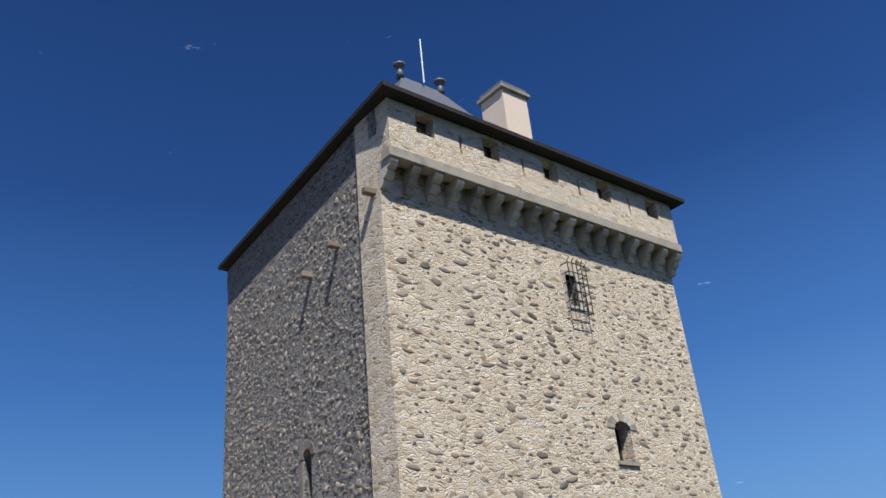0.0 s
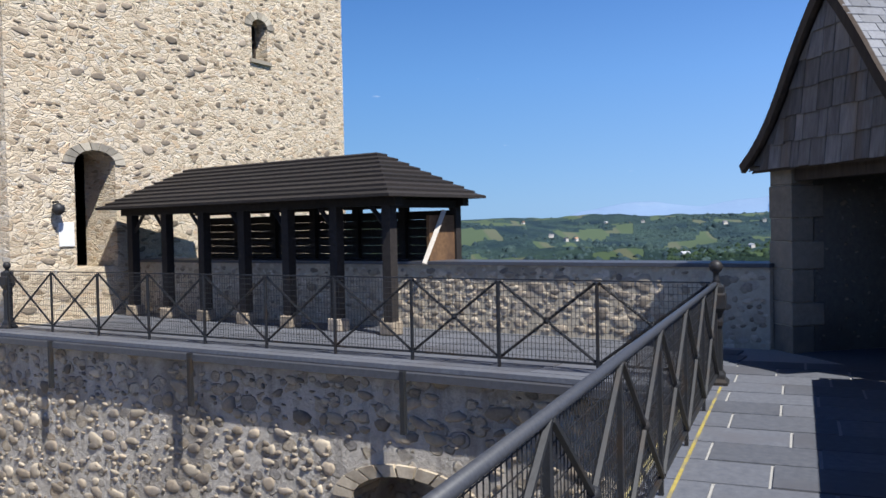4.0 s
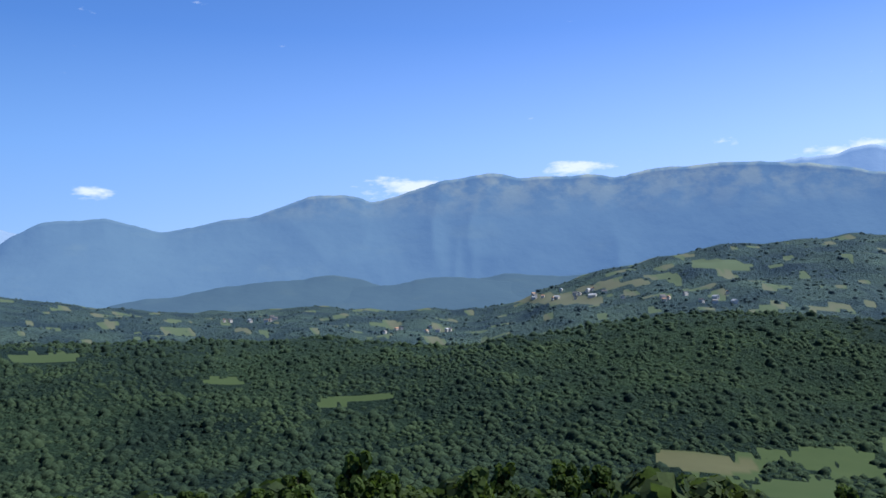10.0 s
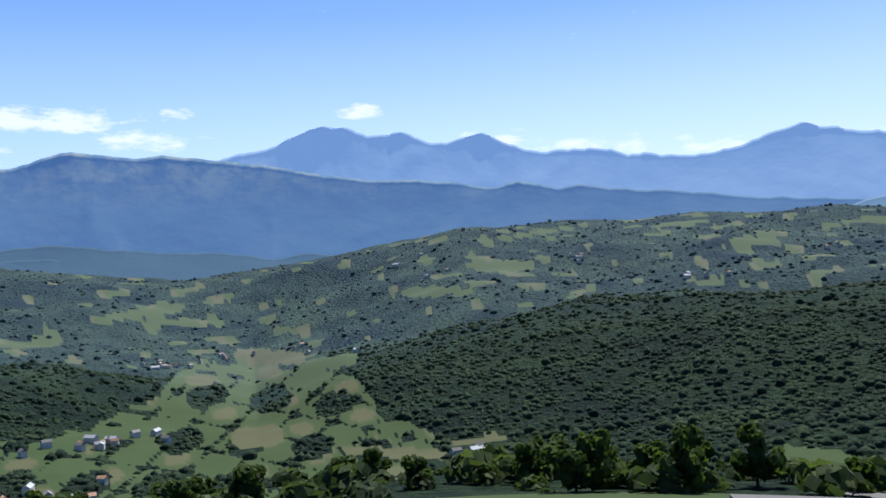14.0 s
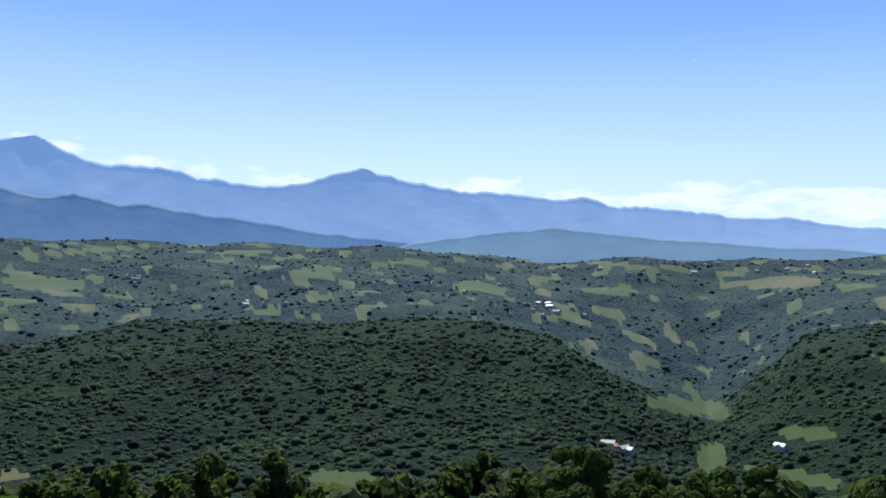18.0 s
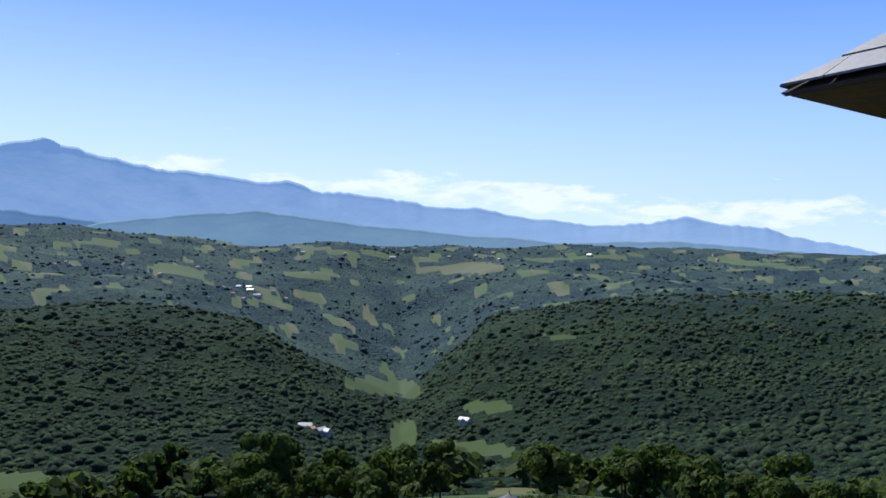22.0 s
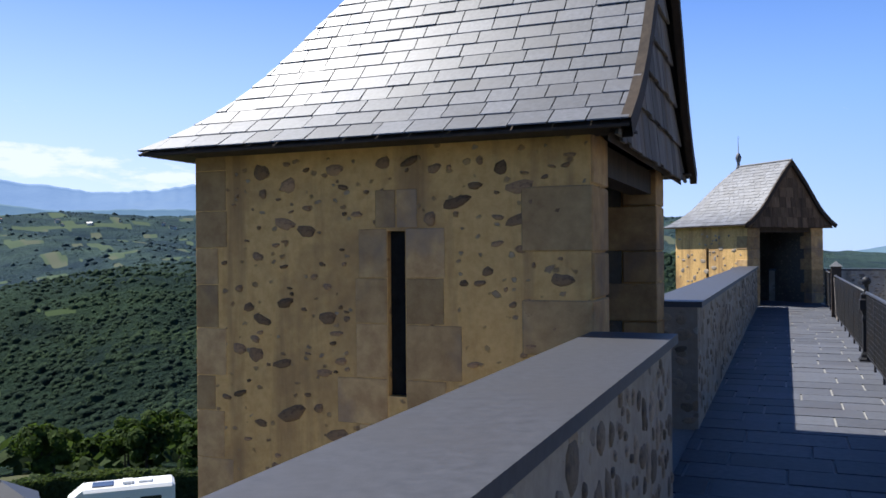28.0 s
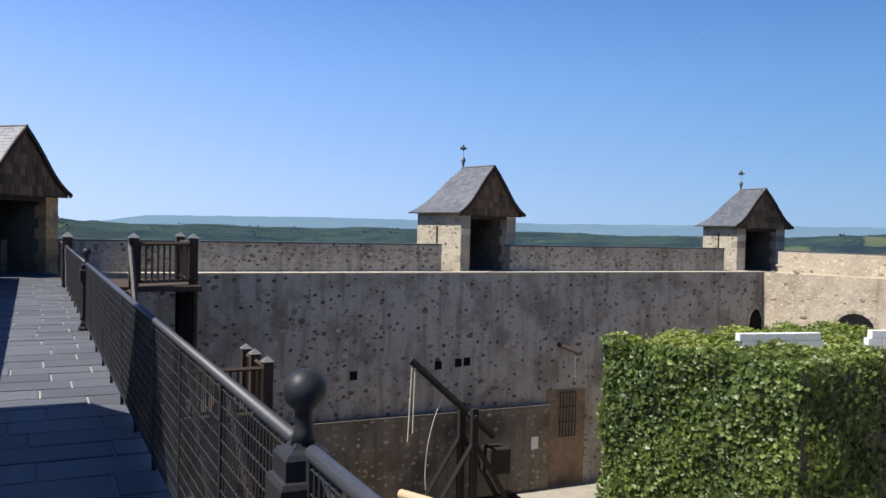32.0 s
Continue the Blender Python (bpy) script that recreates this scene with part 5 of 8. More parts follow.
# same masonry greyed darker: the side's grazing light put into the colour
M_TOWER_SHADE = mat_masonry("tower_masonry_shade", (0.60, 0.565, 0.51), [(0.10, 0.09, 0.085), (0.30, 0.27, 0.24), (0.48, 0.45, 0.40), (0.20, 0.18, 0.16), (0.52, 0.48, 0.42), (0.36, 0.33, 0.29), (0.14, 0.12, 0.11)], 6.5, 1.0, 0.12)

keep = empty("keep_tower", TOWER_M, "tall square stone keep with machicolated parapet and slate roof", "tower")
yz = Matrix(((0, 1, 0, 0), (1, 0, 0, 0), (0, 0, 1, 0), (0, 0, 0, 1)))   # panel x -> local y
bm = bmesh.new()
wall_panel(bm, 0.32, TL, -12, 13.6, -0.9, 0, holes=[(1.70, 2.66, 0.95, 3.22), (6.87, 7.45, 5.75, 6.75), (6.0, 6.4, 9.65, 10.5)])
bm.transform(yz)
part("front_wall", bm, M_TOWER, keep)
bm = bmesh.new()
wall_panel(bm, -TW, -0.9, -12, 13.6, 0, 0.9, holes=[(-4.25, -3.82, 5.35, 6.55), (-4.55, -4.18, 1.9, 2.95), (-4.9, -4.7, -1.4, -0.2)])
bm.transform(SKEW)
part("side_wall", bm, M_TOWER_SHADE, keep, "rubble side, greyed in colour for the grazing sun")
part("back_wall", box(-TW, -0.9, TL - 0.9, TL, -12, 13.6), M_TOWER, keep)
part("far_wall", box(-TW + 0.1, -TW + 0.9, 1.8, TL - 0.9, -12, 13.6), M_TOWER_SHADE, keep)
part("inner_floor", box(-TW + 0.9, -0.9, 2.4, TL - 0.9, 0.5, 0.95), M_OAK, keep)
part("inner_floor", box(-TW + 0.9, -0.9, 2.4, TL - 0.9, 4.6, 5.0), M_OAK, keep)


def arch_head(parent, y0, y1, z0, z1, x, name="arch_stone", n=9, m=None, mat=None):
    """Voussoirs round the head of an opening."""
    cy, r = (y0 + y1) / 2, (y1 - y0) / 2
    for i in range(n):
        a0, a1 = math.pi * i / n + 0.02, math.pi * (i + 1) / n - 0.02
        k = (z1 - z0) / r
        bm = bmesh.new()
        pts = [(cy + rr * math.cos(a), z0 + k * rr * math.sin(a)) for rr, a in ((r, a0), (r, a1), (r + 0.26, a1), (r + 0.26, a0))]
        f = [bm.verts.new((x + 0.025, p, z)) for p, z in pts]
        b = [bm.verts.new((x - 0.1, p, z)) for p, z in pts]
        bm.faces.new(f)
        for i2 in range(4):
            bm.faces.new((f[i2], b[i2], b[(i2 + 1) % 4], f[(i2 + 1) % 4]))
        part(name, bm, mat or M_DRESSED, parent)
    # spandrels close the square corners above the curve
    for side in (-1, 1):
        bm = bmesh.new()
        pts = [(cy + side * r, z1 + 0.001)] + [(cy + side * r * math.cos(a), z0 + (z1 - z0) * math.sin(a)) for a in [math.pi / 2 * j / 6 for j in range(7)]]
        f = [bm.verts.new((x - 0.01, p, z)) for p, z in pts]
        b = [bm.verts.new((x - 0.5, p, z)) for p, z in pts]
        bm.faces.new(f)
        bm.faces.new(b[::-1])
        for i2 in range(len(pts)):
            j2 = (i2 + 1) % len(pts)
            bm.faces.new((f[i2], b[i2], b[j2], f[j2]))
        part("spandrel", bm, M_TOWER, parent)


arch_head(keep, 1.70, 2.66, 2.95, 3.22, 0)
arch_head(keep, 6.87, 7.45, 6.55, 6.75, 0, n=7)
wf = part("window", box(-0.42, -0.36, 6.87, 7.45, 5.75, 5.83), M_OAK, keep, "dark timber casement")
for a in (6.88, 7.13, 7.38):
    part("mullion", box(-0.42, -0.36, a, a + 0.06, 5.8, 6.75), M_OAK, wf)
part("transom", box(-0.43, -0.35, 6.87, 7.45, 6.25, 6.31), M_OAK, wf)
gl = bmesh.new()
add_box(gl, -0.41, -0.40, 6.9, 7.42, 5.8, 6.7)
M_GLASS, gnt, gb = shader("window_glass", 0.06, 0.6)
gb.inputs["Base Color"].default_value = (0.02, 0.025, 0.03, 1)
part("pane", gl, M_GLASS, wf)
part("sill", box(-0.3, 0.06, 6.78, 7.54, 5.66, 5.75), M_DRESSED, keep)
for za, zb, ya, yb2 in ((9.55, 10.6, 5.86, 6.0), (9.55, 10.6, 6.4, 6.54), (10.5, 10.62, 6.0, 6.4), (9.52, 9.65, 6.0, 6.4)):
    part("window_surround", box(-0.25, 0.02, ya, yb2, za, zb, bevel=0.006), M_DRESSED, keep)
bm = bmesh.new()
for k in range(6):
    z = 9.42 + k * 0.26
    add_bar(bm, (0.0, 5.88, z), (0.26, 5.88, z), 0.014, 5)
    add_bar(bm, (0.26, 5.88, z), (0.26, 6.54, z), 0.014, 5)
    add_bar(bm, (0.26, 6.54, z), (0.0, 6.54, z), 0.014, 5)
for k in range(5):
    y = 5.88 + k * 0.165
    add_bar(bm, (0.26, y, 9.36), (0.26, y, 10.76), 0.014, 5)
    add_bar(bm, (0.26, y, 10.76), (0.34, y, 10.84), 0.012, 5)
part("iron_grille", bm, M_IRON, keep, "bellied wrought-iron window cage")
for ya, yb2, za, zb in ((-4.25, -3.82, 5.35, 6.55), (-4.55, -4.18, 1.9, 2.95)):
    bm = bmesh.new()
    add_box(bm, ya - 0.14, ya, -0.02, 0.4, za - 0.1, zb - 0.25)
    bm.transform(SKEW)
    part("window_surround", bm, M_JAMB, keep)
    for k in range(7):
        a0, a1 = math.pi * k / 7, math.pi * (k + 1) / 7
        cy, r = (ya + yb2) / 2, (yb2 - ya) / 2
        q = [(cy + rr * math.cos(a), zb - 0.18 + 0.9 * rr * math.sin(a)) for rr, a in ((r, a0), (r, a1), (r + 0.2, a1), (r + 0.2, a0))]
        bm = bmesh.new()
        f = [bm.verts.new((p, -0.02, z)) for p, z in q]
        b = [bm.verts.new((p, 0.2, z)) for p, z in q]
        bm.faces.new(f)
        for i2 in range(4):
            bm.faces.new((f[i2], b[i2], b[(i2 + 1) % 4], f[(i2 + 1) % 4]))
        bm.transform(SKEW)
        part("arch_stone", bm, M_JAMB, keep)
# notice beside the door, lamp above it
notice = tagged(finish("notice_board", box(0.0, 0.03, 1.31, 1.64, 1.37, 1.82, bevel=0.004), M_WHITE), "white notice board on the tower wall", "sign")
notice.matrix_world = TOWER_M
lampb = bmesh.new()
add_lathe(lampb, [(0.02, 0), (0.11, -0.05), (0.12, -0.16), (0.05, -0.22)], 10, Matrix.Translation((0.14, 1.22, 2.18)))
add_bar(lampb, (0, 1.22, 2.2), (0.14, 1.22, 2.2), 0.02, 6)
lampo = tagged(finish("wall_lamp", lampb, M_IRON, smooth=True), "black round lamp on the tower wall", "lamp")
lampo.matrix_world = TOWER_M
# corbels, band and battlement
CX = 0.48
for k in range(17):
    y = 0.42 + k * (TL - 0.47) / 16
    bm = bmesh.new()
    prof = [(0, 11.40), (0.10, 11.42), (0.15, 11.52), (0.14, 11.58), (0.26, 11.62), (0.31, 11.72), (0.30, 11.78), (0.42, 11.82), (0.48, 11.92), (0.47, 12.0), (0, 12.0)]
    f = [bm.verts.new((x, y - 0.11, z)) for x, z in prof]
    b = [bm.verts.new((x, y + 0.11, z)) for x, z in prof]
    bm.faces.new(f)
    bm.faces.new(b[::-1])
    for i in range(len(prof)):
        j = (i + 1) % len(prof)
        bm.faces.new((f[i], b[i], b[j], f[j]))
    part("corbel", bm, M_DRESSED, keep)
part("corbel_band", box(CX - 0.30, CX + 0.05, 0.26, TL + 0.06, 12.0, 12.26, bevel=0.012), M_DRESSED, keep, "pale dressed stone band")
cren = [(1.12 + 2.09 * k, 1.66 + 2.09 * k, 12.92, 13.5) for k in range(5)]
loops = [(2.42 + 2.08 * k, 2.50 + 2.08 * k, 12.75, 13.3) for k in range(4)]
bm = bmesh.new()
wall_panel(bm, 0.32, TL, 12.26, 13.6, CX - 0.30, CX, holes=cren + loops)
bm.transform(yz)
part("battlement", bm, M_TOWER, keep)
for y, y_ in ((0.32, 0.58), (TL - 0.26, TL)):
    part("battlement_return", box(0.0, CX - 0.30, y, y_, 12.0, 13.6), M_TOWER, keep)
bm = bmesh.new()
wall_panel(bm, -TW, -0.02, 12.9, 13.58, -0.03, -0.004, holes=[(-TW + 0.9 + 1.5 * k, -TW + 1.4 + 1.5 * k, 12.98, 13.5) for k in range(6)])
bm.transform(SKEW)
part("side_battlement", bm, M_TOWER_SHADE, keep)
# eaves and roofs
e = 0.34
x0, x1, y0, y1 = -TW - e + 0.25, CX + e, 0.32 - e, TL + e
yl = 0.32 - e + 0.088 * (TW + e)      # far end of the skewed side
bm = bmesh.new()
lo = [bm.verts.new(p) for p in ((x1, y0, 13.62), (x1, y1, 13.62), (x0, y1, 13.62), (x0, yl, 13.62))]
md = [bm.verts.new(p) for p in ((x1, y0, 13.74), (x1, y1, 13.74), (x0, y1, 13.74), (x0, yl, 13.74))]
hi = [bm.verts.new(p) for p in ((-1.2, 1.6, 14.9), (-1.2, TL - 1.6, 14.9), (-TW + 1.2, TL - 1.6, 14.9), (-TW + 1.2, 2.2, 14.9))]
for i in range(4):
    j = (i + 1) % 4
    bm.faces.new((lo[i], lo[j], md[j], md[i]))
    bm.faces.new((md[i], md[j], hi[j], hi[i]))
bm.faces.new(lo[::-1])
bm.faces.new(hi)
part("eaves_roof", bm, M_BLACKENED, keep, "dark overhanging eaves")
bm = bmesh.new()
q0 = [(-1.2, 1.6), (-1.2, TL - 1.6), (-TW + 1.2, TL - 1.6), (-TW + 1.2, 1.6)]
prev = [bm.verts.new((x, y, 14.9)) for x, y in q0]
for u in (0.15, 0.35, 0.6, 1.0):
    w = 1 - u * 0.98 + 0.0
    w = (1 - u) - 0.25 * u * (1 - u)
    ring = [bm.verts.new((-3.9 + (x + 3.9) * w, 5.0 + (y - 5.0) * (w * 0.8 + 0.2) if True else y, 14.9 + 3.9 * u)) for x, y in q0]
    for i in range(4):
        bm.faces.new((prev[i], prev[(i + 1) % 4], ring[(i + 1) % 4], ring[i]))
    prev = ring
part("pyramid_roof", bm, M_SLATE, keep, "steep slate roof")
for y in (4.25, 5.9):
    bm = bmesh.new()
    add_lathe(bm, [(0.14, 0), (0.10, 0.25), (0.07, 0.42), (0.20, 0.46), (0.22, 0.52), (0.06, 0.60), (0.0, 0.62)], 8, Matrix.Translation((-3.9, y, 18.7)))
    part("finial", bm, M_LEAD, keep, smooth=True)
bm = bmesh.new()
add_bar(bm, (-3.7, 5.05, 18.7), (-3.7, 5.05, 20.5), 0.025, 6)
part("mast", bm, M_WHITE, keep, "thin white mast")
ch = part("chimney", box(-2.7, -1.7, 6.5, 7.55, 13.7, 17.75), M_PLASTER, keep, "pale rendered chimney")
part("chimney_cap", box(-2.8, -1.6, 6.4, 7.65, 17.75, 17.9, bevel=0.02), M_DRESSED, ch)
part("chimney_cap", box(-2.72, -1.68, 6.48, 7.57, 17.9, 18.05), M_LEAD, ch)


# ---- stones, laid one by one ----
def stone_shape(seed):
    """A field stone half sunk in mortar: an uneven outline, domed towards -Y."""
    rnd = random.Random(seed)
    n = 11
    ph = [rnd.uniform(0, 6.28) for _ in range(3)]
    co = []
    for depth, grow in ((0.14, 1.0), (-0.17, 0.90), (-0.29, 0.55)):
        for j in range(n):
            a = 2 * math.pi * j / n
            q = 0.5 * grow * (1 + 0.13 * math.sin(2 * a + ph[0]) + 0.10 * math.sin(3 * a + ph[1]) + 0.07 * math.sin(5 * a + ph[2]) + rnd.uniform(-0.05, 0.05))
            co.append((q * math.cos(a), depth + rnd.uniform(-0.03, 0.03), q * math.sin(a)))
    co.append((0.0, -0.30, 0.0))
    fs = []
    for k in range(2):
        for j in range(n):
            i, i2 = k * n + j, k * n + (j + 1) % n
            fs += [(i, i2, i2 + n), (i, i2 + n, i + n)]
    fs += [(2 * n + j, 2 * n + (j + 1) % n, 3 * n) for j in range(n)]
    return np.array(co), np.array(fs)


STONES = [stone_shape(k) for k in range(9)]
STONE_MESH = {}
for mname, mm in (("dark", M_STONE), ("pale", M_STONE_LIGHT), ("warm", M_STONE_WARM)):
    for k, (co, fs) in enumerate(STONES):
        me = bpy.data.meshes.new("stone")
        me.from_pydata(co.tolist(), [], fs.tolist())
        me.polygons.foreach_set("use_smooth", [True] * len(me.polygons))
        me.materials.append(mm)
        STONE_MESH[(mname, k)] = me


def stone_spots(x0, x1, z0, z1, n, smin, smax, seed, aspect=(0.9, 1.6), holes=(), courses=0.0):
    """Positions and sizes of stones on a face, kept apart from one another."""
    rnd = random.Random(seed)
    cell = smax * 1.3
    grid, out, tries = {}, [], 0
    while len(out) < n and tries < n * 14:
        tries += 1
        s = smin + (smax - smin) * rnd.random() ** 2.2
        asp = rnd.uniform(*aspect)
        w, h = s * math.sqrt(asp), s / math.sqrt(asp)
        x, z = rnd.uniform(x0 + w / 2, x1 - w / 2), rnd.uniform(z0 + h / 2, z1 - h / 2)
        if courses:
            z = z0 + (math.floor((z - z0) / courses) + 0.5) * courses + rnd.uniform(-0.02, 0.02)
        if any(a - w / 2 < x < b + w / 2 and c - h / 2 < z < d + h / 2 for a, b, c, d in holes):
            continue
        gx, gz = int(x / cell), int(z / cell)
        if any(abs(x - q[0]) < (w + q[2]) * 0.52 and abs(z - q[1]) < (h + q[3]) * 0.55 for i in (-1, 0, 1) for j in (-1, 0, 1) for q in grid.get((gx + i, gz + j), ())):
            continue
        grid.setdefault((gx, gz), []).append((x, z, w, h))
        out.append((x, z, w, h, rnd.uniform(-0.35, 0.35), rnd.randrange(9), rnd.random()))
    return out


def lay_stones(parent, m, spots, proud, tone="dark", single=True, name="stone", y=0.0):
    """Stones on the face y = 0 of the frame m (X along the wall, Z up, face towards -Y)."""
    if single:
        for x, z, w, h, tilt, k, q in spots:
            o = new(name, STONE_MESH[(tone, k)])
            o.parent = parent
            o.matrix_local = m @ Matrix.Translation((x, y, z)) @ Matrix.Rotation(tilt, 4, 'Y') @ Matrix.Diagonal((w, proud * (2.2 + 2.0 * q), h, 1))
        return
    vs, fs, base = [], [], 0
    for x, z, w, h, tilt, k, q in spots:
        co, f = STONES[k]
        c, s = math.cos(tilt), math.sin(tilt)
        lx, ly, lz = co[:, 0] * w, co[:, 1] * proud * (2.2 + 2.0 * q), co[:, 2] * h
        p = np.stack([x + c * lx + s * lz, y + ly, z - s * lx + c * lz], -1)
        vs.append(p)
        fs.append(f + base)
        base += len(co)
    v = np.concatenate(vs)
    mm = np.array(m)
    v = v @ mm[:3, :3].T + mm[:3, 3]
    me = bpy.data.meshes.new(name + "_facing")
    me.from_pydata(v.tolist(), [], np.concatenate(fs).tolist())
    me.polygons.foreach_set("use_smooth", [True] * len(me.polygons))
    me.materials.append({"dark": M_STONE, "pale": M_STONE_LIGHT, "warm": M_STONE_WARM}[tone])
    o = new(name + "_facing", me)
    o.parent = parent
    o["kind"] = "stuff"


def face_frame(p0, p1, z=0.0):
    """Frame of a wall face from p0 to p1 as seen with its front towards -Y of the frame."""
    d = Vector((p1[0] - p0[0], p1[1] - p0[1], 0)).normalized()
    up = Vector((0, 0, 1))
    n = up.cross(d)
    return Matrix(((d.x, n.x, 0, p0[0]), (d.y, n.y, 0, p0[1]), (0, 0, 1, z), (0, 0, 0, 1)))


TF = Matrix(((0, -1, 0, 0), (1, 0, 0, 0), (0, 0, 1, 0), (0, 0, 0, 1)))      # tower front: x along +y, face towards +x
TS = SKEW @ Matrix(((1, 0, 0, -TW), (0, 1, 0, 0), (0, 0, 1, 0), (0, 0, 0, 1)))     # tower side: face towards -y
fholes = [(1.4, 2.95, 0.9, 3.55), (6.7, 7.65, 5.5, 7.0), (5.8, 6.6, 9.3, 10.8)]
near = stone_spots(0.45, TL - 0.1, 0.0, 5.0, 290, 0.08, 0.28, 1, (1.3, 2.8), fholes, 0.17)
lay_stones(keep, TF, near, 0.018, "dark")
lay_stones(keep, TF, stone_spots(0.45, TL - 0.1, 5.0, 11.4, 620, 0.07, 0.26, 2, (1.4, 3.2), fholes, 0.16), 0.016, "dark", False)
sholes = [(TW - 4.5, TW - 3.7, 5.2, 6.8), (TW - 4.8, TW - 4.0, 1.7, 3.2)]
lay_stones(keep, TS, stone_spots(0.1, TW - 0.1, -7.5, 12.3, 3800, 0.06, 0.20, 4, (0.7, 1.9), sholes), 0.020, "dark", False)
lay_stones(keep, TS, stone_spots(0.1, TW - 0.1, -7.5, 12.3, 900, 0.08, 0.24, 5, (0.9, 2.2), sholes), 0.010, "pale", False)
for y, z in ((-0.25, 11.42), (-2.1, 10.95), (-3.6, 10.8)):
    part("stone_peg", box(y - 0.08, y + 0.08, -0.3, 0.1, z - 0.08, z + 0.08, bevel=0.02, m=SKEW), M_STONE, keep)

# ---- north wall: rubble face with an arched opening, ledge and stays ----
NF = face_frame((-12.9, 10.35), (-0.80, 8.55))      # face towards the courtyard
NL = math.hypot(12.1, 1.8)
bm = bmesh.new()
wall_panel(bm, 0, NL, -9, -0.06, 0, 0.9, holes=[(NL - 4.35, NL - 2.75, -3.6, -1.35)])
bm.transform(NF)
nface = part("rubble_face", bm, M_RUBBLE, wall_north)
nholes = [(NL - 4.6, NL - 2.5, -3.6, -1.0)]
lay_stones(wall_north, NF, stone_spots(0.1, NL - 0.2, -5.0, -0.25, 420, 0.07, 0.30, 21, (1.0, 2.4), nholes), 0.022, "pale", False)
lay_stones(wall_north, NF, stone_spots(0.1, NL - 0.2, -5.0, -0.25, 1000, 0.05, 0.28, 22, (0.9, 2.4), nholes), 0.026, "dark", False)
for i in range(11):
    a0, a1 = math.pi * i / 11 + 0.02, math.pi * (i + 1) / 11 - 0.02
    cx, r = NL - 3.55, 0.80
    q = [(cx + rr * math.cos(a), -1.72 + 0.46 * rr * math.sin(a)) for rr, a in ((r, a0), (r, a1), (r + 0.30, a1), (r + 0.30, a0))]
    bm = bmesh.new()
    f = [bm.verts.new((x, -0.05, z)) for x, z in q]
    b = [bm.verts.new((x, 0.5, z)) for x, z in q]
    bm.faces.new(f)
    for k in range(4):
        bm.faces.new((f[k], b[k], b[(k + 1) % 4], f[(k + 1) % 4]))
    bm.transform(NF)
    part("arch_stone", bm, M_STONE_LIGHT, wall_north)
ledge = part("slab_edge", box(-0.1, NL + 0.05, -0.22, 0.3, -0.16, -0.07, m=NF), M_SLATE_FLAT, wall_north, "dark slate ledge")
part("slab_edge", box(-0.1, NL + 0.05, -0.12, 0.3, -0.06, -0.004, m=NF), M_PAVING, wall_north)
for x in (2.2, 5.3, 8.8):
    part("wall_stay", box(x - 0.03, x + 0.03, -0.26, -0.20, -0.78, -0.05, m=NF), M_IRON, wall_north)


# ---- slate paving ----
def pave(parent, m, x0, x1, y0, y1, course, width, seed, single=True, name="slab", inside=None):
    """Running-bond slabs; X across the walk, Y along it."""
    rnd = random.Random(seed)
    bmj = bmesh.new()
    y, k = y0, 0
    while y < y1 - 0.05:
        c = course * rnd.uniform(0.92, 1.08)
        x = x0 - (0.45 * width if k % 2 else 0.0) - rnd.uniform(0, 0.12)
        while x < x1 - 0.02:
            w = width * rnd.uniform(0.85, 1.15)
            a, b = max(x, x0), min(x + w, x1)
            x += w
            if b - a < 0.05:
                continue
            g = 0.012
            dz = rnd.uniform(-0.003, 0.003)
            if inside and not inside(m @ Vector(((a + b) / 2, y + c / 2, 0))):
                continue
            if single:
                part(name, box(a + g, b - g, y + g, min(y + c, y1) - g, -0.02, dz, m=m), M_PAVING, parent)
            else:
                add_box(bmj, a + g, b - g, y + g, min(y + c, y1) - g, -0.02, dz, m=m)
        y += c
        k += 1
    if single:
        bmj.free()
    else:
        part(name + "_paving", bmj, M_PAVING, parent)["kind"] = "stuff"


pave(walk_floor, Matrix.Identity(4), -0.93, 0.80, -0.40, 10.3, 0.50, 0.80, 31, inside=lambda p: p.y > US.x * p.x + US.y * p.y)
SWM = Matrix(((NS.x, US.x, 0, 0), (NS.y, US.y, 0, 0), (0, 0, 1, 0), (0, 0, 0, 1)))
pave(walk_floor2, SWM, -1.20, 0.80, -0.56, 13.0, 0.46, 0.80, 32, inside=lambda p: p.y <= US.x * p.x + US.y * p.y)
pave(walk_floor2, SWM, -1.20, 0.80, 13.0, 28.6, 0.46, 0.80, 33)
pave(walk_floor3, NF, 0.2, NL - 0.1, 0.05, 3.4, 0.42, 0.62, 34, True, inside=lambda p: p.y < 11.35 - (p.x + 0.36) * 0.294 + 0.05 and p.x < -0.9)
bm = bmesh.new()
add_box(bm, -0.97, -0.93, 0.3, 8.6, -0.03, 0.004)
part("edge_strip", bm, mat_mottled("yellow_lichen_edge", (0.42, 0.34, 0.10), (0.36, 0.33, 0.22), (0.30, 0.28, 0.2), 14, 3, 0.9, 0.2, 0.01), walk_floor, "lichen-yellow edge of the walk")


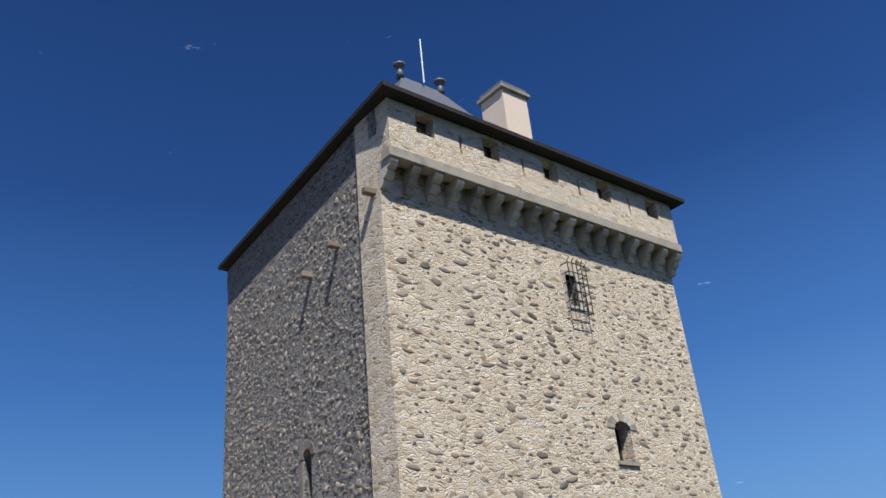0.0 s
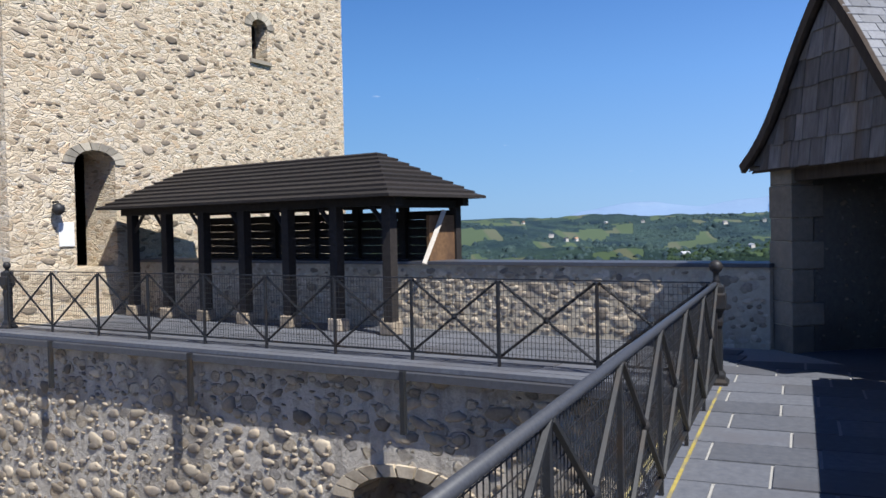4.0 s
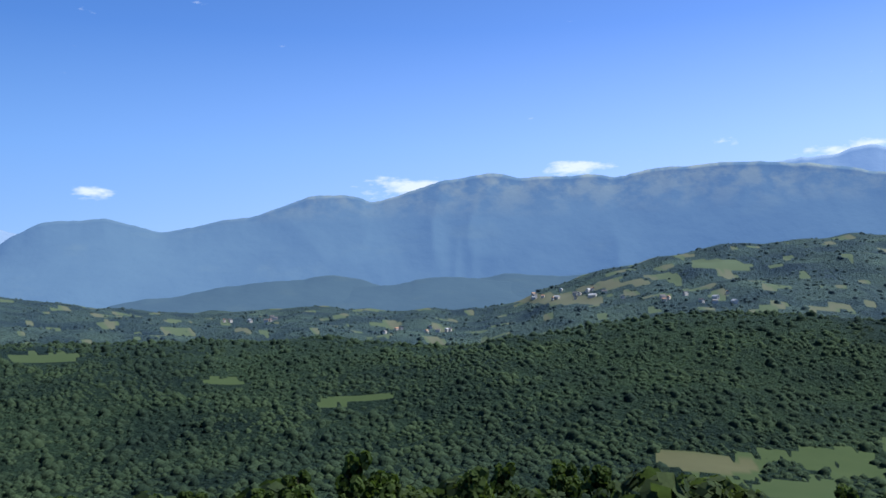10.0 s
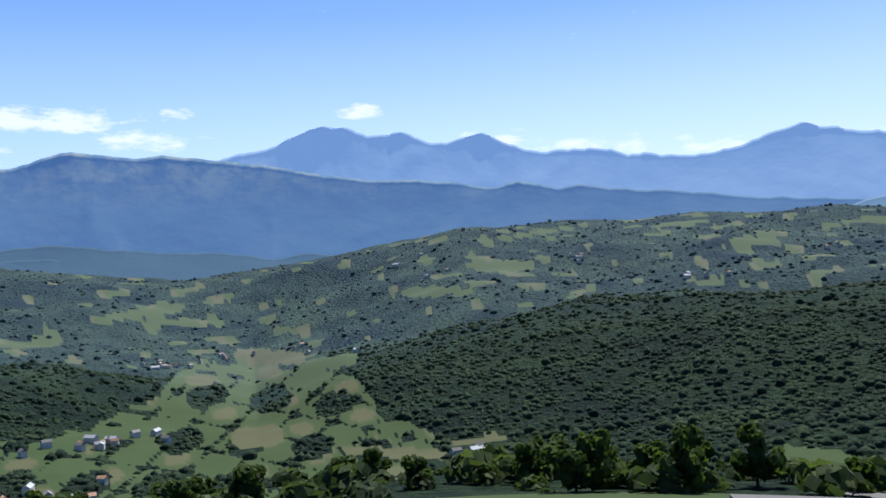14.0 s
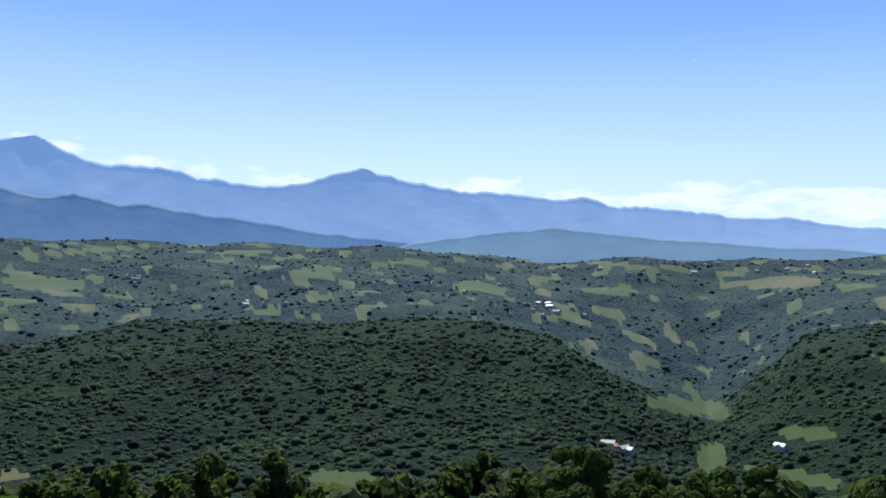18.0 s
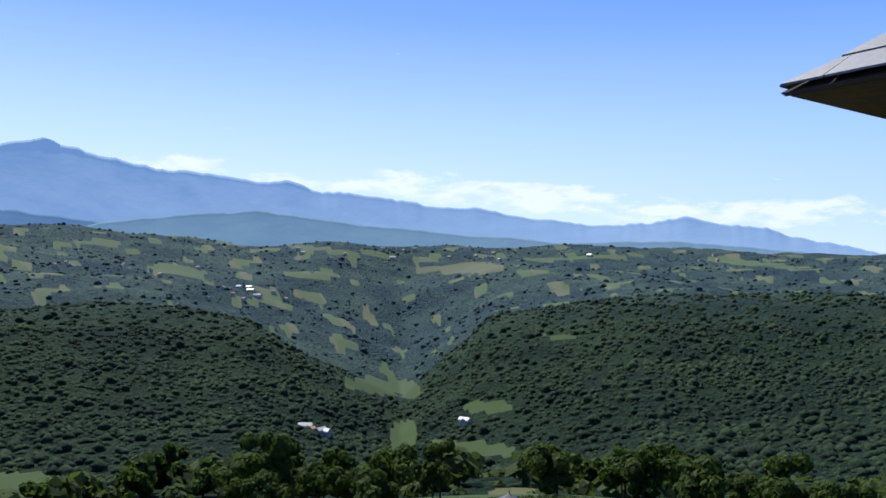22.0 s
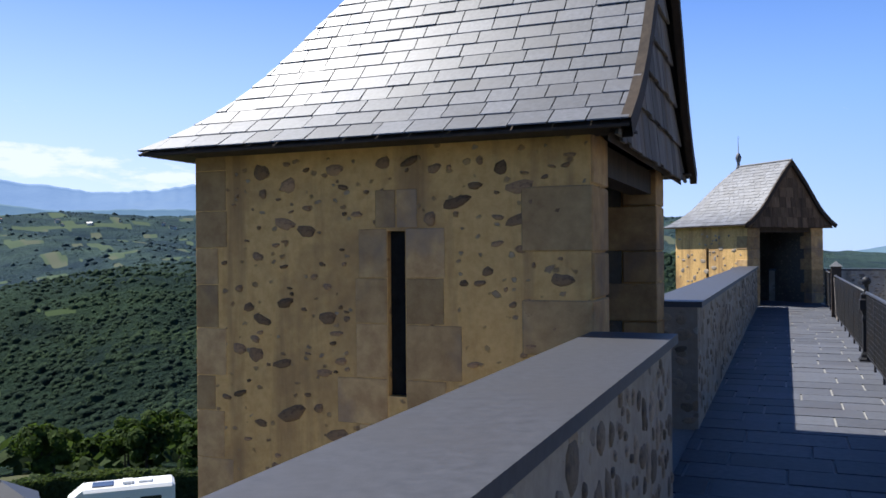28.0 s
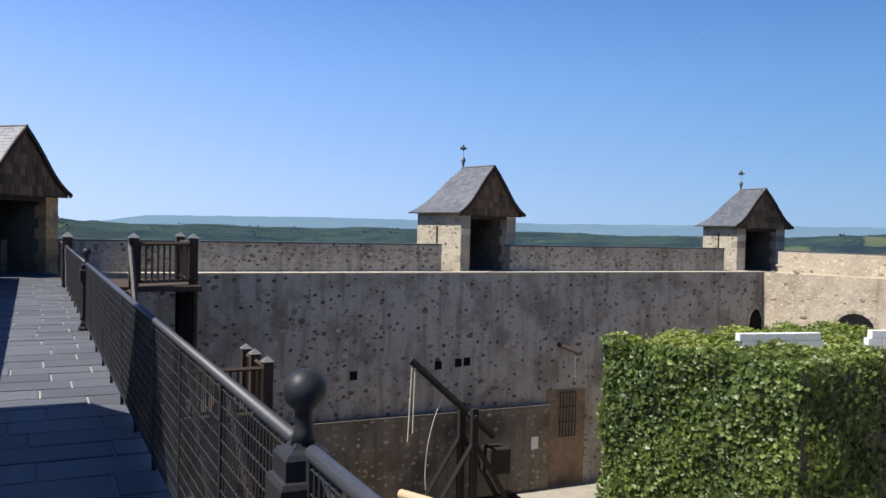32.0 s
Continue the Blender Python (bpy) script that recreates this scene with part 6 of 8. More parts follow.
# ---- railings ----
def rail_line(name, p0, p1, bay, label, thick=True, z=0.0):
    """Iron railing from p0 to p1: handrail, posts, crossed braces with bosses, wire mesh."""
    d = Vector((p1[0] - p0[0], p1[1] - p0[1], 0))
    length = d.length
    d.normalize()
    m = Matrix(((d.x, -d.y, 0, p0[0]), (d.y, d.x, 0, p0[1]), (0, 0, 1, z), (0, 0, 0, 1)))
    t = empty(name, m, label, "railing", "railings of the wall walk")
    n = max(1, round(length / bay))
    w = length / n
    if thick:
        bm = bmesh.new()
        add_bar(bm, (0, 0, 0.985), (length, 0, 0.985), 0.025, 10)
        part("handrail", bm, M_RAIL, t, "grey steel handrail", True)
    else:
        part("top_bar", box(0, length, -0.012, 0.012, 0.985, 1.0), M_IRON, t)
    part("bottom_bar", box(0, length, -0.012, 0.012, 0.09, 0.115), M_IRON, t)
    for k in range(n + 1):
        part("post", box(k * w - 0.016, k * w + 0.016, -0.014, 0.014, 0.0, 0.97), M_IRON, t)
    for k in range(n):
        a, b = k * w + 0.016, (k + 1) * w - 0.016
        for za, zb in ((0.115, 0.97), (0.97, 0.115)):
            bm = bmesh.new()
            add_bar(bm, (a, -0.012, za), (b, -0.012, zb), 0.017, 5)
            part("brace", bm, M_IRON, t)
        bm = bmesh.new()
        add_lathe(bm, [(0.0, -0.03), (0.035, -0.015), (0.04, 0.0), (0.035, 0.015), (0.0, 0.03)], 8, Matrix.Translation(((a + b) / 2, -0.015, 0.543)) @ Matrix.Rotation(radians(90), 4, 'X'))
        part("boss", bm, M_IRON, t, smooth=True)
    bm = bmesh.new()
    x = 0.03
    while x < length:
        add_bar(bm, (x, 0.008, 0.10), (x, 0.008, 0.98), 0.0032, 3)
        x += 0.048
    zz = 0.15
    while zz < 0.97:
        add_bar(bm, (0, 0.008, zz), (length, 0.008, zz), 0.0035, 3)
        zz += 0.072
    part("wire_mesh", bm, M_IRON, t)["kind"] = "stuff"
    return t


def ball_post(x, y, az, h=1.22, label="cast-iron railing post with a ball on top"):
    m = axes(x, y, 0, az)
    t = empty("ball_post", m, label, "post", "ball posts of the railing")
    sq = Matrix.Rotation(radians(45), 4, 'Z')
    bm = bmesh.new()
    add_lathe(bm, [(0.15, 0.0), (0.15, 0.03), (0.11, 0.06), (0.105, 0.10), (0.075, 0.14), (0.07, 0.55), (0.085, 0.58), (0.085, 0.62), (0.07, 0.66), (0.10, 0.72), (0.13, 0.75), (0.13, 0.88), (0.118, 0.895), (0.105, 0.90), (0.105, 0.96), (0.09, 0.975), (0.06, 0.985), (0.045, 1.0)], 4, sq)
    part("shaft", bm, M_IRON, t)
    bm = bmesh.new()
    add_lathe(bm, [(0.04, 0.99), (0.03, 1.03), (0.028, 1.05)] + [(0.066 * math.sin(a), h - 0.066 - 0.066 * math.cos(a)) for a in [math.pi * (i + 1.6) / 11 for i in range(9)]] + [(0.0, h)], 14)
    part("ball", bm, M_IRON, t, smooth=True)
    return t


rail_line("railing", (-0.77, 0.36), (-0.77, 8.70), 1.12, "dark iron railing with crossed braces and wire mesh")
rail_line("railing", sw(2.58, RAIL), sw(13.5, RAIL), 1.12, "dark iron railing with crossed braces and wire mesh")
rail_line("railing", sw(13.7, RAIL), sw(21.9, RAIL), 1.12, "dark iron railing with crossed braces and wire mesh")
rail_line("railing", sw(0.50, RAIL), sw(2.40, RAIL), 1.3, "dark iron railing with crossed braces and wire mesh")
rail_line("railing", (-0.83, 8.80), (-12.5, 10.55), 1.18, "black iron railing with crossed braces before the rubble wall", False)
rail_line("railing", sw(24.4, RAIL), sw(26.8, RAIL), 1.2, "dark iron railing with crossed braces and wire mesh")
tagged(finish("yellow_edge_line", box(-0.735, -0.712, 0.25, 8.6, -0.012, 0.006), mat_mottled("faded_yellow_paint", (0.26, 0.21, 0.06), (0.40, 0.32, 0.09), (0.16, 0.15, 0.13), 30, 3, 0.7, 0.2, 0.003)), "faded yellow painted line along the walk's edge", "marking")
ball_post(-0.77, 8.76, 0)
ball_post(*sw(2.49, RAIL), 55.9 + TURN)
ball_post(*sw(13.6, RAIL), 55.9 + TURN)
ball_post(-12.62, 10.62, 8, 1.15)

# ---- stones in the parapets and turrets ----
PE = face_frame((0.79, 0.25), (0.79, 8.95)) @ Matrix.Identity(4)
PE = Matrix(((0, 1, 0, 0.79), (-1, 0, 0, 8.95), (0, 0, 1, 0), (0, 0, 0, 1)))   # face towards -x, x runs south
lay_stones(par_east, PE, stone_spots(0.0, 8.7, 0.02, 1.08, 298, 0.045, 0.19, 41, (0.45, 1.2)), 0.012, "dark")
PSE = Matrix(((-US.x, NS.x, 0, sw(4.95, 0.62)[0]), (-US.y, NS.y, 0, sw(4.95, 0.62)[1]), (0, 0, 1, 0), (0, 0, 0, 1)))
lay_stones(par_se, PSE, stone_spots(0.0, 4.7, 0.02, 1.08, 210, 0.045, 0.18, 42, (0.45, 1.2)), 0.012, "dark")
PSF = Matrix(((-US.x, NS.x, 0, sw(25.6, 0.76)[0]), (-US.y, NS.y, 0, sw(25.6, 0.76)[1]), (0, 0, 1, 0), (0, 0, 0, 1)))
lay_stones(par_se2, PSF, stone_spots(0.0, 17.6, 0.02, 1.08, 420, 0.05, 0.18, 43, (0.5, 1.3)), 0.012, "dark", False)
PSG = Matrix(((NS.x, US.x, 0, sw(8.0, 0.76)[0]), (NS.y, US.y, 0, sw(8.0, 0.76)[1]), (0, 0, 1, 0), (0, 0, 0, 1)))
lay_stones(par_se2, PSG, stone_spots(0.0, 0.44, 0.02, 1.05, 14, 0.08, 0.22, 44, (0.9, 1.8)), 0.012, "dark")
PN = face_frame((-12.6, 13.5), (-0.36, 11.30))
lay_stones(par_n, PN, stone_spots(0.0, 12.4, 0.02, 0.98, 420, 0.06, 0.22, 45, (0.9, 1.9)), 0.014, "dark", False)
lay_stones(par_n, PN, stone_spots(0.0, 12.4, 0.02, 0.98, 300, 0.08, 0.22, 46, (0.9, 1.9)), 0.014, "pale", False)


def dress(t, m, L, H, slit_x, seed, n, tone, flip, smin=0.05, smax=0.2, asp=(0.8, 1.7), n2=0):
    """Side face of a turret: dressed blocks at the slit and corner, field stones between."""
    rnd = random.Random(seed)
    blocks = []
    z = 0.15
    k = 0
    while z < 1.95:
        hh = rnd.uniform(0.25, 0.36)
        for s in (-1, 1):
            w = rnd.uniform(0.20, 0.38)
            a, b = (slit_x - 0.066 - w, slit_x - 0.066) if s < 0 else (slit_x + 0.066, slit_x + 0.066 + w)
            if z > 1.6:
                a, b = (slit_x - 0.15, slit_x - 0.002) if s < 0 else (slit_x + 0.002, slit_x + 0.15)
            blocks.append((a, b, z, z + hh))
        z += hh
    z = -3.0
    while z < H - 0.05:
        hh = min(rnd.uniform(0.24, 0.38), H - 0.02 - z)
        w = rnd.uniform(0.16, 0.34)
        blocks.append((0.0, w, z, z + hh) if flip else (L - w, L, z, z + hh))
        z += hh
    gap = [(slit_x - 0.10, slit_x + 0.10, 0.0, 2.1)]
    for a, b, c, d in blocks:
        part("dressed_block", box(a + 0.003, b - 0.003, -0.005, 0.05, c + 0.004, d - 0.004, m=m, bevel=0.004), M_DRESSED if tone == "pale" else M_BROWNSTONE, t)
    lay_stones(t, m, stone_spots(0.05, L - 0.05, -1.6, H - 0.08, n, smin, smax, seed + 1, asp, gap + [(a - 0.02, b + 0.02, c, d) for a, b, c, d in blocks]), 0.012 if tone == "dark" else 0.007, "warm" if tone == "dark" else "pale")
    if n2:
        lay_stones(t, m, stone_spots(0.05, L - 0.05, -1.6, H - 0.08, n2, smin, smax * 0.7, seed + 2, asp, gap + [(a - 0.02, b + 0.02, c, d) for a, b, c, d in blocks]), 0.012, "dark")


F1 = Matrix.Translation((2.85 / 2, 0, 0)) @ TF
dress(turret_ne, F1, 2.6, 2.28, 0.60 * 2.6, 51, 220, "pale", False, 0.05, 0.15, n2=40)
F2 = Matrix(((0, 1, 0, -3.09 / 2), (-1, 0, 0, 2.82), (0, 0, 1, 0), (0, 0, 0, 1)))
dress(turret_mid, F2, 2.82, 2.33, 2.82 - 0.445 * 2.82, 52, 260, "dark", True, 0.028, 0.16, (0.9, 2.4))
for t_, W_, L_, H_, sd in ((turret_ne, 2.85, 2.6, 2.28, 61), (turret_mid, 3.09, 2.82, 2.33, 62)):
    lay_stones(t_, Matrix.Translation((-W_ / 2 + 0.42, L_ - 0.42, 0)), stone_spots(0, W_ - 0.84, 0.0, H_ - 0.1, 110, 0.07, 0.2, sd, (0.8, 1.6)), 0.012, "dark", False)
F3 = Matrix(((0, 1, 0, -2.9 / 2), (-1, 0, 0, 3.2), (0, 0, 1, 0), (0, 0, 0, 1)))
lay_stones(turret_se, F3, stone_spots(0.05, 3.1, -2.5, 2.2, 160, 0.07, 0.2, 63, (0.9, 1.9)), 0.012, "dark", False)
for t_, W_, L_ in ((turret_s, 2.8, 2.8), (turret_sw, 2.6, 2.6)):
    lay_stones(t_, Matrix(((0, 1, 0, -W_ / 2), (-1, 0, 0, L_), (0, 0, 1, 0), (0, 0, 0, 1))), stone_spots(0.05, L_ - 0.1, -2.5, 2.0, 110, 0.07, 0.2, 64, (0.9, 1.9)), 0.012, "dark", False)
sheet = tagged(finish("notice_sheet", box(-0.20, 0.16, 2.6 - 0.455, 2.6 - 0.43, 1.15, 1.75, bevel=0.004), M_WHITE), "pale notice sheet on the wall inside the turret", "sign")
sheet.matrix_world = T1M @ Matrix.Translation((-0.65, 0, 0))

# ---- covered timber gallery ----
gd = Vector((-6.37, 1.52, 0)).normalized()
GM = Matrix(((gd.x, gd.y, 0, -5.63), (gd.y, -gd.x, 0, 11.38), (0, 0, 1, 0), (0, 0, 0, 1)))
gallery = empty("covered_gallery", GM, "dark timber gallery with a shingled hip roof over the wall walk", "gallery")
for k in range(7):
    x = 0.0 + k * 6.45 / 6
    part("post", box(x - 0.08, x + 0.08, -0.08, 0.08, 0.2, 2.0), M_BLACKENED, gallery)
    part("post_base", box(x - 0.13, x + 0.13, -0.13, 0.13, 0.0, 0.2, bevel=0.02), M_STONE, gallery)
    part("back_post", box(x - 0.07, x + 0.07, 1.62, 1.76, 0.98, 2.0), M_BLACKENED, gallery)
    bm = bmesh.new()
    add_bar(bm, (x, 0, 1.55), (x + (0.35 if k < 6 else -0.35), 0, 1.93), 0.045, 4)
    part("brace", bm, M_BLACKENED, gallery)
for k in range(6):
    z = 1.0 + k * 0.145
    part("board", box(0.1, 6.5, 1.70 + 0.004 * (k % 2), 1.73 + 0.004 * (k % 2), z, z + 0.141), M_BLACKENED, gallery)
part("wall_plate", box(-0.2, 6.7, -0.09, 0.09, 1.93, 2.07), M_BLACKENED, gallery)
part("wall_plate", box(-0.2, 6.7, 1.64, 1.80, 1.93, 2.07), M_BLACKENED, gallery)
part("tie_beam", box(-0.07, 0.07, -0.05, 1.75, 1.9, 2.02), M_BLACKENED, gallery)
part("end_board", box(-0.03, 0.03, 0.95, 1.62, 1.0, 1.78), M_OAK_WARM, gallery, "weathered brown end boarding")
bm = bmesh.new()
add_bar(bm, (-0.06, 0.75, 1.02), (-0.06, 1.30, 1.85), 0.05, 4)
part("raking_strut", bm, mat_mottled("bleached_wood", (0.42, 0.38, 0.32), (0.52, 0.48, 0.42), None, 20, 3, 0.9, 0.2, 0.01), gallery, "bleached raking strut")
R0, R1, YF, YB, YR, XR0, XR1 = -0.38, 7.0, -0.45, 2.05, 0.85, 0.95, 5.7
NR = 10
for k in range(NR):
    u0, u1 = k / NR, (k + 1.25) / NR

    def ring(u, up):
        z = 2.05 + 0.78 * u + up
        return [(R0 + (XR0 - R0) * u, YF + (YR - YF) * u, z), (R1 + (XR1 - R1) * u, YF + (YR - YF) * u, z),
                (R1 + (XR1 - R1) * u, YB + (YR - YB) * u, z), (R0 + (XR0 - R0) * u, YB + (YR - YB) * u, z)]
    a, b = ring(u0, 0.045), ring(min(u1, 1.0), 0.0)
    c = ring(u0, 0.0)
    for i in range(4):
        j = (i + 1) % 4
        bm = bmesh.new()
        va = [bm.verts.new(a[i]), bm.verts.new(a[j]), bm.verts.new(b[j]), bm.verts.new(b[i])]
        vc = [bm.verts.new(c[i]), bm.verts.new(c[j])]
        bm.faces.new(va)
        bm.faces.new((va[0], vc[0], vc[1], va[1]))
        part("shingle_course", bm, M_BLACKENED, gallery)

# ---- far wall of the courtyard ----
for par_, n0_, n1_, seed_ in ((par_s, 0.5, -14.2, 76), (par_s2, -17.2, -28.3, 77)):
    PF = face_frame(sw(28.7, n0_), sw(28.7, n1_))
    lay_stones(par_, PF, stone_spots(0.1, n0_ - n1_ - 0.1, 0.08, 0.92, 330, 0.05, 0.20, seed_, (1.0, 2.4)), 0.010, "dark", False)
    lay_stones(par_, PF, stone_spots(0.1, n0_ - n1_ - 0.1, 0.08, 0.92, 200, 0.06, 0.20, seed_ + 10, (1.0, 2.4)), 0.008, "pale", False)

CF = face_frame(sw(27.2, -0.95), sw(27.2, -29.3))
CL = 28.35
choles = [(16.4, 18.2, -8.2, -3.0)]
lay_stones(wall_south, CF, stone_spots(0.2, CL - 0.2, -8.0, -0.2, 900, 0.06, 0.24, 71, (0.9, 2.0), choles), 0.016, "dark", False)
lay_stones(wall_south, CF, stone_spots(0.2, CL - 0.2, -8.0, -0.2, 500, 0.06, 0.20, 72, (0.9, 2.0), choles), 0.010, "pale", False)
part("cornice", box(0, CL, -0.06, 0.3, -0.018, 0.03, m=CF), M_DRESSED, wall_south, "pale edge slab of the walk")
# plinth colour darkened for dirt and for the courtyard shade painted in
part("plinth_wall", box(1.0, 17.1, -0.28, 0.0, YARD, -5.05, m=CF), mat_rubble("dirty_shaded_plinth_masonry", (0.17, 0.145, 0.115), (0.25, 0.215, 0.17), (0.11, 0.09, 0.065), STONE_TONES, 4.2, 0.3, 0.8, streak=0.6), wall_south, "thicker wall base with a sloping ledge")
part("plinth_ledge", box(1.0, 17.1, -0.30, 0.0, -5.05, -4.98, m=CF), M_INNER, wall_south)
part("brown_patch", box(17.1, 18.9, -0.02, 0.0, YARD, -4.5, m=CF), mat_mottled("brown_stained_render", (0.20, 0.14, 0.09), (0.30, 0.22, 0.15), (0.15, 0.11, 0.08), 5, 0.8, 0.95, 0.4, 0.03), wall_south, "brown stained lower wall patch")
for x, z in ((13.3, -3.25), (13.65, -3.22), (12.5, -3.3), (9.3, -3.5)):
    # flat black plate paints the shade of a hole, nothing is cut
    part("putlog_shade_plate", box(x - 0.13, x + 0.13, -0.022, 0.0, z - 0.15, z + 0.15, m=CF), M_BLACK, wall_south, "black plate painted as the shade in a put-log hole")
bm = bmesh.new()
add_bar(bm, (17.6, 0.05, -2.75), (18.1, -0.8, -3.0), 0.09, 7)
bm.transform(CF)
beam = tagged(finish("wall_beam", bm, M_OAK), "short dark timber beam jutting from the wall", "beam")
bm = bmesh.new()
for k in range(9):
    add_lathe(bm, [(0.02, 0), (0.045, 0.05), (0.02, 0.1)], 6, Matrix.Translation(Vector(CF @ Vector((18.0, -0.62, -3.15 - 0.12 * k)))))
chain = tagged(finish("hanging_chain", bm, M_LEAD), "pale hanging chain with a hook below the beam", "chain")
for x0_, x1_, z0_, z1_, lab in ((17.7, 18.4, -6.3, -4.6, "weathered iron cage hung on the wall"),):
    bm = bmesh.new()
    for k in range(6):
        x = x0_ + (x1_ - x0_) * k / 5
        add_bar(bm, (x, -0.10, z0_), (x, -0.10, z1_), 0.02, 5)
    for k in range(4):
        z = z0_ + (z1_ - z0_) * k / 3
        add_bar(bm, (x0_, -0.10, z), (x1_, -0.10, z), 0.02, 5)
        add_bar(bm, (x0_, -0.10, z), (x0_, 0.0, z), 0.02, 5)
        add_bar(bm, (x1_, -0.10, z), (x1_, 0.0, z), 0.02, 5)
    bm.transform(CF)
    tagged(finish("iron_cage", bm, M_IRON), lab, "cage")
bm = box(16.3, 16.6, -0.32, -0.285, -6.6, -6.15, m=CF)
tagged(finish("wall_notice", bm, M_WHITE), "small white notice on the lower wall", "sign")


def arch_niche(parent, m, x, z, w, h, seg=8):
    """A flat black plate painted as the shade of an arched recess, with a stone rim."""
    bm = bmesh.new()
    pts = [(x - w / 2, z), (x + w / 2, z)] + [(x + w / 2 * math.cos(a), z + h * 0.65 + h * 0.35 * math.sin(a)) for a in [math.pi * i / seg for i in range(seg + 1)]]
    f = [bm.verts.new((p, -0.02, q)) for p, q in pts]
    b = [bm.verts.new((p, 0.0, q)) for p, q in pts]
    bm.faces.new(f)
    for i in range(len(pts)):
        j = (i + 1) % len(pts)
        bm.faces.new((f[i], b[i], b[j], f[j]))
    bm.transform(m)
    part("arch_shade_plate", bm, M_BLACK, parent, "black plate painted as the shade in an arched opening")
    for i in range(seg):
        a0, a1 = math.pi * i / seg + 0.02, math.pi * (i + 1) / seg - 0.02
        bm = bmesh.new()
        q = [(x + k * (w / 2) * math.cos(a), z + h * 0.65 + k * h * 0.35 * math.sin(a)) for k, a in ((1.0, a0), (1.0, a1), (1.25, a1), (1.25, a0))]
        f = [bm.verts.new((p, -0.035, r)) for p, r in q]
        b = [bm.verts.new((p, 0.0, r)) for p, r in q]
        bm.faces.new(f)
        for i2 in range(4):
            bm.faces.new((f[i2], b[i2], b[(i2 + 1) % 4], f[(i2 + 1) % 4]))
        bm.transform(m)
        part("arch_stone", bm, M_DRESSED, parent)


arch_niche(wall_south, CF, CL - 0.55, -3.6, 0.75, 2.0)
WF = face_frame(tuple(D1), tuple(D0))
WL = (D1 - D0).length
WF = Matrix(((-(D1 - D0).x / WL, dn.x, 0, D1.x), (-(D1 - D0).y / WL, dn.y, 0, D1.y), (0, 0, 1, 0), (0, 0, 0, 1)))
lay_stones(wall_west, WF, stone_spots(6.0, WL - 0.3, -4.0, 0.9, 230, 0.08, 0.26, 73, (0.9, 2.0)), 0.016, "dark", False)
lay_stones(wall_west, WF, stone_spots(0.3, 6.0, -8.0, 0.9, 300, 0.08, 0.26, 74, (0.9, 2.0)), 0.016, "dark", False)
arch_niche(wall_west, WF, WL - 4.0, -3.2, 1.5, 1.75)
arch_niche(wall_west, WF, 2.2, -4.3, 1.0, 1.9)
for x, z in ((1.0, -5.2), (1.6, -5.9), (2.4, -6.6), (3.0, -5.6)):
    # hole drawn as a thin black plate in place of real shade
    part("putlog_shade_plate", box(x - 0.14, x + 0.14, -0.02, 0.0, z - 0.14, z + 0.14, m=WF), M_BLACK, wall_west, "black plate painted as the shade in a put-log hole")
NWF = face_frame((-33.4, 14.4), (-19.5, 11.6))
lay_stones(wall_north_west, NWF, stone_spots(0.2, 13.6, -8.0, -0.1, 700, 0.08, 0.26, 75, (0.9, 1.9)), 0.02, "dark", False)
arch_niche(wall_north_west, NWF, 2.6, -3.0, 0.9, 1.8)
arch_niche(wall_north_west, NWF, 5.6, -6.6, 0.9, 2.0)

# two long props lean on the wall beside the tower
for top_, foot_ in (((-27.6, 13.15, -3.4), (-25.0, 7.95, YARD)), ((-27.3, 13.1, -4.5), (-24.9, 11.4, YARD))):
    bm = bmesh.new()
    add_bar(bm, top_, foot_, 0.11, 6)
    tagged(finish("timber_prop", bm, M_OAK), "long dark timber prop leaning on the courtyard wall", "beam", "props at the courtyard wall")

# ---- timber stair and landings at the corner ----
def q3(s, n, z):
    x, y = sw(s, n)
    return Vector((x, y, z))


stair = empty("timber_stair", Matrix.Identity(4), "dark oak stair with landings down into the courtyard", "stair")
SL = Matrix(((US.x, NS.x, 0, 0), (US.y, NS.y, 0, 0), (0, 0, 1, 0), (0, 0, 0, 1)))
part("landing", box(22.1, 25.2, -4.25, -1.23, -0.14, -0.01, m=SL), M_OAK, stair)
part("landing", box(18.6, 20.9, -5.2, -2.4, -2.75, -2.62, m=SL), M_OAK, stair)


def newel(s, n, z0, z1):
    p = part("newel_post", box(s - 0.11, s + 0.11, n - 0.11, n + 0.11, z0, z1, m=SL), M_OAK, stair)
    bm = bmesh.new()
    lo = [bm.verts.new(SL @ Vector((s + a * 0.14, n + b * 0.14, z1))) for a, b in ((-1, -1), (1, -1), (1, 1), (-1, 1))]
    ap = bm.verts.new(SL @ Vector((s, n, z1 + 0.13)))
    bm.faces.new(lo[::-1])
    for i in range(4):
        bm.faces.new((lo[i], lo[(i + 1) % 4], ap))
    part("post_cap", bm, M_LEAD, p, "grey metal pyramid cap")


for s_, n_ in ((22.2, -1.1), (22.2, -2.6), (22.9, -4.15), (25.1, -4.15)):
    newel(s_, n_, YARD if n_ < -3 else -0.2, 1.2)
for s_, n_ in ((20.8, -5.1), (19.9, -5.1), (18.7, -5.1), (18.7, -2.5)):
    newel(s_, n_, YARD, -1.45)


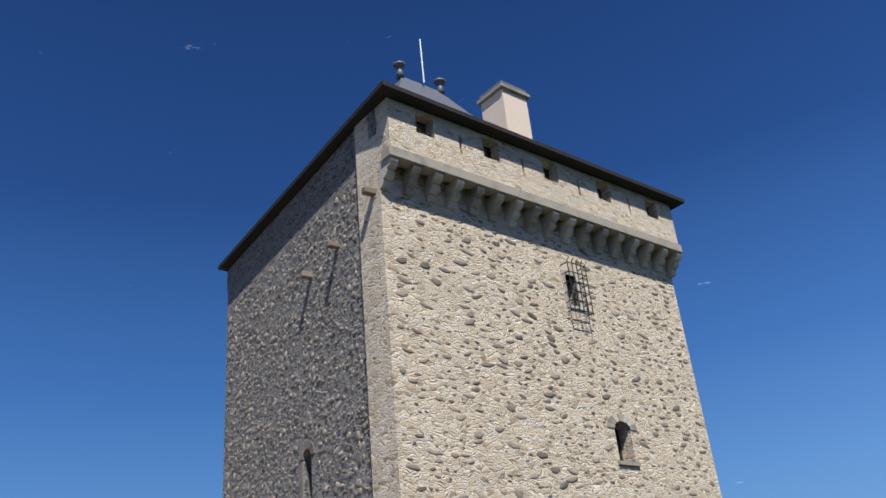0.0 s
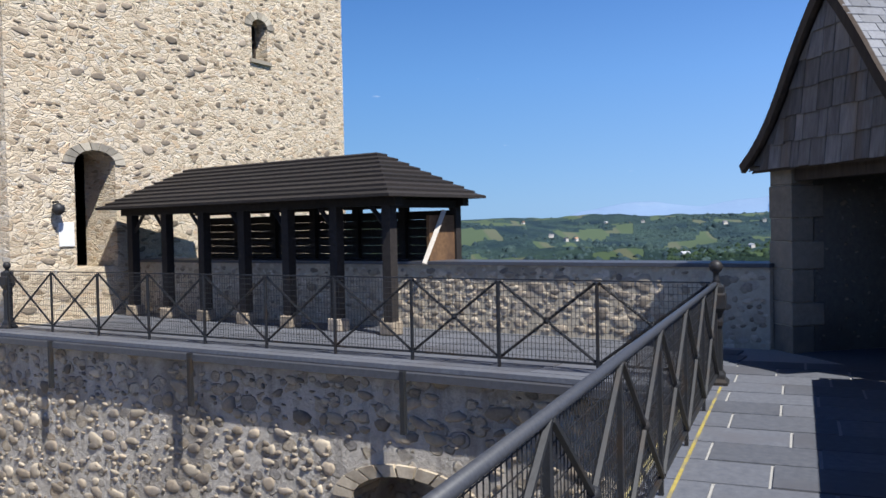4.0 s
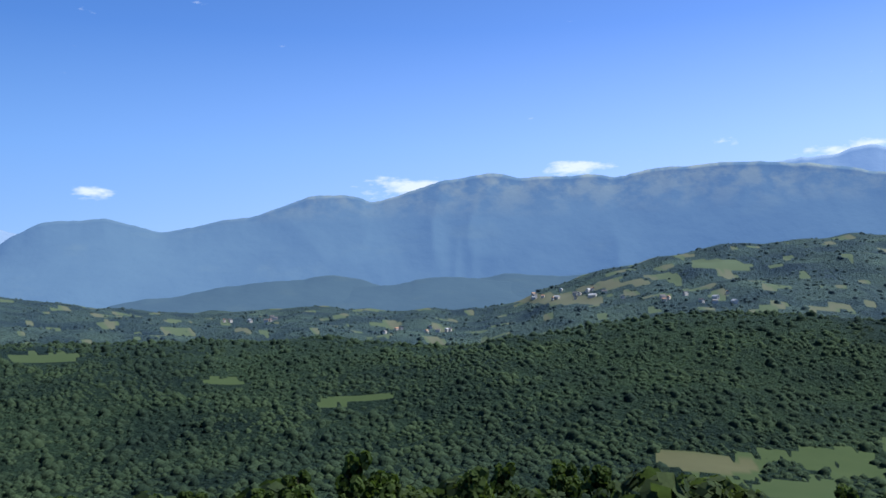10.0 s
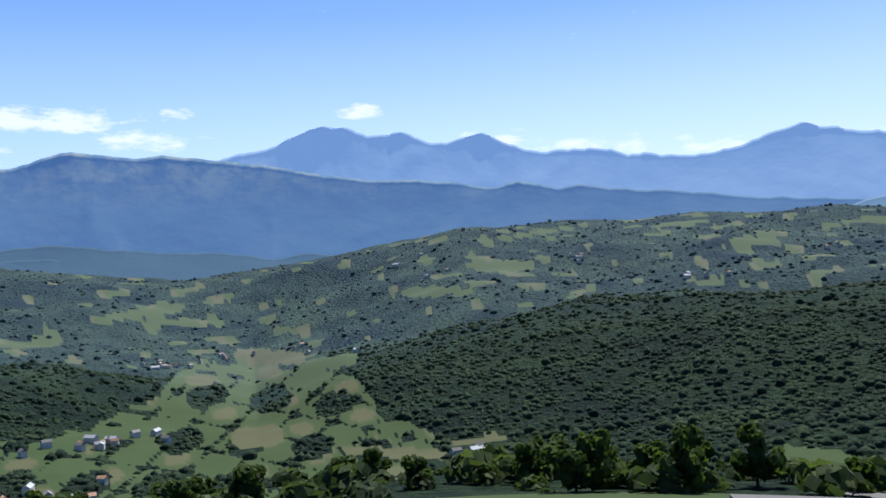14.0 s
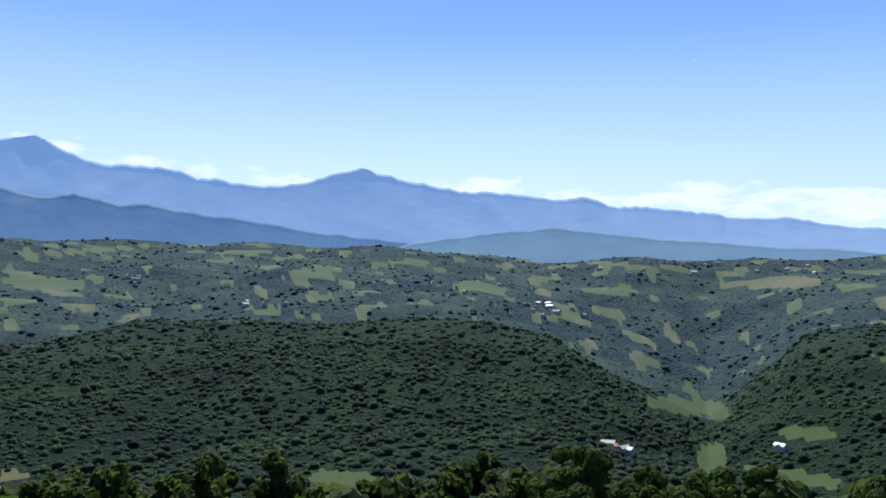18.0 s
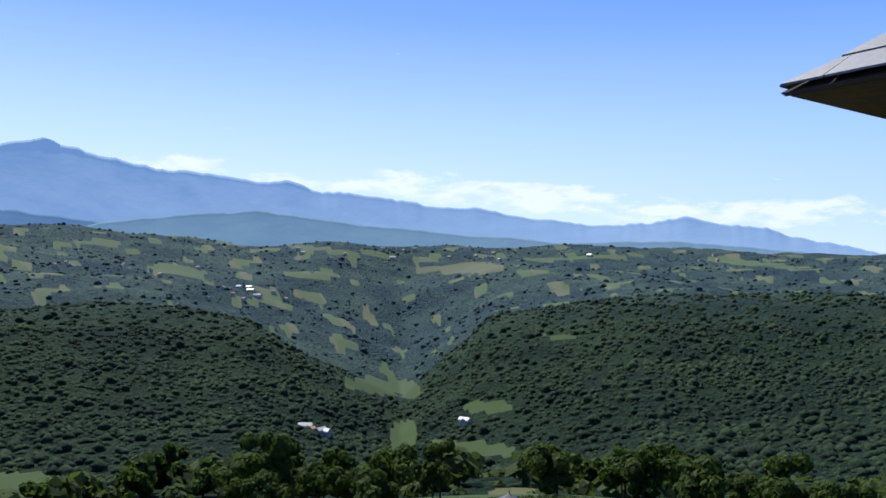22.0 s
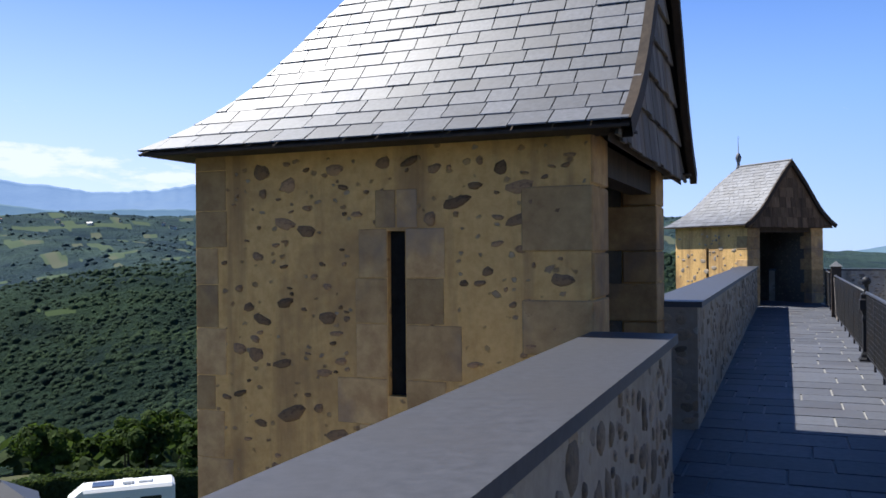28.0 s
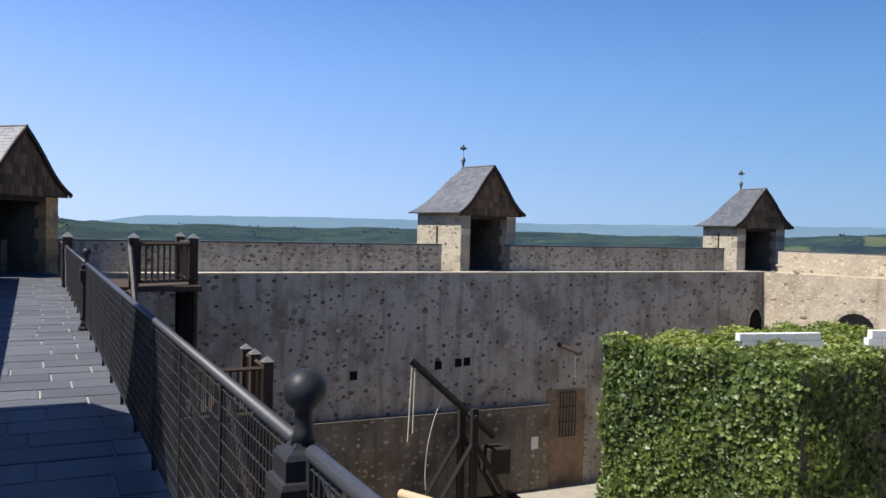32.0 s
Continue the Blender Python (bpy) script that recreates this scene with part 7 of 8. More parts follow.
def balustrade(a, b, z0, z1, zb0, zb1):
    """Balusters between two plan points (s, n) with rails."""
    a, b = Vector(a), Vector(b)
    L_ = (b - a).length
    n = max(2, int(L_ / 0.16))
    for zz0, zz1, r in ((z1, zb1, 0.05), (z0 + 0.1, zb0 + 0.1, 0.04)):
        bm = bmesh.new()
        add_bar(bm, q3(*a, zz0), q3(*b, zz1), r, 4)
        part("rail", bm, M_OAK, stair)
    for k in range(1, n):
        f = k / n
        p = a.lerp(b, f)
        bm = bmesh.new()
        add_bar(bm, q3(*p, z0 + 0.1 + (zb0 - z0) * f), q3(*p, z1 + (zb1 - z1) * f), 0.035, 4)
        part("baluster", bm, M_OAK, stair)


balustrade((22.9, -4.15), (25.1, -4.15), 0, 1.05, 0, 1.05)
balustrade((22.2, -2.6), (22.9, -4.15), 0, 1.05, 0, 1.05)
balustrade((20.8, -5.1), (18.7, -5.1), -2.62, -1.6, -2.62, -1.6)
balustrade((18.7, -5.1), (18.7, -2.5), -2.62, -1.6, -2.62, -1.6)
for k in range(13):
    f = (k + 0.5) / 13
    part("step", box(22.1 - 2.4 * f - 0.14, 22.1 - 2.4 * f + 0.13, -2.45, -1.15, -2.62 * f - 0.05, -2.62 * f, m=SL), M_OAK_WARM, stair)
for n_ in (-2.52, -1.1):
    bm = bmesh.new()
    add_bar(bm, q3(22.1, n_, -0.1), q3(19.7, n_, -2.7), 0.09, 4)
    part("stringer", bm, M_OAK, stair)
    bm = bmesh.new()
    add_bar(bm, q3(22.2, n_, 1.05), q3(19.7, n_, -1.6), 0.06, 4)
    part("stair_rail", bm, M_SHINGLE, stair, "grey weathered stair rail")
part("side_boarding", box(22.6, 25.1, -4.2, -4.14, YARD + 3, -0.14, m=SL), M_OAK, stair)

# ---- trebuchet ----
treb = empty("trebuchet", south_axes(2.9, -29.2, YARD, 60), "dark timber trebuchet with hanging ropes", "siege engine")
for x in (-0.55, 0.55):
    part("upright", box(x - 0.11, x + 0.11, -0.11, 0.11, 0, 3.7), M_BLACKENED, treb)
    for y in (-1.5, 1.5):
        bm = bmesh.new()
        add_bar(bm, (x, y, 0.15), (x, 0, 2.6), 0.09, 4)
        part("brace", bm, M_BLACKENED, treb)
    part("sill_beam", box(x - 0.12, x + 0.12, -2.1, 2.1, 0, 0.22), M_BLACKENED, treb)
for y in (-1.9, 1.9):
    part("cross_beam", box(-0.9, 0.9, y - 0.1, y + 0.1, 0.2, 0.38), M_BLACKENED, treb)
bm = bmesh.new()
add_bar(bm, (-0.75, 0, 3.45), (0.75, 0, 3.45), 0.07, 8)
part("axle", bm, M_IRON, treb)
bm = bmesh.new()
add_bar(bm, (0.0, -1.0, 2.55), (0.0, 2.15, 5.35), 0.13, 6)
part("throwing_arm", bm, M_BLACKENED, treb)
part("counterweight", box(-0.40, 0.40, -1.5, -0.7, 1.3, 2.2, bevel=0.03), M_BLACKENED, treb)
M_ROPE = mat_mottled("hemp_rope", (0.50, 0.46, 0.38), (0.62, 0.58, 0.48), None, 60, 5, 0.95, 0.2, 0.004)
for k, (dx, z) in enumerate(((0.0, 2.6), (0.06, 3.0), (-0.05, 2.9))):
    bm = bmesh.new()
    add_bar(bm, (dx, 2.10 - 0.05 * k, 5.3), (dx * 2, 2.2 - 0.07 * k, z), 0.02, 5)
    part("rope", bm, M_ROPE, treb, "pale hanging rope")
bm = bmesh.new()
pts = [Vector((0, 0.9 + 0.25 * f * (1 - f) * 4 + 0.6 * f, 4.2 - 3.3 * f)) for f in [i / 8 for i in range(9)]]
for a, b in zip(pts, pts[1:]):
    add_bar(bm, a, b, 0.018, 5)
part("rope", bm, M_ROPE, treb, "pale slack rope")
log = bmesh.new()
add_bar(log, (-0.9, 1.6, 0.75), (0.3, 2.3, 0.75), 0.16, 10)
part("winch_drum", log, mat_mottled("pale_log", (0.45, 0.34, 0.22), (0.55, 0.43, 0.29), None, 15, 2, 0.9, 0.2, 0.01), treb, "pale round log")
cart = empty("bench", south_axes(-0.3, -25.2, YARD, 20), "brown wooden bench beside the ivy", "bench")
part("seat", box(-0.9, 0.9, -0.25, 0.25, 0.42, 0.48), M_OAK_WARM, cart)
part("backrest", box(-0.9, 0.9, 0.22, 0.28, 0.5, 0.95), M_OAK_WARM, cart)
for x in (-0.8, 0.75):
    part("leg", box(x, x + 0.08, -0.22, 0.22, 0, 0.42), M_OAK_WARM, cart)

# ---- ivy-clad building in the courtyard ----
IVY = [spun(*p) for p in ((-1.55, -23.95), (-5.75, -20.55), (-13.5, -26.3), (-8.5, -30.5))]
ivy_house = empty("ivy_building", Matrix.Identity(4), "low building wholly covered with green ivy", "building")
part("wall", prism(IVY, YARD, -1.55), M_RUBBLE, ivy_house)
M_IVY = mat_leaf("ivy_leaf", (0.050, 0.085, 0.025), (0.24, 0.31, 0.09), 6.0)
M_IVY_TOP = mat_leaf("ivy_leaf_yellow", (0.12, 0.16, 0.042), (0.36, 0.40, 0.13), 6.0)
for m_ in (M_IVY, M_IVY_TOP):
    m_.node_tree.nodes["Principled BSDF"].inputs["Roughness"].default_value = 0.42
    m_.node_tree.nodes["Principled BSDF"].inputs["Specular IOR Level"].default_value = 0.5


def leaf_sheet(name, parent, corner, ux, uy, nrm, n, size, material, seed, bulge=0.3):
    """Many small folded leaves over a face."""
    rnd = np.random.RandomState(seed)
    a, b = rnd.uniform(-0.01, 1.01, n), rnd.uniform(-0.01, 1.01, n)
    ux, uy, nrm = np.array(ux), np.array(uy), np.array(nrm)
    lump = 0.5 + 0.5 * np.sin(a * np.linalg.norm(ux) * 2.2 + 1.0) * np.cos(b * np.linalg.norm(uy) * 2.6)
    off = rnd.uniform(0, 0.12, n) + bulge * lump * rnd.uniform(0.3, 1.0, n)
    c = np.array(corner) + a[:, None] * ux + b[:, None] * uy + off[:, None] * nrm
    d1 = rnd.normal(size=(n, 3))
    d1 -= (d1 @ nrm)[:, None] * nrm * 0.6
    d1 /= np.linalg.norm(d1, axis=1)[:, None]
    d2 = np.cross(np.tile(nrm, (n, 1)) + rnd.normal(size=(n, 3)) * 0.45, d1)
    d2 /= np.linalg.norm(d2, axis=1)[:, None]
    s = size * rnd.uniform(0.6, 1.3, n)[:, None]
    tip = nrm * 0.25
    v = np.stack([c - d1 * s * 0.5, c + d2 * s * 0.42 + tip * s * 0.4, c + d1 * s * 0.6, c - d2 * s * 0.42 + tip * s * 0.4], 1).reshape(-1, 3)
    k = np.arange(n)[:, None] * 4
    f = np.concatenate([k + [0, 1, 2], k + [0, 2, 3]])
    me = bpy.data.meshes.new(name)
    me.from_pydata(v.tolist(), [], f.tolist())
    me.materials.append(material)
    o = new(name, me)
    o.parent = parent
    o["kind"] = "stuff"
    return o


h_ = -1.55 - YARD
for i in range(4):
    p, q = IVY[i], IVY[(i + 1) % 4]
    ux = (q[0] - p[0], q[1] - p[1], 0)
    ln = math.hypot(ux[0], ux[1])
    nr_ = (-ux[1] / ln, ux[0] / ln, 0)
    cx_, cy_ = spun(-7.3, -25.3)
    if (p[0] - cx_) * nr_[0] + (p[1] - cy_) * nr_[1] < 0:
        nr_ = (-nr_[0], -nr_[1], 0)
    leaf_sheet("ivy_foliage", ivy_house, (p[0], p[1], YARD), ux, (0, 0, h_ + 0.2), nr_, (15000, 17000, 600, 1500)[i], 0.145, M_IVY, 80 + i, 0.42)
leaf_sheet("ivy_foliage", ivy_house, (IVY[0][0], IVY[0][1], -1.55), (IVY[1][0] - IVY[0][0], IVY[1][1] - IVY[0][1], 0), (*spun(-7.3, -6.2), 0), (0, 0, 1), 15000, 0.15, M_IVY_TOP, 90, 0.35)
for x, y, w, hgt_, turn in ((-5.9, -23.87, 2.9, 0.42, 23), (-8.6, -23.7, 1.6, 0.75, 17)):
    bw_ = empty("block_wall", Matrix.Translation((*spun(x, y), -1.38)) @ Matrix.Rotation(radians(turn - TURN), 4, 'Z'), "low wall of white blocks on the ivy roof", "wall")
    nb_ = int(w / 0.42)
    for row in range(max(1, int(hgt_ / 0.2))):
        for k in range(nb_):
            x0_ = -w / 2 + k * 0.42 + 0.1 * (row % 2)
            part("block", box(x0_, x0_ + 0.41, -0.1, 0.1, row * 0.205, row * 0.205 + 0.2, bevel=0.008), M_WHITE, bw_)

# ---- lawn below the walls: hut, motorhome, hedge, tables ----
def land_at(r, az):
    z = float(land_z(np.array([r]), np.array([az]))[0])
    return r * math.sin(radians(az)), r * math.cos(radians(az)), z


hx, hy, hz_ = land_at(70, 96.1 + TURN)
hut = empty("tower_hut", axes(hx, hy, hz_ - 0.3, 95 + TURN), "half-timbered lookout hut with brown boarding and slate roof", "hut")
HB = -16.5 - hz_ + 0.3
part("lower_wall", box(-2.0, 2.0, -2.0, 2.0, 0, HB - 2.3), M_WHITE, hut, "white panels between timbers")
part("upper_boarding", box(-2.45, 2.45, -2.45, 2.45, HB - 2.35, HB), M_OAK_WARM, hut, "dark brown boarded upper storey")
for a, b in ((-2.02, -2.02), (2.02, -2.02), (-0.6, -2.02), (0.6, -2.02)):
    part("timber", box(a - 0.12, a + 0.12, b - 0.1, b + 0.1, 0, HB - 2.3), M_OAK, hut)
for x0_, x1_ in ((-2.0, -0.6), (0.6, 2.0), (-0.6, 0.6)):
    for za, zb in ((0.4, HB - 2.5), (HB - 2.5, 0.4)):
        bm = bmesh.new()
        add_bar(bm, (x0_, -2.06, za), (x1_, -2.06, zb), 0.09, 4)
        part("timber_brace", bm, M_OAK, hut)
bm = bmesh.new()
lo = [bm.verts.new(p) for p in ((-2.85, -2.85, HB - 0.1), (2.85, -2.85, HB - 0.1), (2.85, 2.85, HB - 0.1), (-2.85, 2.85, HB - 0.1))]
ap = bm.verts.new((0, 0, HB + 1.9))
bm.faces.new(lo[::-1])
for i in range(4):
    bm.faces.new((lo[i], lo[(i + 1) % 4], ap))
part("roof", bm, M_SLATE_FLAT, hut, "blue-grey pyramid roof")
bm = bmesh.new()
add_bar(bm, (0, 0, HB + 1.8), (0, 0, HB + 2.2), 0.05, 6)
part("finial", bm, M_LEAD, hut)

vx, vy, vz = land_at(55, 102.9 + TURN)
van = empty("motorhome", axes(vx, vy, vz, 14 + TURN), "white motorhome parked on the lawn", "motorhome")
part("body", box(-1.1, 1.1, -3.2, 2.1, 0.55, 2.95, bevel=0.18), M_WHITE, van)
part("cab", box(-1.0, 1.0, 2.0, 3.4, 0.5, 1.75, bevel=0.2), M_WHITE, van)
bm = bmesh.new()
lo = [bm.verts.new(p) for p in ((-1.05, 2.0, 2.0), (1.05, 2.0, 2.0), (1.0, 2.9, 2.25), (-1.0, 2.9, 2.25), (-1.05, 2.0, 2.95), (1.05, 2.0, 2.95))]
for f in ((0, 1, 2, 3), (0, 3, 4), (1, 5, 2), (3, 2, 5, 4), (0, 4, 5, 1)):
    bm.faces.new([lo[i] for i in f])
part("overcab", bm, M_WHITE, van)
for x in (-1.11, 1.11):
    for y0_, y1_ in ((-2.4, -1.2), (-0.6, 0.9)):
        part("side_window", box(x - 0.015, x + 0.015, y0_, y1_, 1.7, 2.3), M_GLASS, van)
    for y in (-2.0, 2.5):
        bm = bmesh.new()
        add_lathe(bm, [(0.33, -0.11), (0.36, 0.0), (0.33, 0.11)], 14, Matrix.Translation((x * 0.9, y, 0.36)) @ Matrix.Rotation(radians(90), 4, 'Y'))
        w_ = part("wheel", bm, M_IRON, van)
part("roof_panel", box(-0.6, 0.5, 0.3, 1.5, 2.95, 3.02), M_GLASS, van, "dark solar panel")
part("roof_hatch", box(-0.4, 0.4, -1.9, -1.1, 2.95, 3.1, bevel=0.03), M_WHITE, van)
part("roof_hatch", box(-0.5, 0.3, -0.8, -0.2, 2.95, 3.15, bevel=0.03), M_WHITE, van)

hedge = empty("hedge", Matrix.Identity(4), "long clipped dark green hedge round the lawn", "hedge", kind="stuff")
M_HEDGE = mat_leaf("hedge_leaf", (0.05, 0.075, 0.03), (0.10, 0.13, 0.06), 2.0)
for k in range(26):
    a0, a1 = 80 + k * 1.6, 80 + (k + 1) * 1.6
    r0_, r1_ = 76 + 0.012 * (a0 - 97) ** 2, 76 + 0.012 * (a1 - 97) ** 2
    p, q = land_at(r0_, a0 + TURN), land_at(r1_, a1 + TURN)
    ux = (q[0] - p[0], q[1] - p[1], q[2] - p[2])
    ln = math.hypot(ux[0], ux[1])
    inn = (-p[0] / r0_, -p[1] / r0_, 0)
    leaf_sheet("hedge_leaves", hedge, p, ux, (0, 0, 2.0), inn, 420, 0.42, M_HEDGE, 200 + k, 0.2)
    leaf_sheet("hedge_leaves", hedge, (p[0], p[1], p[2] + 2.0), ux, (-inn[0] * 1.6, -inn[1] * 1.6, 0), (0, 0, 1), 300, 0.42, M_HEDGE, 300 + k, 0.15)
    bm = bmesh.new()
    vs_ = [bm.verts.new(Vector(c) + Vector((0, 0, z)) - Vector(inn) * d) for c in (p, q) for z, d in ((0, 0.1), (1.9, 0.1), (1.9, 1.5), (0, 1.5))]
    for f in ((0, 1, 5, 4), (1, 2, 6, 5), (2, 3, 7, 6)):
        bm.faces.new([vs_[i] for i in f])
    part("hedge_core", bm, M_HEDGE, hedge)
for r_, a_ in ((62, 99.6), (66, 91.5)):
    tx, ty, tz = land_at(r_, a_ + TURN)
    tb = empty("picnic_table", axes(tx, ty, tz, 30), "weathered wooden picnic table on the lawn", "table", "picnic tables on the lawn")
    part("tabletop", box(-0.9, 0.9, -0.38, 0.38, 0.72, 0.77), M_SHINGLE, tb)
    for y in (-0.75, 0.75):
        part("bench_board", box(-0.9, 0.9, y - 0.14, y + 0.14, 0.42, 0.46), M_SHINGLE, tb)
    for x in (-0.6, 0.6):
        for sg in (-1, 1):
            bm = bmesh.new()
            add_bar(bm, (x, sg * 0.2, 0.72), (x, sg * 0.7, 0.0), 0.05, 4)
            part("leg", bm, M_SHINGLE, tb)

# ---- lane on the slope below the walls ----
ROAD = [(121, 104), (124, 105), (129, 108), (132, 113), (133, 120), (131, 128), (127, 138)]
rp = []
for k in range(len(ROAD) - 1):
    for f in (0.0, 0.25, 0.5, 0.75):
        a_, r_ = ROAD[k][0] + (ROAD[k + 1][0] - ROAD[k][0]) * f, ROAD[k][1] + (ROAD[k + 1][1] - ROAD[k][1]) * f
        rp.append(Vector(land_at(r_, a_)))
bm = bmesh.new()
left, right = [], []
for k, q in enumerate(rp):
    d = (rp[min(k + 1, len(rp) - 1)] - rp[max(k - 1, 0)]).normalized()
    sd_ = Vector((d.y, -d.x, 0)).normalized() * 1.7
    left.append(bm.verts.new(q - sd_ + Vector((0, 0, 0.35))))
    right.append(bm.verts.new(q + sd_ + Vector((0, 0, 0.35))))
for k in range(len(rp) - 1):
    bm.faces.new((left[k], right[k], right[k + 1], left[k + 1]))
low_ = bmesh.ops.extrude_face_region(bm, geom=bm.faces[:])
for v in low_["geom"]:
    if isinstance(v, bmesh.types.BMVert):
        v.co.z -= 1.0
bm.normal_update()
tagged(finish("road", bm, mat_mottled("pale_worn_asphalt", (0.10, 0.10, 0.10), (0.14, 0.137, 0.13), (0.115, 0.11, 0.10), 3, 0.4, 0.9, 0.1, 0.01)), "narrow pale asphalt lane curving over the slope", "road", kind="structure")

# ---- trees behind the hedge and on the slope ----
def leaf_tree(h, w, seed, name="tree", n=2600, leaf=1.0, label="tall sunlit broadleaf tree with a full green crown", group="trees round the lawn"):
    rnd = np.random.RandomState(seed)
    t = empty(name, Matrix.Identity(4), label, "tree", group)
    bm = bmesh.new()
    add_lathe(bm, [(0.28, -1.0), (0.22, 0.2 * h), (0.14, 0.5 * h), (0.05, 0.8 * h)], 8)
    for k in range(5):
        a = k * 1.3
        add_bar(bm, (0, 0, (0.25 + 0.08 * k) * h), (0.35 * w * math.cos(a), 0.35 * w * math.sin(a), (0.45 + 0.09 * k) * h), 0.07, 5)
    part("trunk", bm, M_OAK, t)
    k = 16
    cen = np.stack([rnd.normal(0, 0.23 * w, k), rnd.normal(0, 0.23 * w, k), rnd.uniform(0.28, 0.9, k) * h], -1)
    shrink = 1.15 - 0.75 * np.abs((cen[:, 2] / h - 0.5))
    cen[:, :2] *= shrink[:, None]
    which = rnd.randint(0, k, n)
    d = rnd.normal(size=(n, 3))
    d /= np.linalg.norm(d, axis=1)[:, None]
    rad = rnd.uniform(0.14, 0.24, k)[which] * w
    c = cen[which] + d * rad[:, None] * rnd.uniform(0.75, 1.05, n)[:, None]
    d1 = np.cross(d, rnd.normal(size=(n, 3)))
    d1 /= np.linalg.norm(d1, axis=1)[:, None]
    d2 = np.cross(d, d1) + d * 0.4
    s = leaf * rnd.uniform(0.25, 0.55, n)[:, None]
    v = np.stack([c - d1 * s, c + d2 * s, c + d1 * s, c - d2 * s], 1).reshape(-1, 3)
    q = np.arange(n)[:, None] * 4
    f = np.concatenate([q + [0, 1, 2], q + [0, 2, 3]])
    me = bpy.data.meshes.new("crown")
    me.from_pydata(v.tolist(), [], f.tolist())
    me.materials.append(M_TREE)
    o = new("crown", me)
    o.parent = t
    return t


M_TREE = mat_leaf("tree_leaf", (0.040, 0.068, 0.017), (0.078, 0.115, 0.030), 0.8)
kinds = [leaf_tree(12, 8, 1), leaf_tree(14, 7, 2), leaf_tree(10, 8, 3)]
rt = random.Random(5)
spots = [(rt.uniform(88, 124), rt.uniform(78, 122)) for _ in range(34)] 
for k, (r_, a_) in enumerate(spots):
    x, y, z = land_at(r_, a_ + TURN)
    s_ = rt.uniform(0.45, 0.72)
    m = Matrix.Translation((x, y, z)) @ Matrix.Rotation(rt.uniform(0, 6.28), 4, 'Z') @ Matrix.Diagonal((s_, s_, s_, 1))
    if k < 3:
        kinds[k].matrix_world = m
    else:
        o = copy_thing(kinds[k % 3], m)
        o.matrix_basis = m

slope_kinds = [leaf_tree(7.5, 6.0, 11 + k, n=560, leaf=1.5, label="dark green broadleaf tree on the castle slope", group="trees on the slope") for k in range(4)]
rt2 = random.Random(8)
k = 0
for _ in range(640):
    r_, a_ = rt2.uniform(126, 330), rt2.uniform(5, 190)
    if r_ < 150 and 140 < a_ < 176:
        continue
    b_ = view_bearing(a_)
    x, y, z = land_at(r_, a_)
    e_ = float(view_el(r_, z))
    if int(meadow_mask(np.array([b_]), np.array([e_]))[0]) or int(meadow_mask(np.array([b_]), np.array([e_ + 0.5]))[0]) or (48 < b_ < 64 and rt2.random() < 0.55):
        continue
    s_ = rt2.uniform(0.6, 1.15)
    m = Matrix.Translation((x, y, z - 0.5)) @ Matrix.Rotation(rt2.uniform(0, 6.28), 4, 'Z') @ Matrix.Diagonal((s_, s_, s_ * rt2.uniform(0.85, 1.2), 1))
    if k < 4:
        slope_kinds[k].matrix_world = m
    elif k < 262:
        o = copy_thing(slope_kinds[k % 4], m)
        o.matrix_basis = m
    k += 1

# ---- farmhouses and villages of the valley ----
M_LIMEWASH = mat_mottled("limewashed_wall", (0.46, 0.43, 0.37), (0.58, 0.54, 0.47), None, 2, 0.3, 0.9, 0.0, 0.1)
M_TILE = mat_mottled("slate_house_roof", (0.10, 0.10, 0.11), (0.16, 0.15, 0.15), None, 1, 0.2, 0.7, 0.0, 0.1, rand=0.3)
M_TILE_RED = mat_mottled("tiled_house_roof", (0.30, 0.17, 0.11), (0.38, 0.23, 0.15), None, 1, 0.2, 0.8, 0.0, 0.1, rand=0.3)
M_TIN = mat_mottled("pale_sheet_roof", (0.34, 0.35, 0.37), (0.44, 0.45, 0.46), None, 1, 0.2, 0.4, 0.0, 0.1)


def house(w, d, h, roof, label):
    t = empty("house", Matrix.Identity(4), label, "house", "houses of the valley")
    bm = bmesh.new()
    add_box(bm, -w / 2, w / 2, -d / 2, d / 2, -4, h)
    part("wall", bm, M_LIMEWASH, t)
    bm = bmesh.new()
    e_ = 0.5
    lo = [bm.verts.new(p) for p in ((-w / 2 - e_, -d / 2 - e_, h - 0.2), (w / 2 + e_, -d / 2 - e_, h - 0.2), (w / 2 + e_, d / 2 + e_, h - 0.2), (-w / 2 - e_, d / 2 + e_, h - 0.2))]
    hi = [bm.verts.new(p) for p in ((-w / 2 - e_, 0, h + d * 0.38), (w / 2 + e_, 0, h + d * 0.38))]
    for f in ((lo[0], lo[1], hi[1], hi[0]), (lo[2], lo[3], hi[0], hi[1]), (lo[1], lo[2], hi[1]), (lo[3], lo[0], hi[0]), (lo[3], lo[2], lo[1], lo[0])):
        bm.faces.new(f)
    part("roof", bm, roof, t)
    for x in (-w * 0.3, 0, w * 0.3):
        bm = bmesh.new()
        add_box(bm, x - 0.45, x + 0.45, -d / 2 - 0.03, -d / 2, h * 0.35, h * 0.7)
        part("window", bm, M_BLACK, t)
    return t


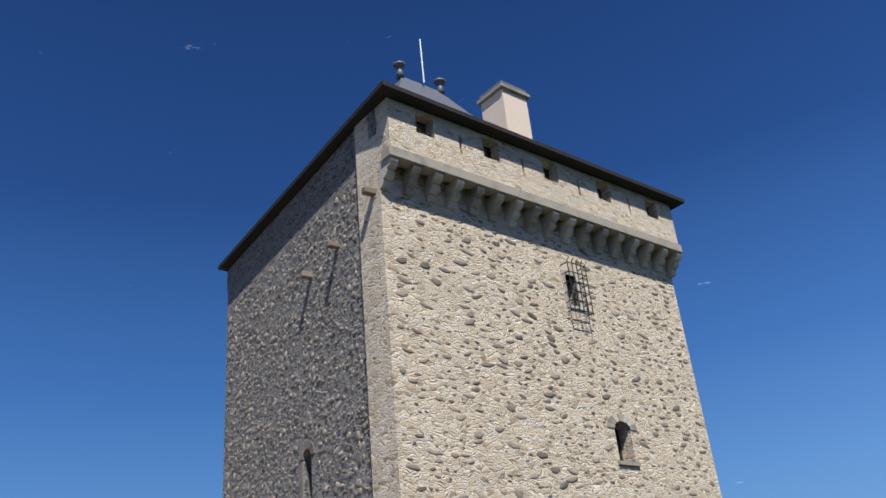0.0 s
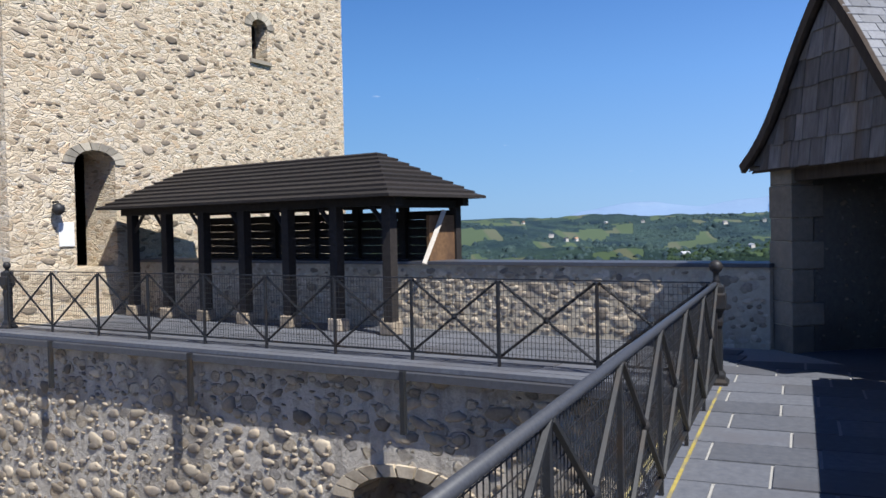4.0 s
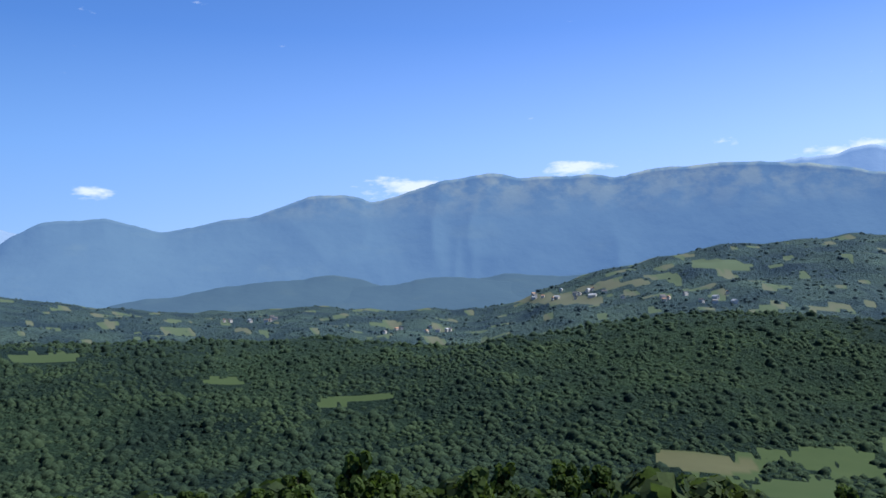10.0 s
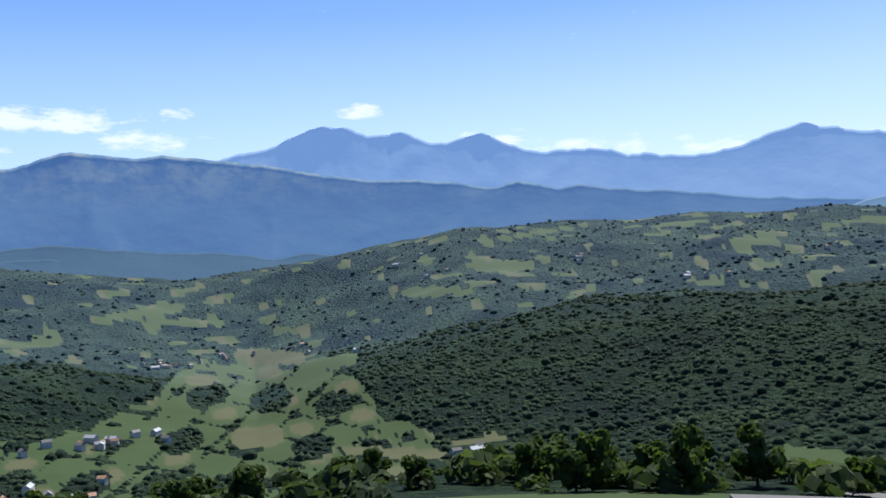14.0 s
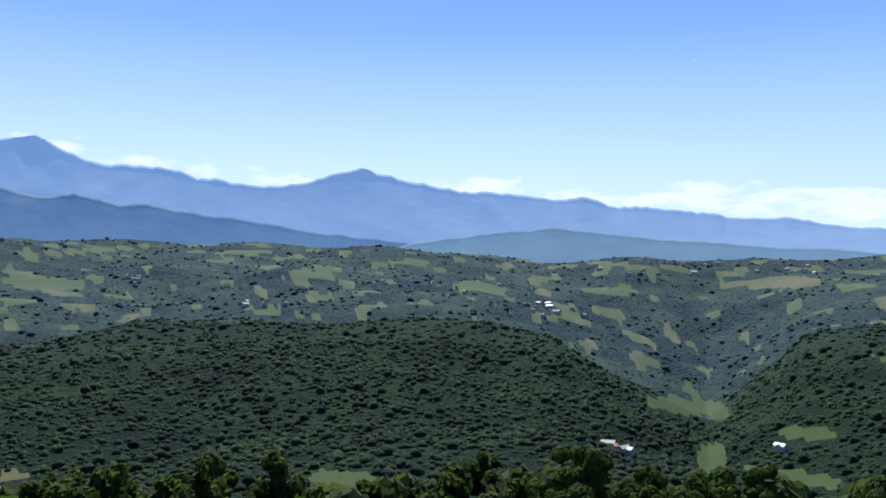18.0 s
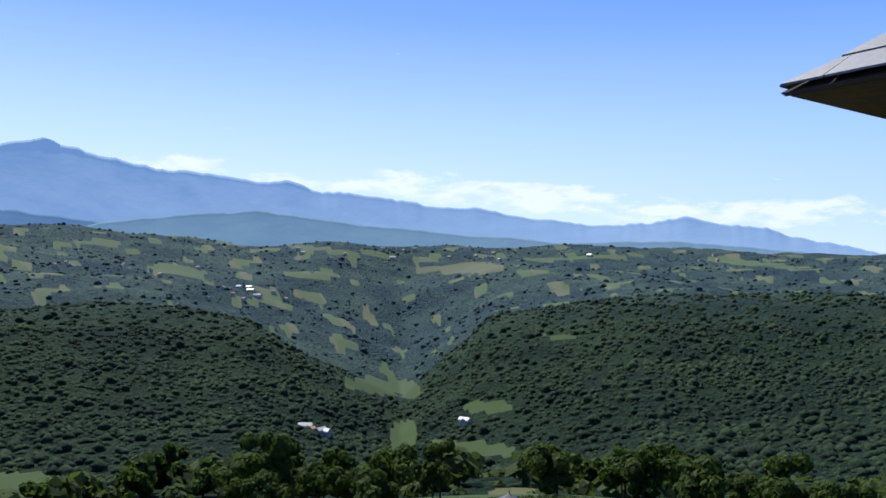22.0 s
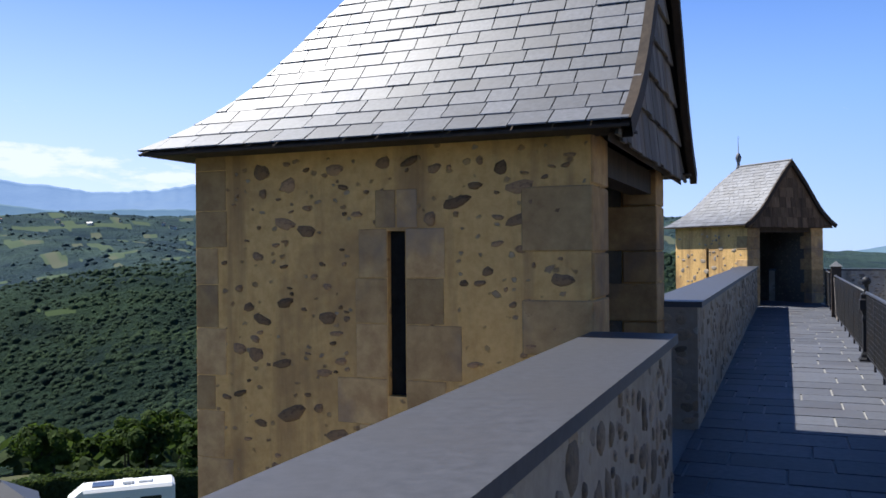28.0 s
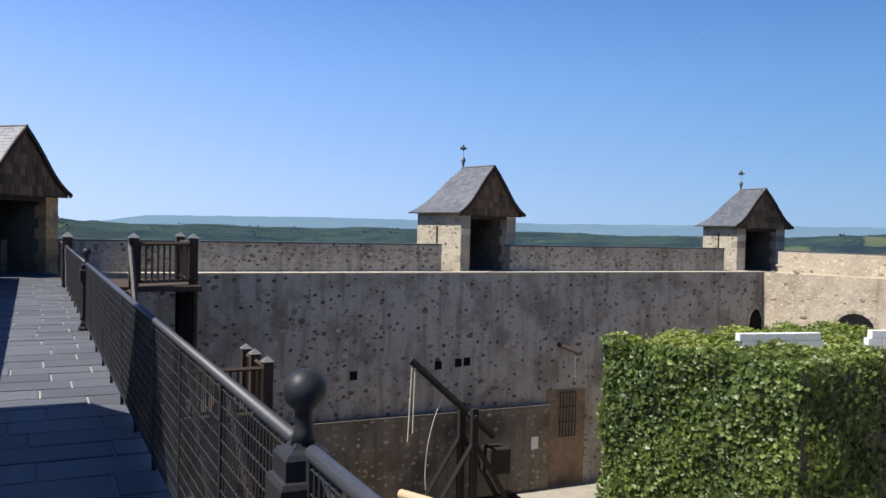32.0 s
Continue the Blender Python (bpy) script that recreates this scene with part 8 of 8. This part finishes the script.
HOUSES = [house(13, 8, 5, M_TILE, "pale farmhouse with a dark slate roof among trees"), house(10, 7, 4.5, M_TILE_RED, "pale house with a brown tiled roof"), house(18, 9, 4.5, M_TIN, "long farm building with a pale sheet roof")]
for h_o in HOUSES:
    h_o.location = (0, 0, -60)
VILLAGES = [(39.5, -0.1, 3.4, 0.35, 16), (43.5, -0.35, 3.0, 0.3, 10), (34.0, -1.2, 2.6, 0.12, 8), (28.5, -0.7, 2.2, 0.15, 7), (51.5, 1.0, 3.0, 0.35, 6), (54.5, -6.0, 6.0, 0.5, 16), (57.0, -4.6, 4.5, 0.3, 14), (60.0, -2.4, 3.0, 0.3, 14), (63.5, -2.2, 4.0, 0.4, 8),
            (69.0, -5.8, 1.4, 0.2, 3), (70.0, 0.4, 7.0, 0.9, 10), (77.5, -0.4, 2.0, 0.2, 4), (86.8, -0.5, 2.6, 0.5, 12), (83.0, 0.3, 5.0, 0.5, 9), (89.0, -4.9, 1.6, 0.3, 4), (94.3, -4.7, 0.8, 0.2, 2), (92.0, 0.9, 8.0, 0.4, 14), (100.0, 0.9, 6.0, 0.3, 10), (25.0, -6.5, 3, 0.5, 3), (33, -6.3, 2, 0.4, 2)]
rh = random.Random(9)
rgrid = np.geomspace(220, 3300, 260)
first = True
placed = 0
for vb, ve_, vw, vd, n in VILLAGES:
    for k in range(n):
        b_ = vb + rh.uniform(-0.5, 0.5) * vw
        e_ = ve_ + rh.uniform(-0.5, 0.5) * vd
        az_ = bearing(b_)
        zz = land_z(rgrid, np.full(len(rgrid), az_))
        above = np.where(view_el(rgrid, zz) >= e_)[0]
        if not len(above):
            continue
        r_ = float(rgrid[above[0]])
        x, y, z = land_at(r_, az_)
        s_ = 0.32 + r_ / 4200.0
        m = Matrix.Translation((x, y, z + 1.5)) @ Matrix.Rotation(rh.uniform(0, 3.14), 4, 'Z') @ Matrix.Diagonal((s_, s_, s_, 1))
        kind_i = rh.choices((0, 1, 2), (5, 3, 2))[0]
        if placed < 3:
            HOUSES[placed].matrix_world = m
        else:
            o = copy_thing(HOUSES[kind_i], m)
            o.matrix_basis = m
        placed += 1
# village north of the walls
for k in range(26):
    az_, r_ = rh.uniform(-30, -2), rh.uniform(900, 2400)
    x, y, z = land_at(r_, az_)
    m = Matrix.Translation((x, y, z + 1.0)) @ Matrix.Rotation(rh.uniform(0, 3.14), 4, 'Z') @ Matrix.Diagonal((0.6, 0.6, 0.6, 1))
    o = copy_thing(HOUSES[rh.choices((0, 1, 2), (4, 4, 2))[0]], m)
    o.matrix_basis = m
